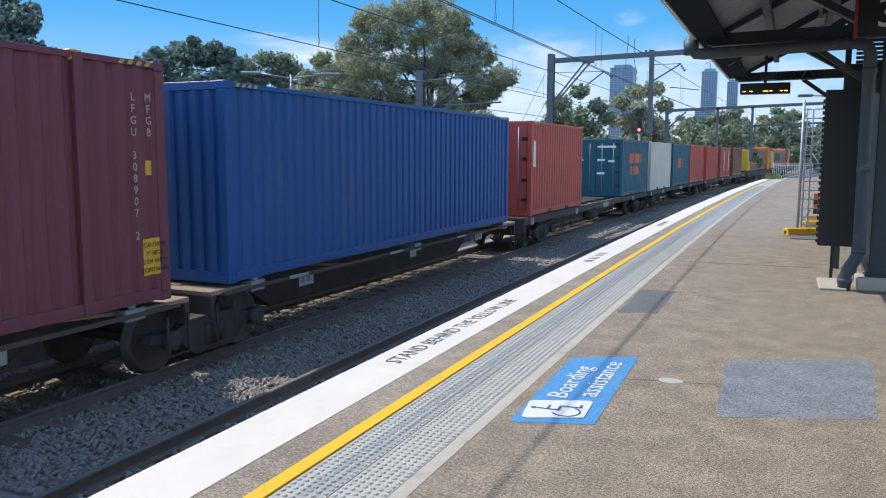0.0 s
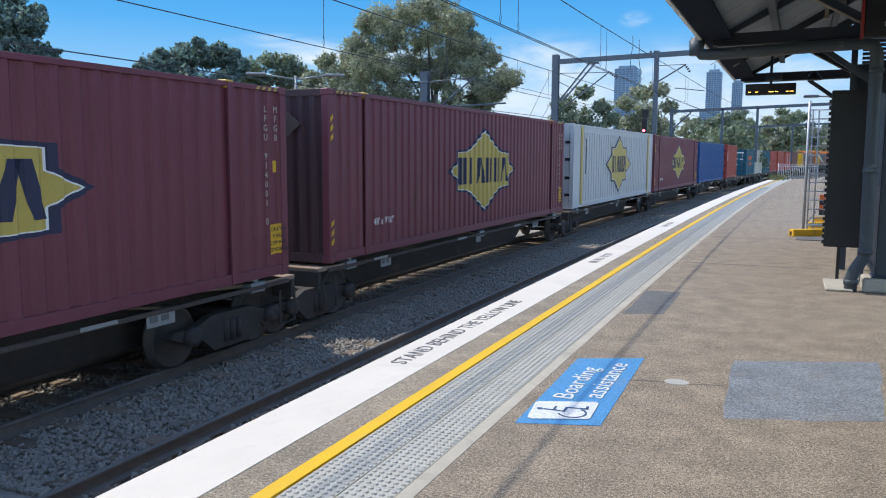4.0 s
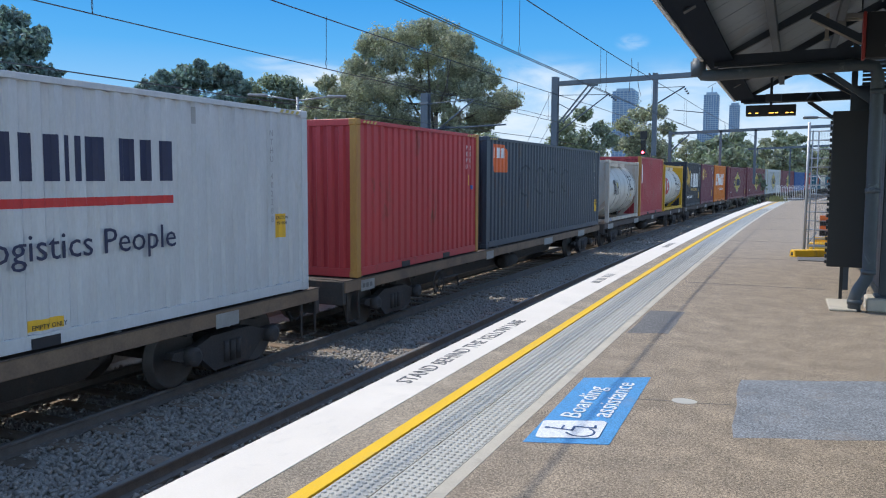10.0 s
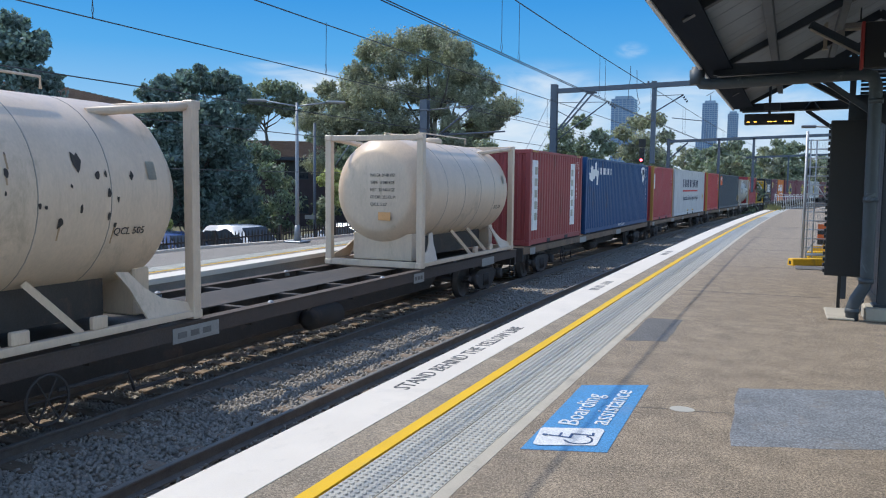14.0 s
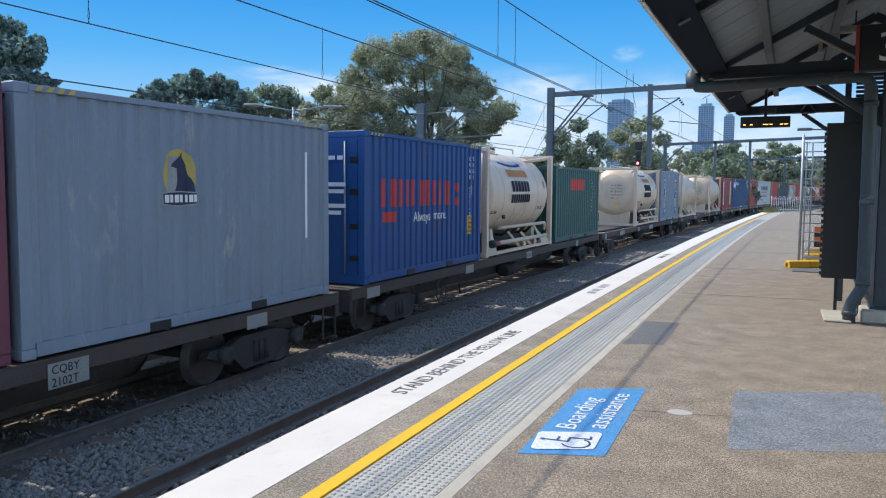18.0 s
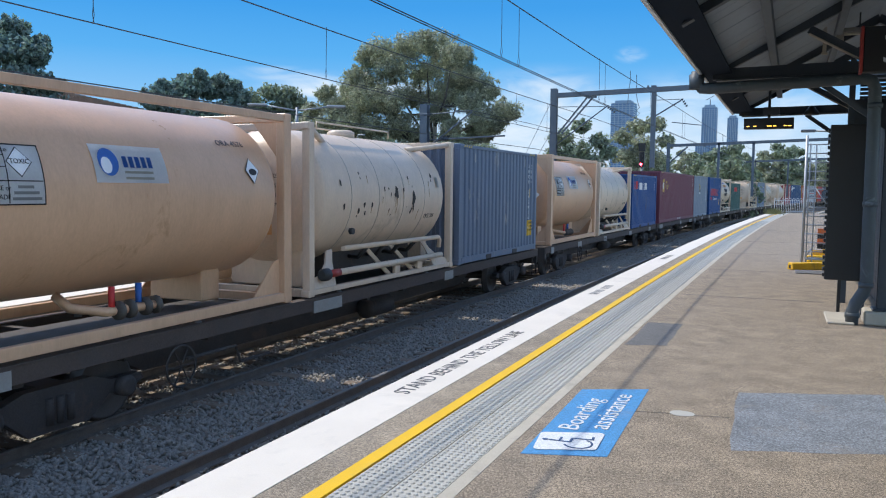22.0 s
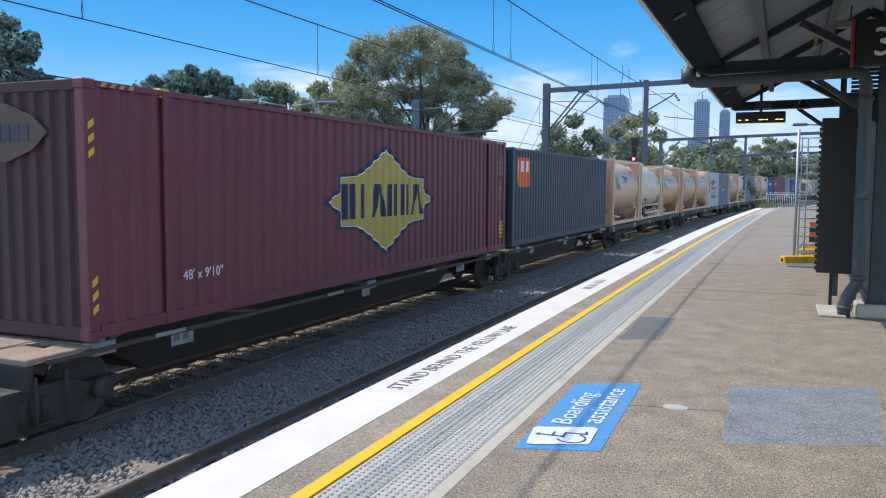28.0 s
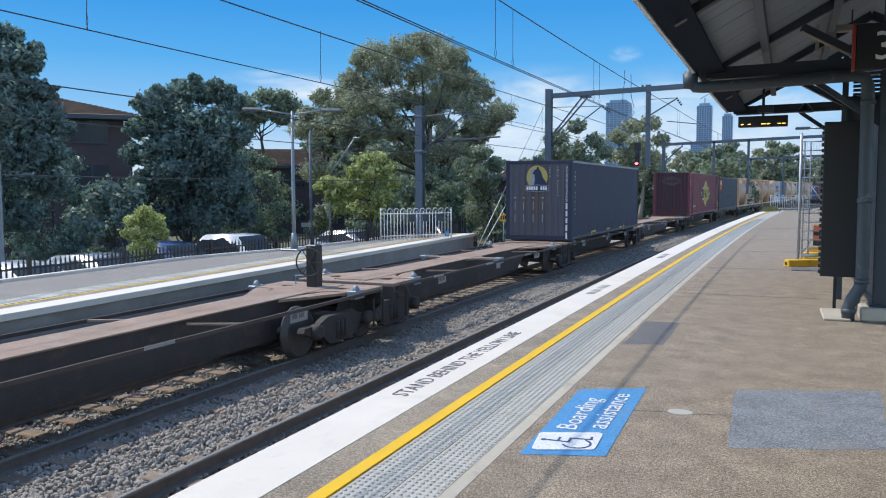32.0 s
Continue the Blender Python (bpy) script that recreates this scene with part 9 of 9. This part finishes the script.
caution(c, 5.2, .7, ("CAUTION", "9'6 HIGH", "8'6 WIDE", "CONTAINER"))
w = flat_wagon(-235.5, -216.3, 17)
p = part("code_plate", cube(1.232, 1.24, 3.4, 3.95, -.36, -.08), M["placard"], w, "white plate with the wagon code")
part("lettering", words("CQBY\n2102T", .14), M["ink"], p, "", pose(1.242, 3.44, -.2) @ SIDE)
c = container("container", "pale grey twenty-foot container with a yellow oval badge", -222.78, 6.058, PAINT["silver"])
oval_badge(c, 2.42, 1.98, .62)
plate(c, "stripe", rect(5.35, 5.41, 1.0, 2.4), "white")
c = container("container", "maroon forty-foot container with a gold disc badge", -235.1, 12.192, PAINT["maroon"])
disc_badge(c, 1.16, 2.1, .39)
write(c, "SPECIALIZED\nLEASING", 1.8, 2.05, .16, "gold")
plate(c, "name_block", rect(1.8, 2.15, 2.24, 2.36), "gold")
write(c, "SLZU 740408 8", 1.6, 2.55, .15, "ghost", True, end=True)
write(c, "EMPTY LIFT ONLY", 5.8, .08, .14, "white")
ids(c, "SLZU 740401 8", "4EG1", 11.4, 2.55)
plate(c, "caution_label", rect(1.35, 1.75, .35, .8), "gold", True)
flat_wagon(-255.7, -235.9, 18)
c = container("container", "bright blue twenty-foot container with red and white blocks", -242.33, 6.058, PAINT["royal"], 2.591)
bars(c, .45, 1.88, (.4, .38), .38, .05, "red")
bars(c, 1.35, 1.86, (.36, .38, .38, .36, .38), .34, .06, "white")
write(c, "22G1", 5.4, 2.2, .12, "white", True)
ribbed_tank(-248.74, "QCL 514", True)
bulk_tank(-255.31, "ORA-4665")
flat_wagon(-276.4, -256.5, 19)
c = container("container", "grey-blue twenty-foot container with yellow labels", -262.96, 6.058, PAINT["greyblue"])
ids(c, "SBXU 295036 6", "2561", 5.25, 2.45)
caution(c, 5.3, .45, ("CAUTION", "9'6 HIGH", "CONTAINER", ""))
lashings(c, (1.0, 2.4, 3.8, 5.0), 2.7)
ribbed_tank(-269.39, "QCL 509", True, worn=True)
bulk_tank(-275.95, "ORA 4576")
flat_wagon(-302.6, -277.0, 20)
c = container("container", "grey-blue twenty-foot container with a large yellow oval badge", -283.42, 6.058, PAINT["greyblue"])
oval_badge(c, 2.96, 1.85, 1.0)
write(c, "RWTU 208106", 5.5, 2.5, .12, "ghost", True)
c = container("container", "white twenty-foot removals container with red and navy blocks", -289.66, 6.058, PAINT["white"])
plate(c, "member_panel", rect(.42, 1.02, 2.18, 2.44), "blue")
write(c, "MEMBER", .72, 2.25, .14, "white", align='CENTER', x=1.226)
plate(c, "member_frame", rect(.42, 1.02, 1.15, 2.14), "ghost")
plate(c, "member_diamond", [(.72, 1.66), (.96, 1.88), (.72, 2.1), (.48, 1.88)], "red", proud=.006)
write(c, "Australian\nFurniture\nRemovers\nAssociation", .5, 1.55, .1, "navy", x=1.23)
bars(c, 1.78, 1.85, (.3, .27, .3, .3, .3), .36, .05, "navy")
bars(c, 1.78, 1.4, (.5, .42, .42, .4, .42, .4), .36, .05, "red")
plate(c, "house_emblem", rect(3.62, 4.2, 1.78, 2.2), "white", proud=.004)
plate(c, "house_roof", [(3.62, 2.2), (4.0, 2.2), (4.0, 1.98), (3.62, 1.98)][::-1], "red", proud=.008, label="red roof emblem")
plate(c, "house_roof", [(3.35, 2.35), (3.6, 2.2), (3.75, 2.3), (3.6, 2.46)], "navy", proud=.008)
plate(c, "house_roof", [(4.15, 2.25), (4.4, 2.1), (4.35, 1.95), (4.1, 2.1)], "navy", proud=.008)
plate(c, "house_door", rect(3.7, 3.85, 1.78, 1.92), "red", proud=.008)
write(c, "pack, move, live!", 2.5, 1.17, .24, "red")
bars(c, 1.78, .72, (.12, .3, .3, .3, .12, .3, .3, .3, .3), .3, .05, "ink")
bars(c, 1.78, .48, (2.5,), .1, .05, "grey")
ids(c, "RDYU 000073 5", "25G1", 5.2, 2.35, "ink")
lashings(c, (.65, 2.2, 3.6, 4.9), 2.72)
bulk_tank(-295.87, "ORA-4041", True)
bulk_tank(-302.15, "ORA-4621")
flat_wagon(-322.9, -303.1, 21)
bulk_tank(-309.59, "ORA-4603")
ribbed_tank(-316.01, "QCL 512", True)
bulk_tank(-322.53, "ORA-4570")
spine_wagon(-336.6, -323.5, 22)
c = container("container", "slate grey forty-foot container with an orange panel", -336.11, 12.192, PAINT["slate"])
plate(c, "panel", rounded(.45, 1.75, 1.75, 2.62, .2), "orange", label="orange panel with white blocks")
bars(c, .55, 2.2, (.3, .26, .26), .32, .08, "white", proud=.006)
spine_wagon(-352.3, -336.9, 23)
star_container(-351.45, "LFGU 308911 7", "48' x 9'10\"")
spine_wagon(-367.9, -352.9, 24)
spine_wagon(-381.4, -368.3, 25)
c = container("container", "dark blue curtain-sided container with a yellow oval end badge", -380.93, 12.192, PAINT["curtain"], 2.896, 2.5, smooth=True)
oval_badge(c, 1.2, 2.28, .8, True)
write(c, "4PSG", 1.68, 2.6, .1, "ghost", True, end=True)
write(c, "RWTU 903184", 1.98, 2.6, .1, "ghost", True, end=True)
part("lettering", words("YOU CAN DO ANYTHING IN A", .098), DECAL["white"], c, "small pale words running down the corner post", pose(1.03, -6.115, 2.68) @ REAR @ pose(0, 0, 0, 0, 0, -90))
for z, h in ((1.38, .24), (1.1, .22), (.84, .2), (.6, .24), (.32, .26)):
    part("slogan_bar", cube(1.03, 1.095, -6.116, -6.112, z - h, z - .03), DECAL["white"], c)
for k in c.children:
    if k.name.startswith("end_wall"):
        k.material_slots[0].material = PAINT["wornend"]
for x in (.35, .68, 1.05, 1.4):
    for z in (1.28, .82):
        plate(c, "stencil", rect(x, x + .022, z - .18, z + .12), "ghost", True, proud=.006)
    plate(c, "stencil", rect(x - .03, x + .05, 1.52, 1.56), "ghost", True, proud=.006)
write(c, "RWTU 903184", .42, 2.4, .15, "ghost", True)
for i in range(8):
    y = 1.0 + i * 1.4
    plate(c, "buckle", rect(y, y + .05, .1, .16), "grey", label="curtain buckle")
    plate(c, "strap", rect(y + .015, y + .045, .1, .5), "slate_strap", label="dark curtain strap")
for y0, y1, z0, z1 in ((2.85, 3.03, .02, .22), (3.06, 3.6, .16, .23), (5.46, 6.05, .15, .22), (7.92, 8.5, .12, .19), (8.75, 8.93, .02, .22)):
    plate(c, "caution_label", rect(y0, y1, z0, z1), "gold", label="orange load label")
coated("curtain_sill", ("curtain_sill",), lambda: cube(1.25, 1.262, -6.0, 6.0, .05, .12, .003), M["darksteel"], c)
caution(c, .5, .35, ("", "", "", ""), .01)
coated("curtain_rail", ("curtain_rail",), lambda: cube(1.25, 1.27, -6.0, 6.0, 2.8, 2.87), M["steel"], c)
spine_wagon(-394.7, -381.8, 26)
spine_wagon(-414.6, -395.0, 27, stand=True, both=True)
flat_wagon(-436, -416, 28)

# ---- the tactile tiles, one by one ----
for x, y in TILES:
    part("tile", tile, None, strip, "", on_line(x, y, random.uniform(-.0006, .0006)))
rest = bmesh.new()
for k in range(130):
    for x in (-2.066, -1.797):
        y = 47.4 + k * .3
        if y < 66:
            px, py, a = arc(x, y)
            box(rest, px - .132, px + .132, py - .147, py + .147, -.02, 0)
for i in range(80):
    for x in (-2.066, -1.797):
        px, py, a = arc(x, 2.4 - .3 * (i + 1))
        box(rest, px - .132, px + .132, py - .147, py + .147, -.02, 0)
tagged(part("tile_row", rest, M["tactile"], strip), kind="stuff")


def motions():
    """The whole train rolls along its bend."""
    for ob, u, z in MOVING:
        walk(ob, [(t, on_line(MID, u + gone(t), z)) for t in range(0, 33, 2)])


motions()
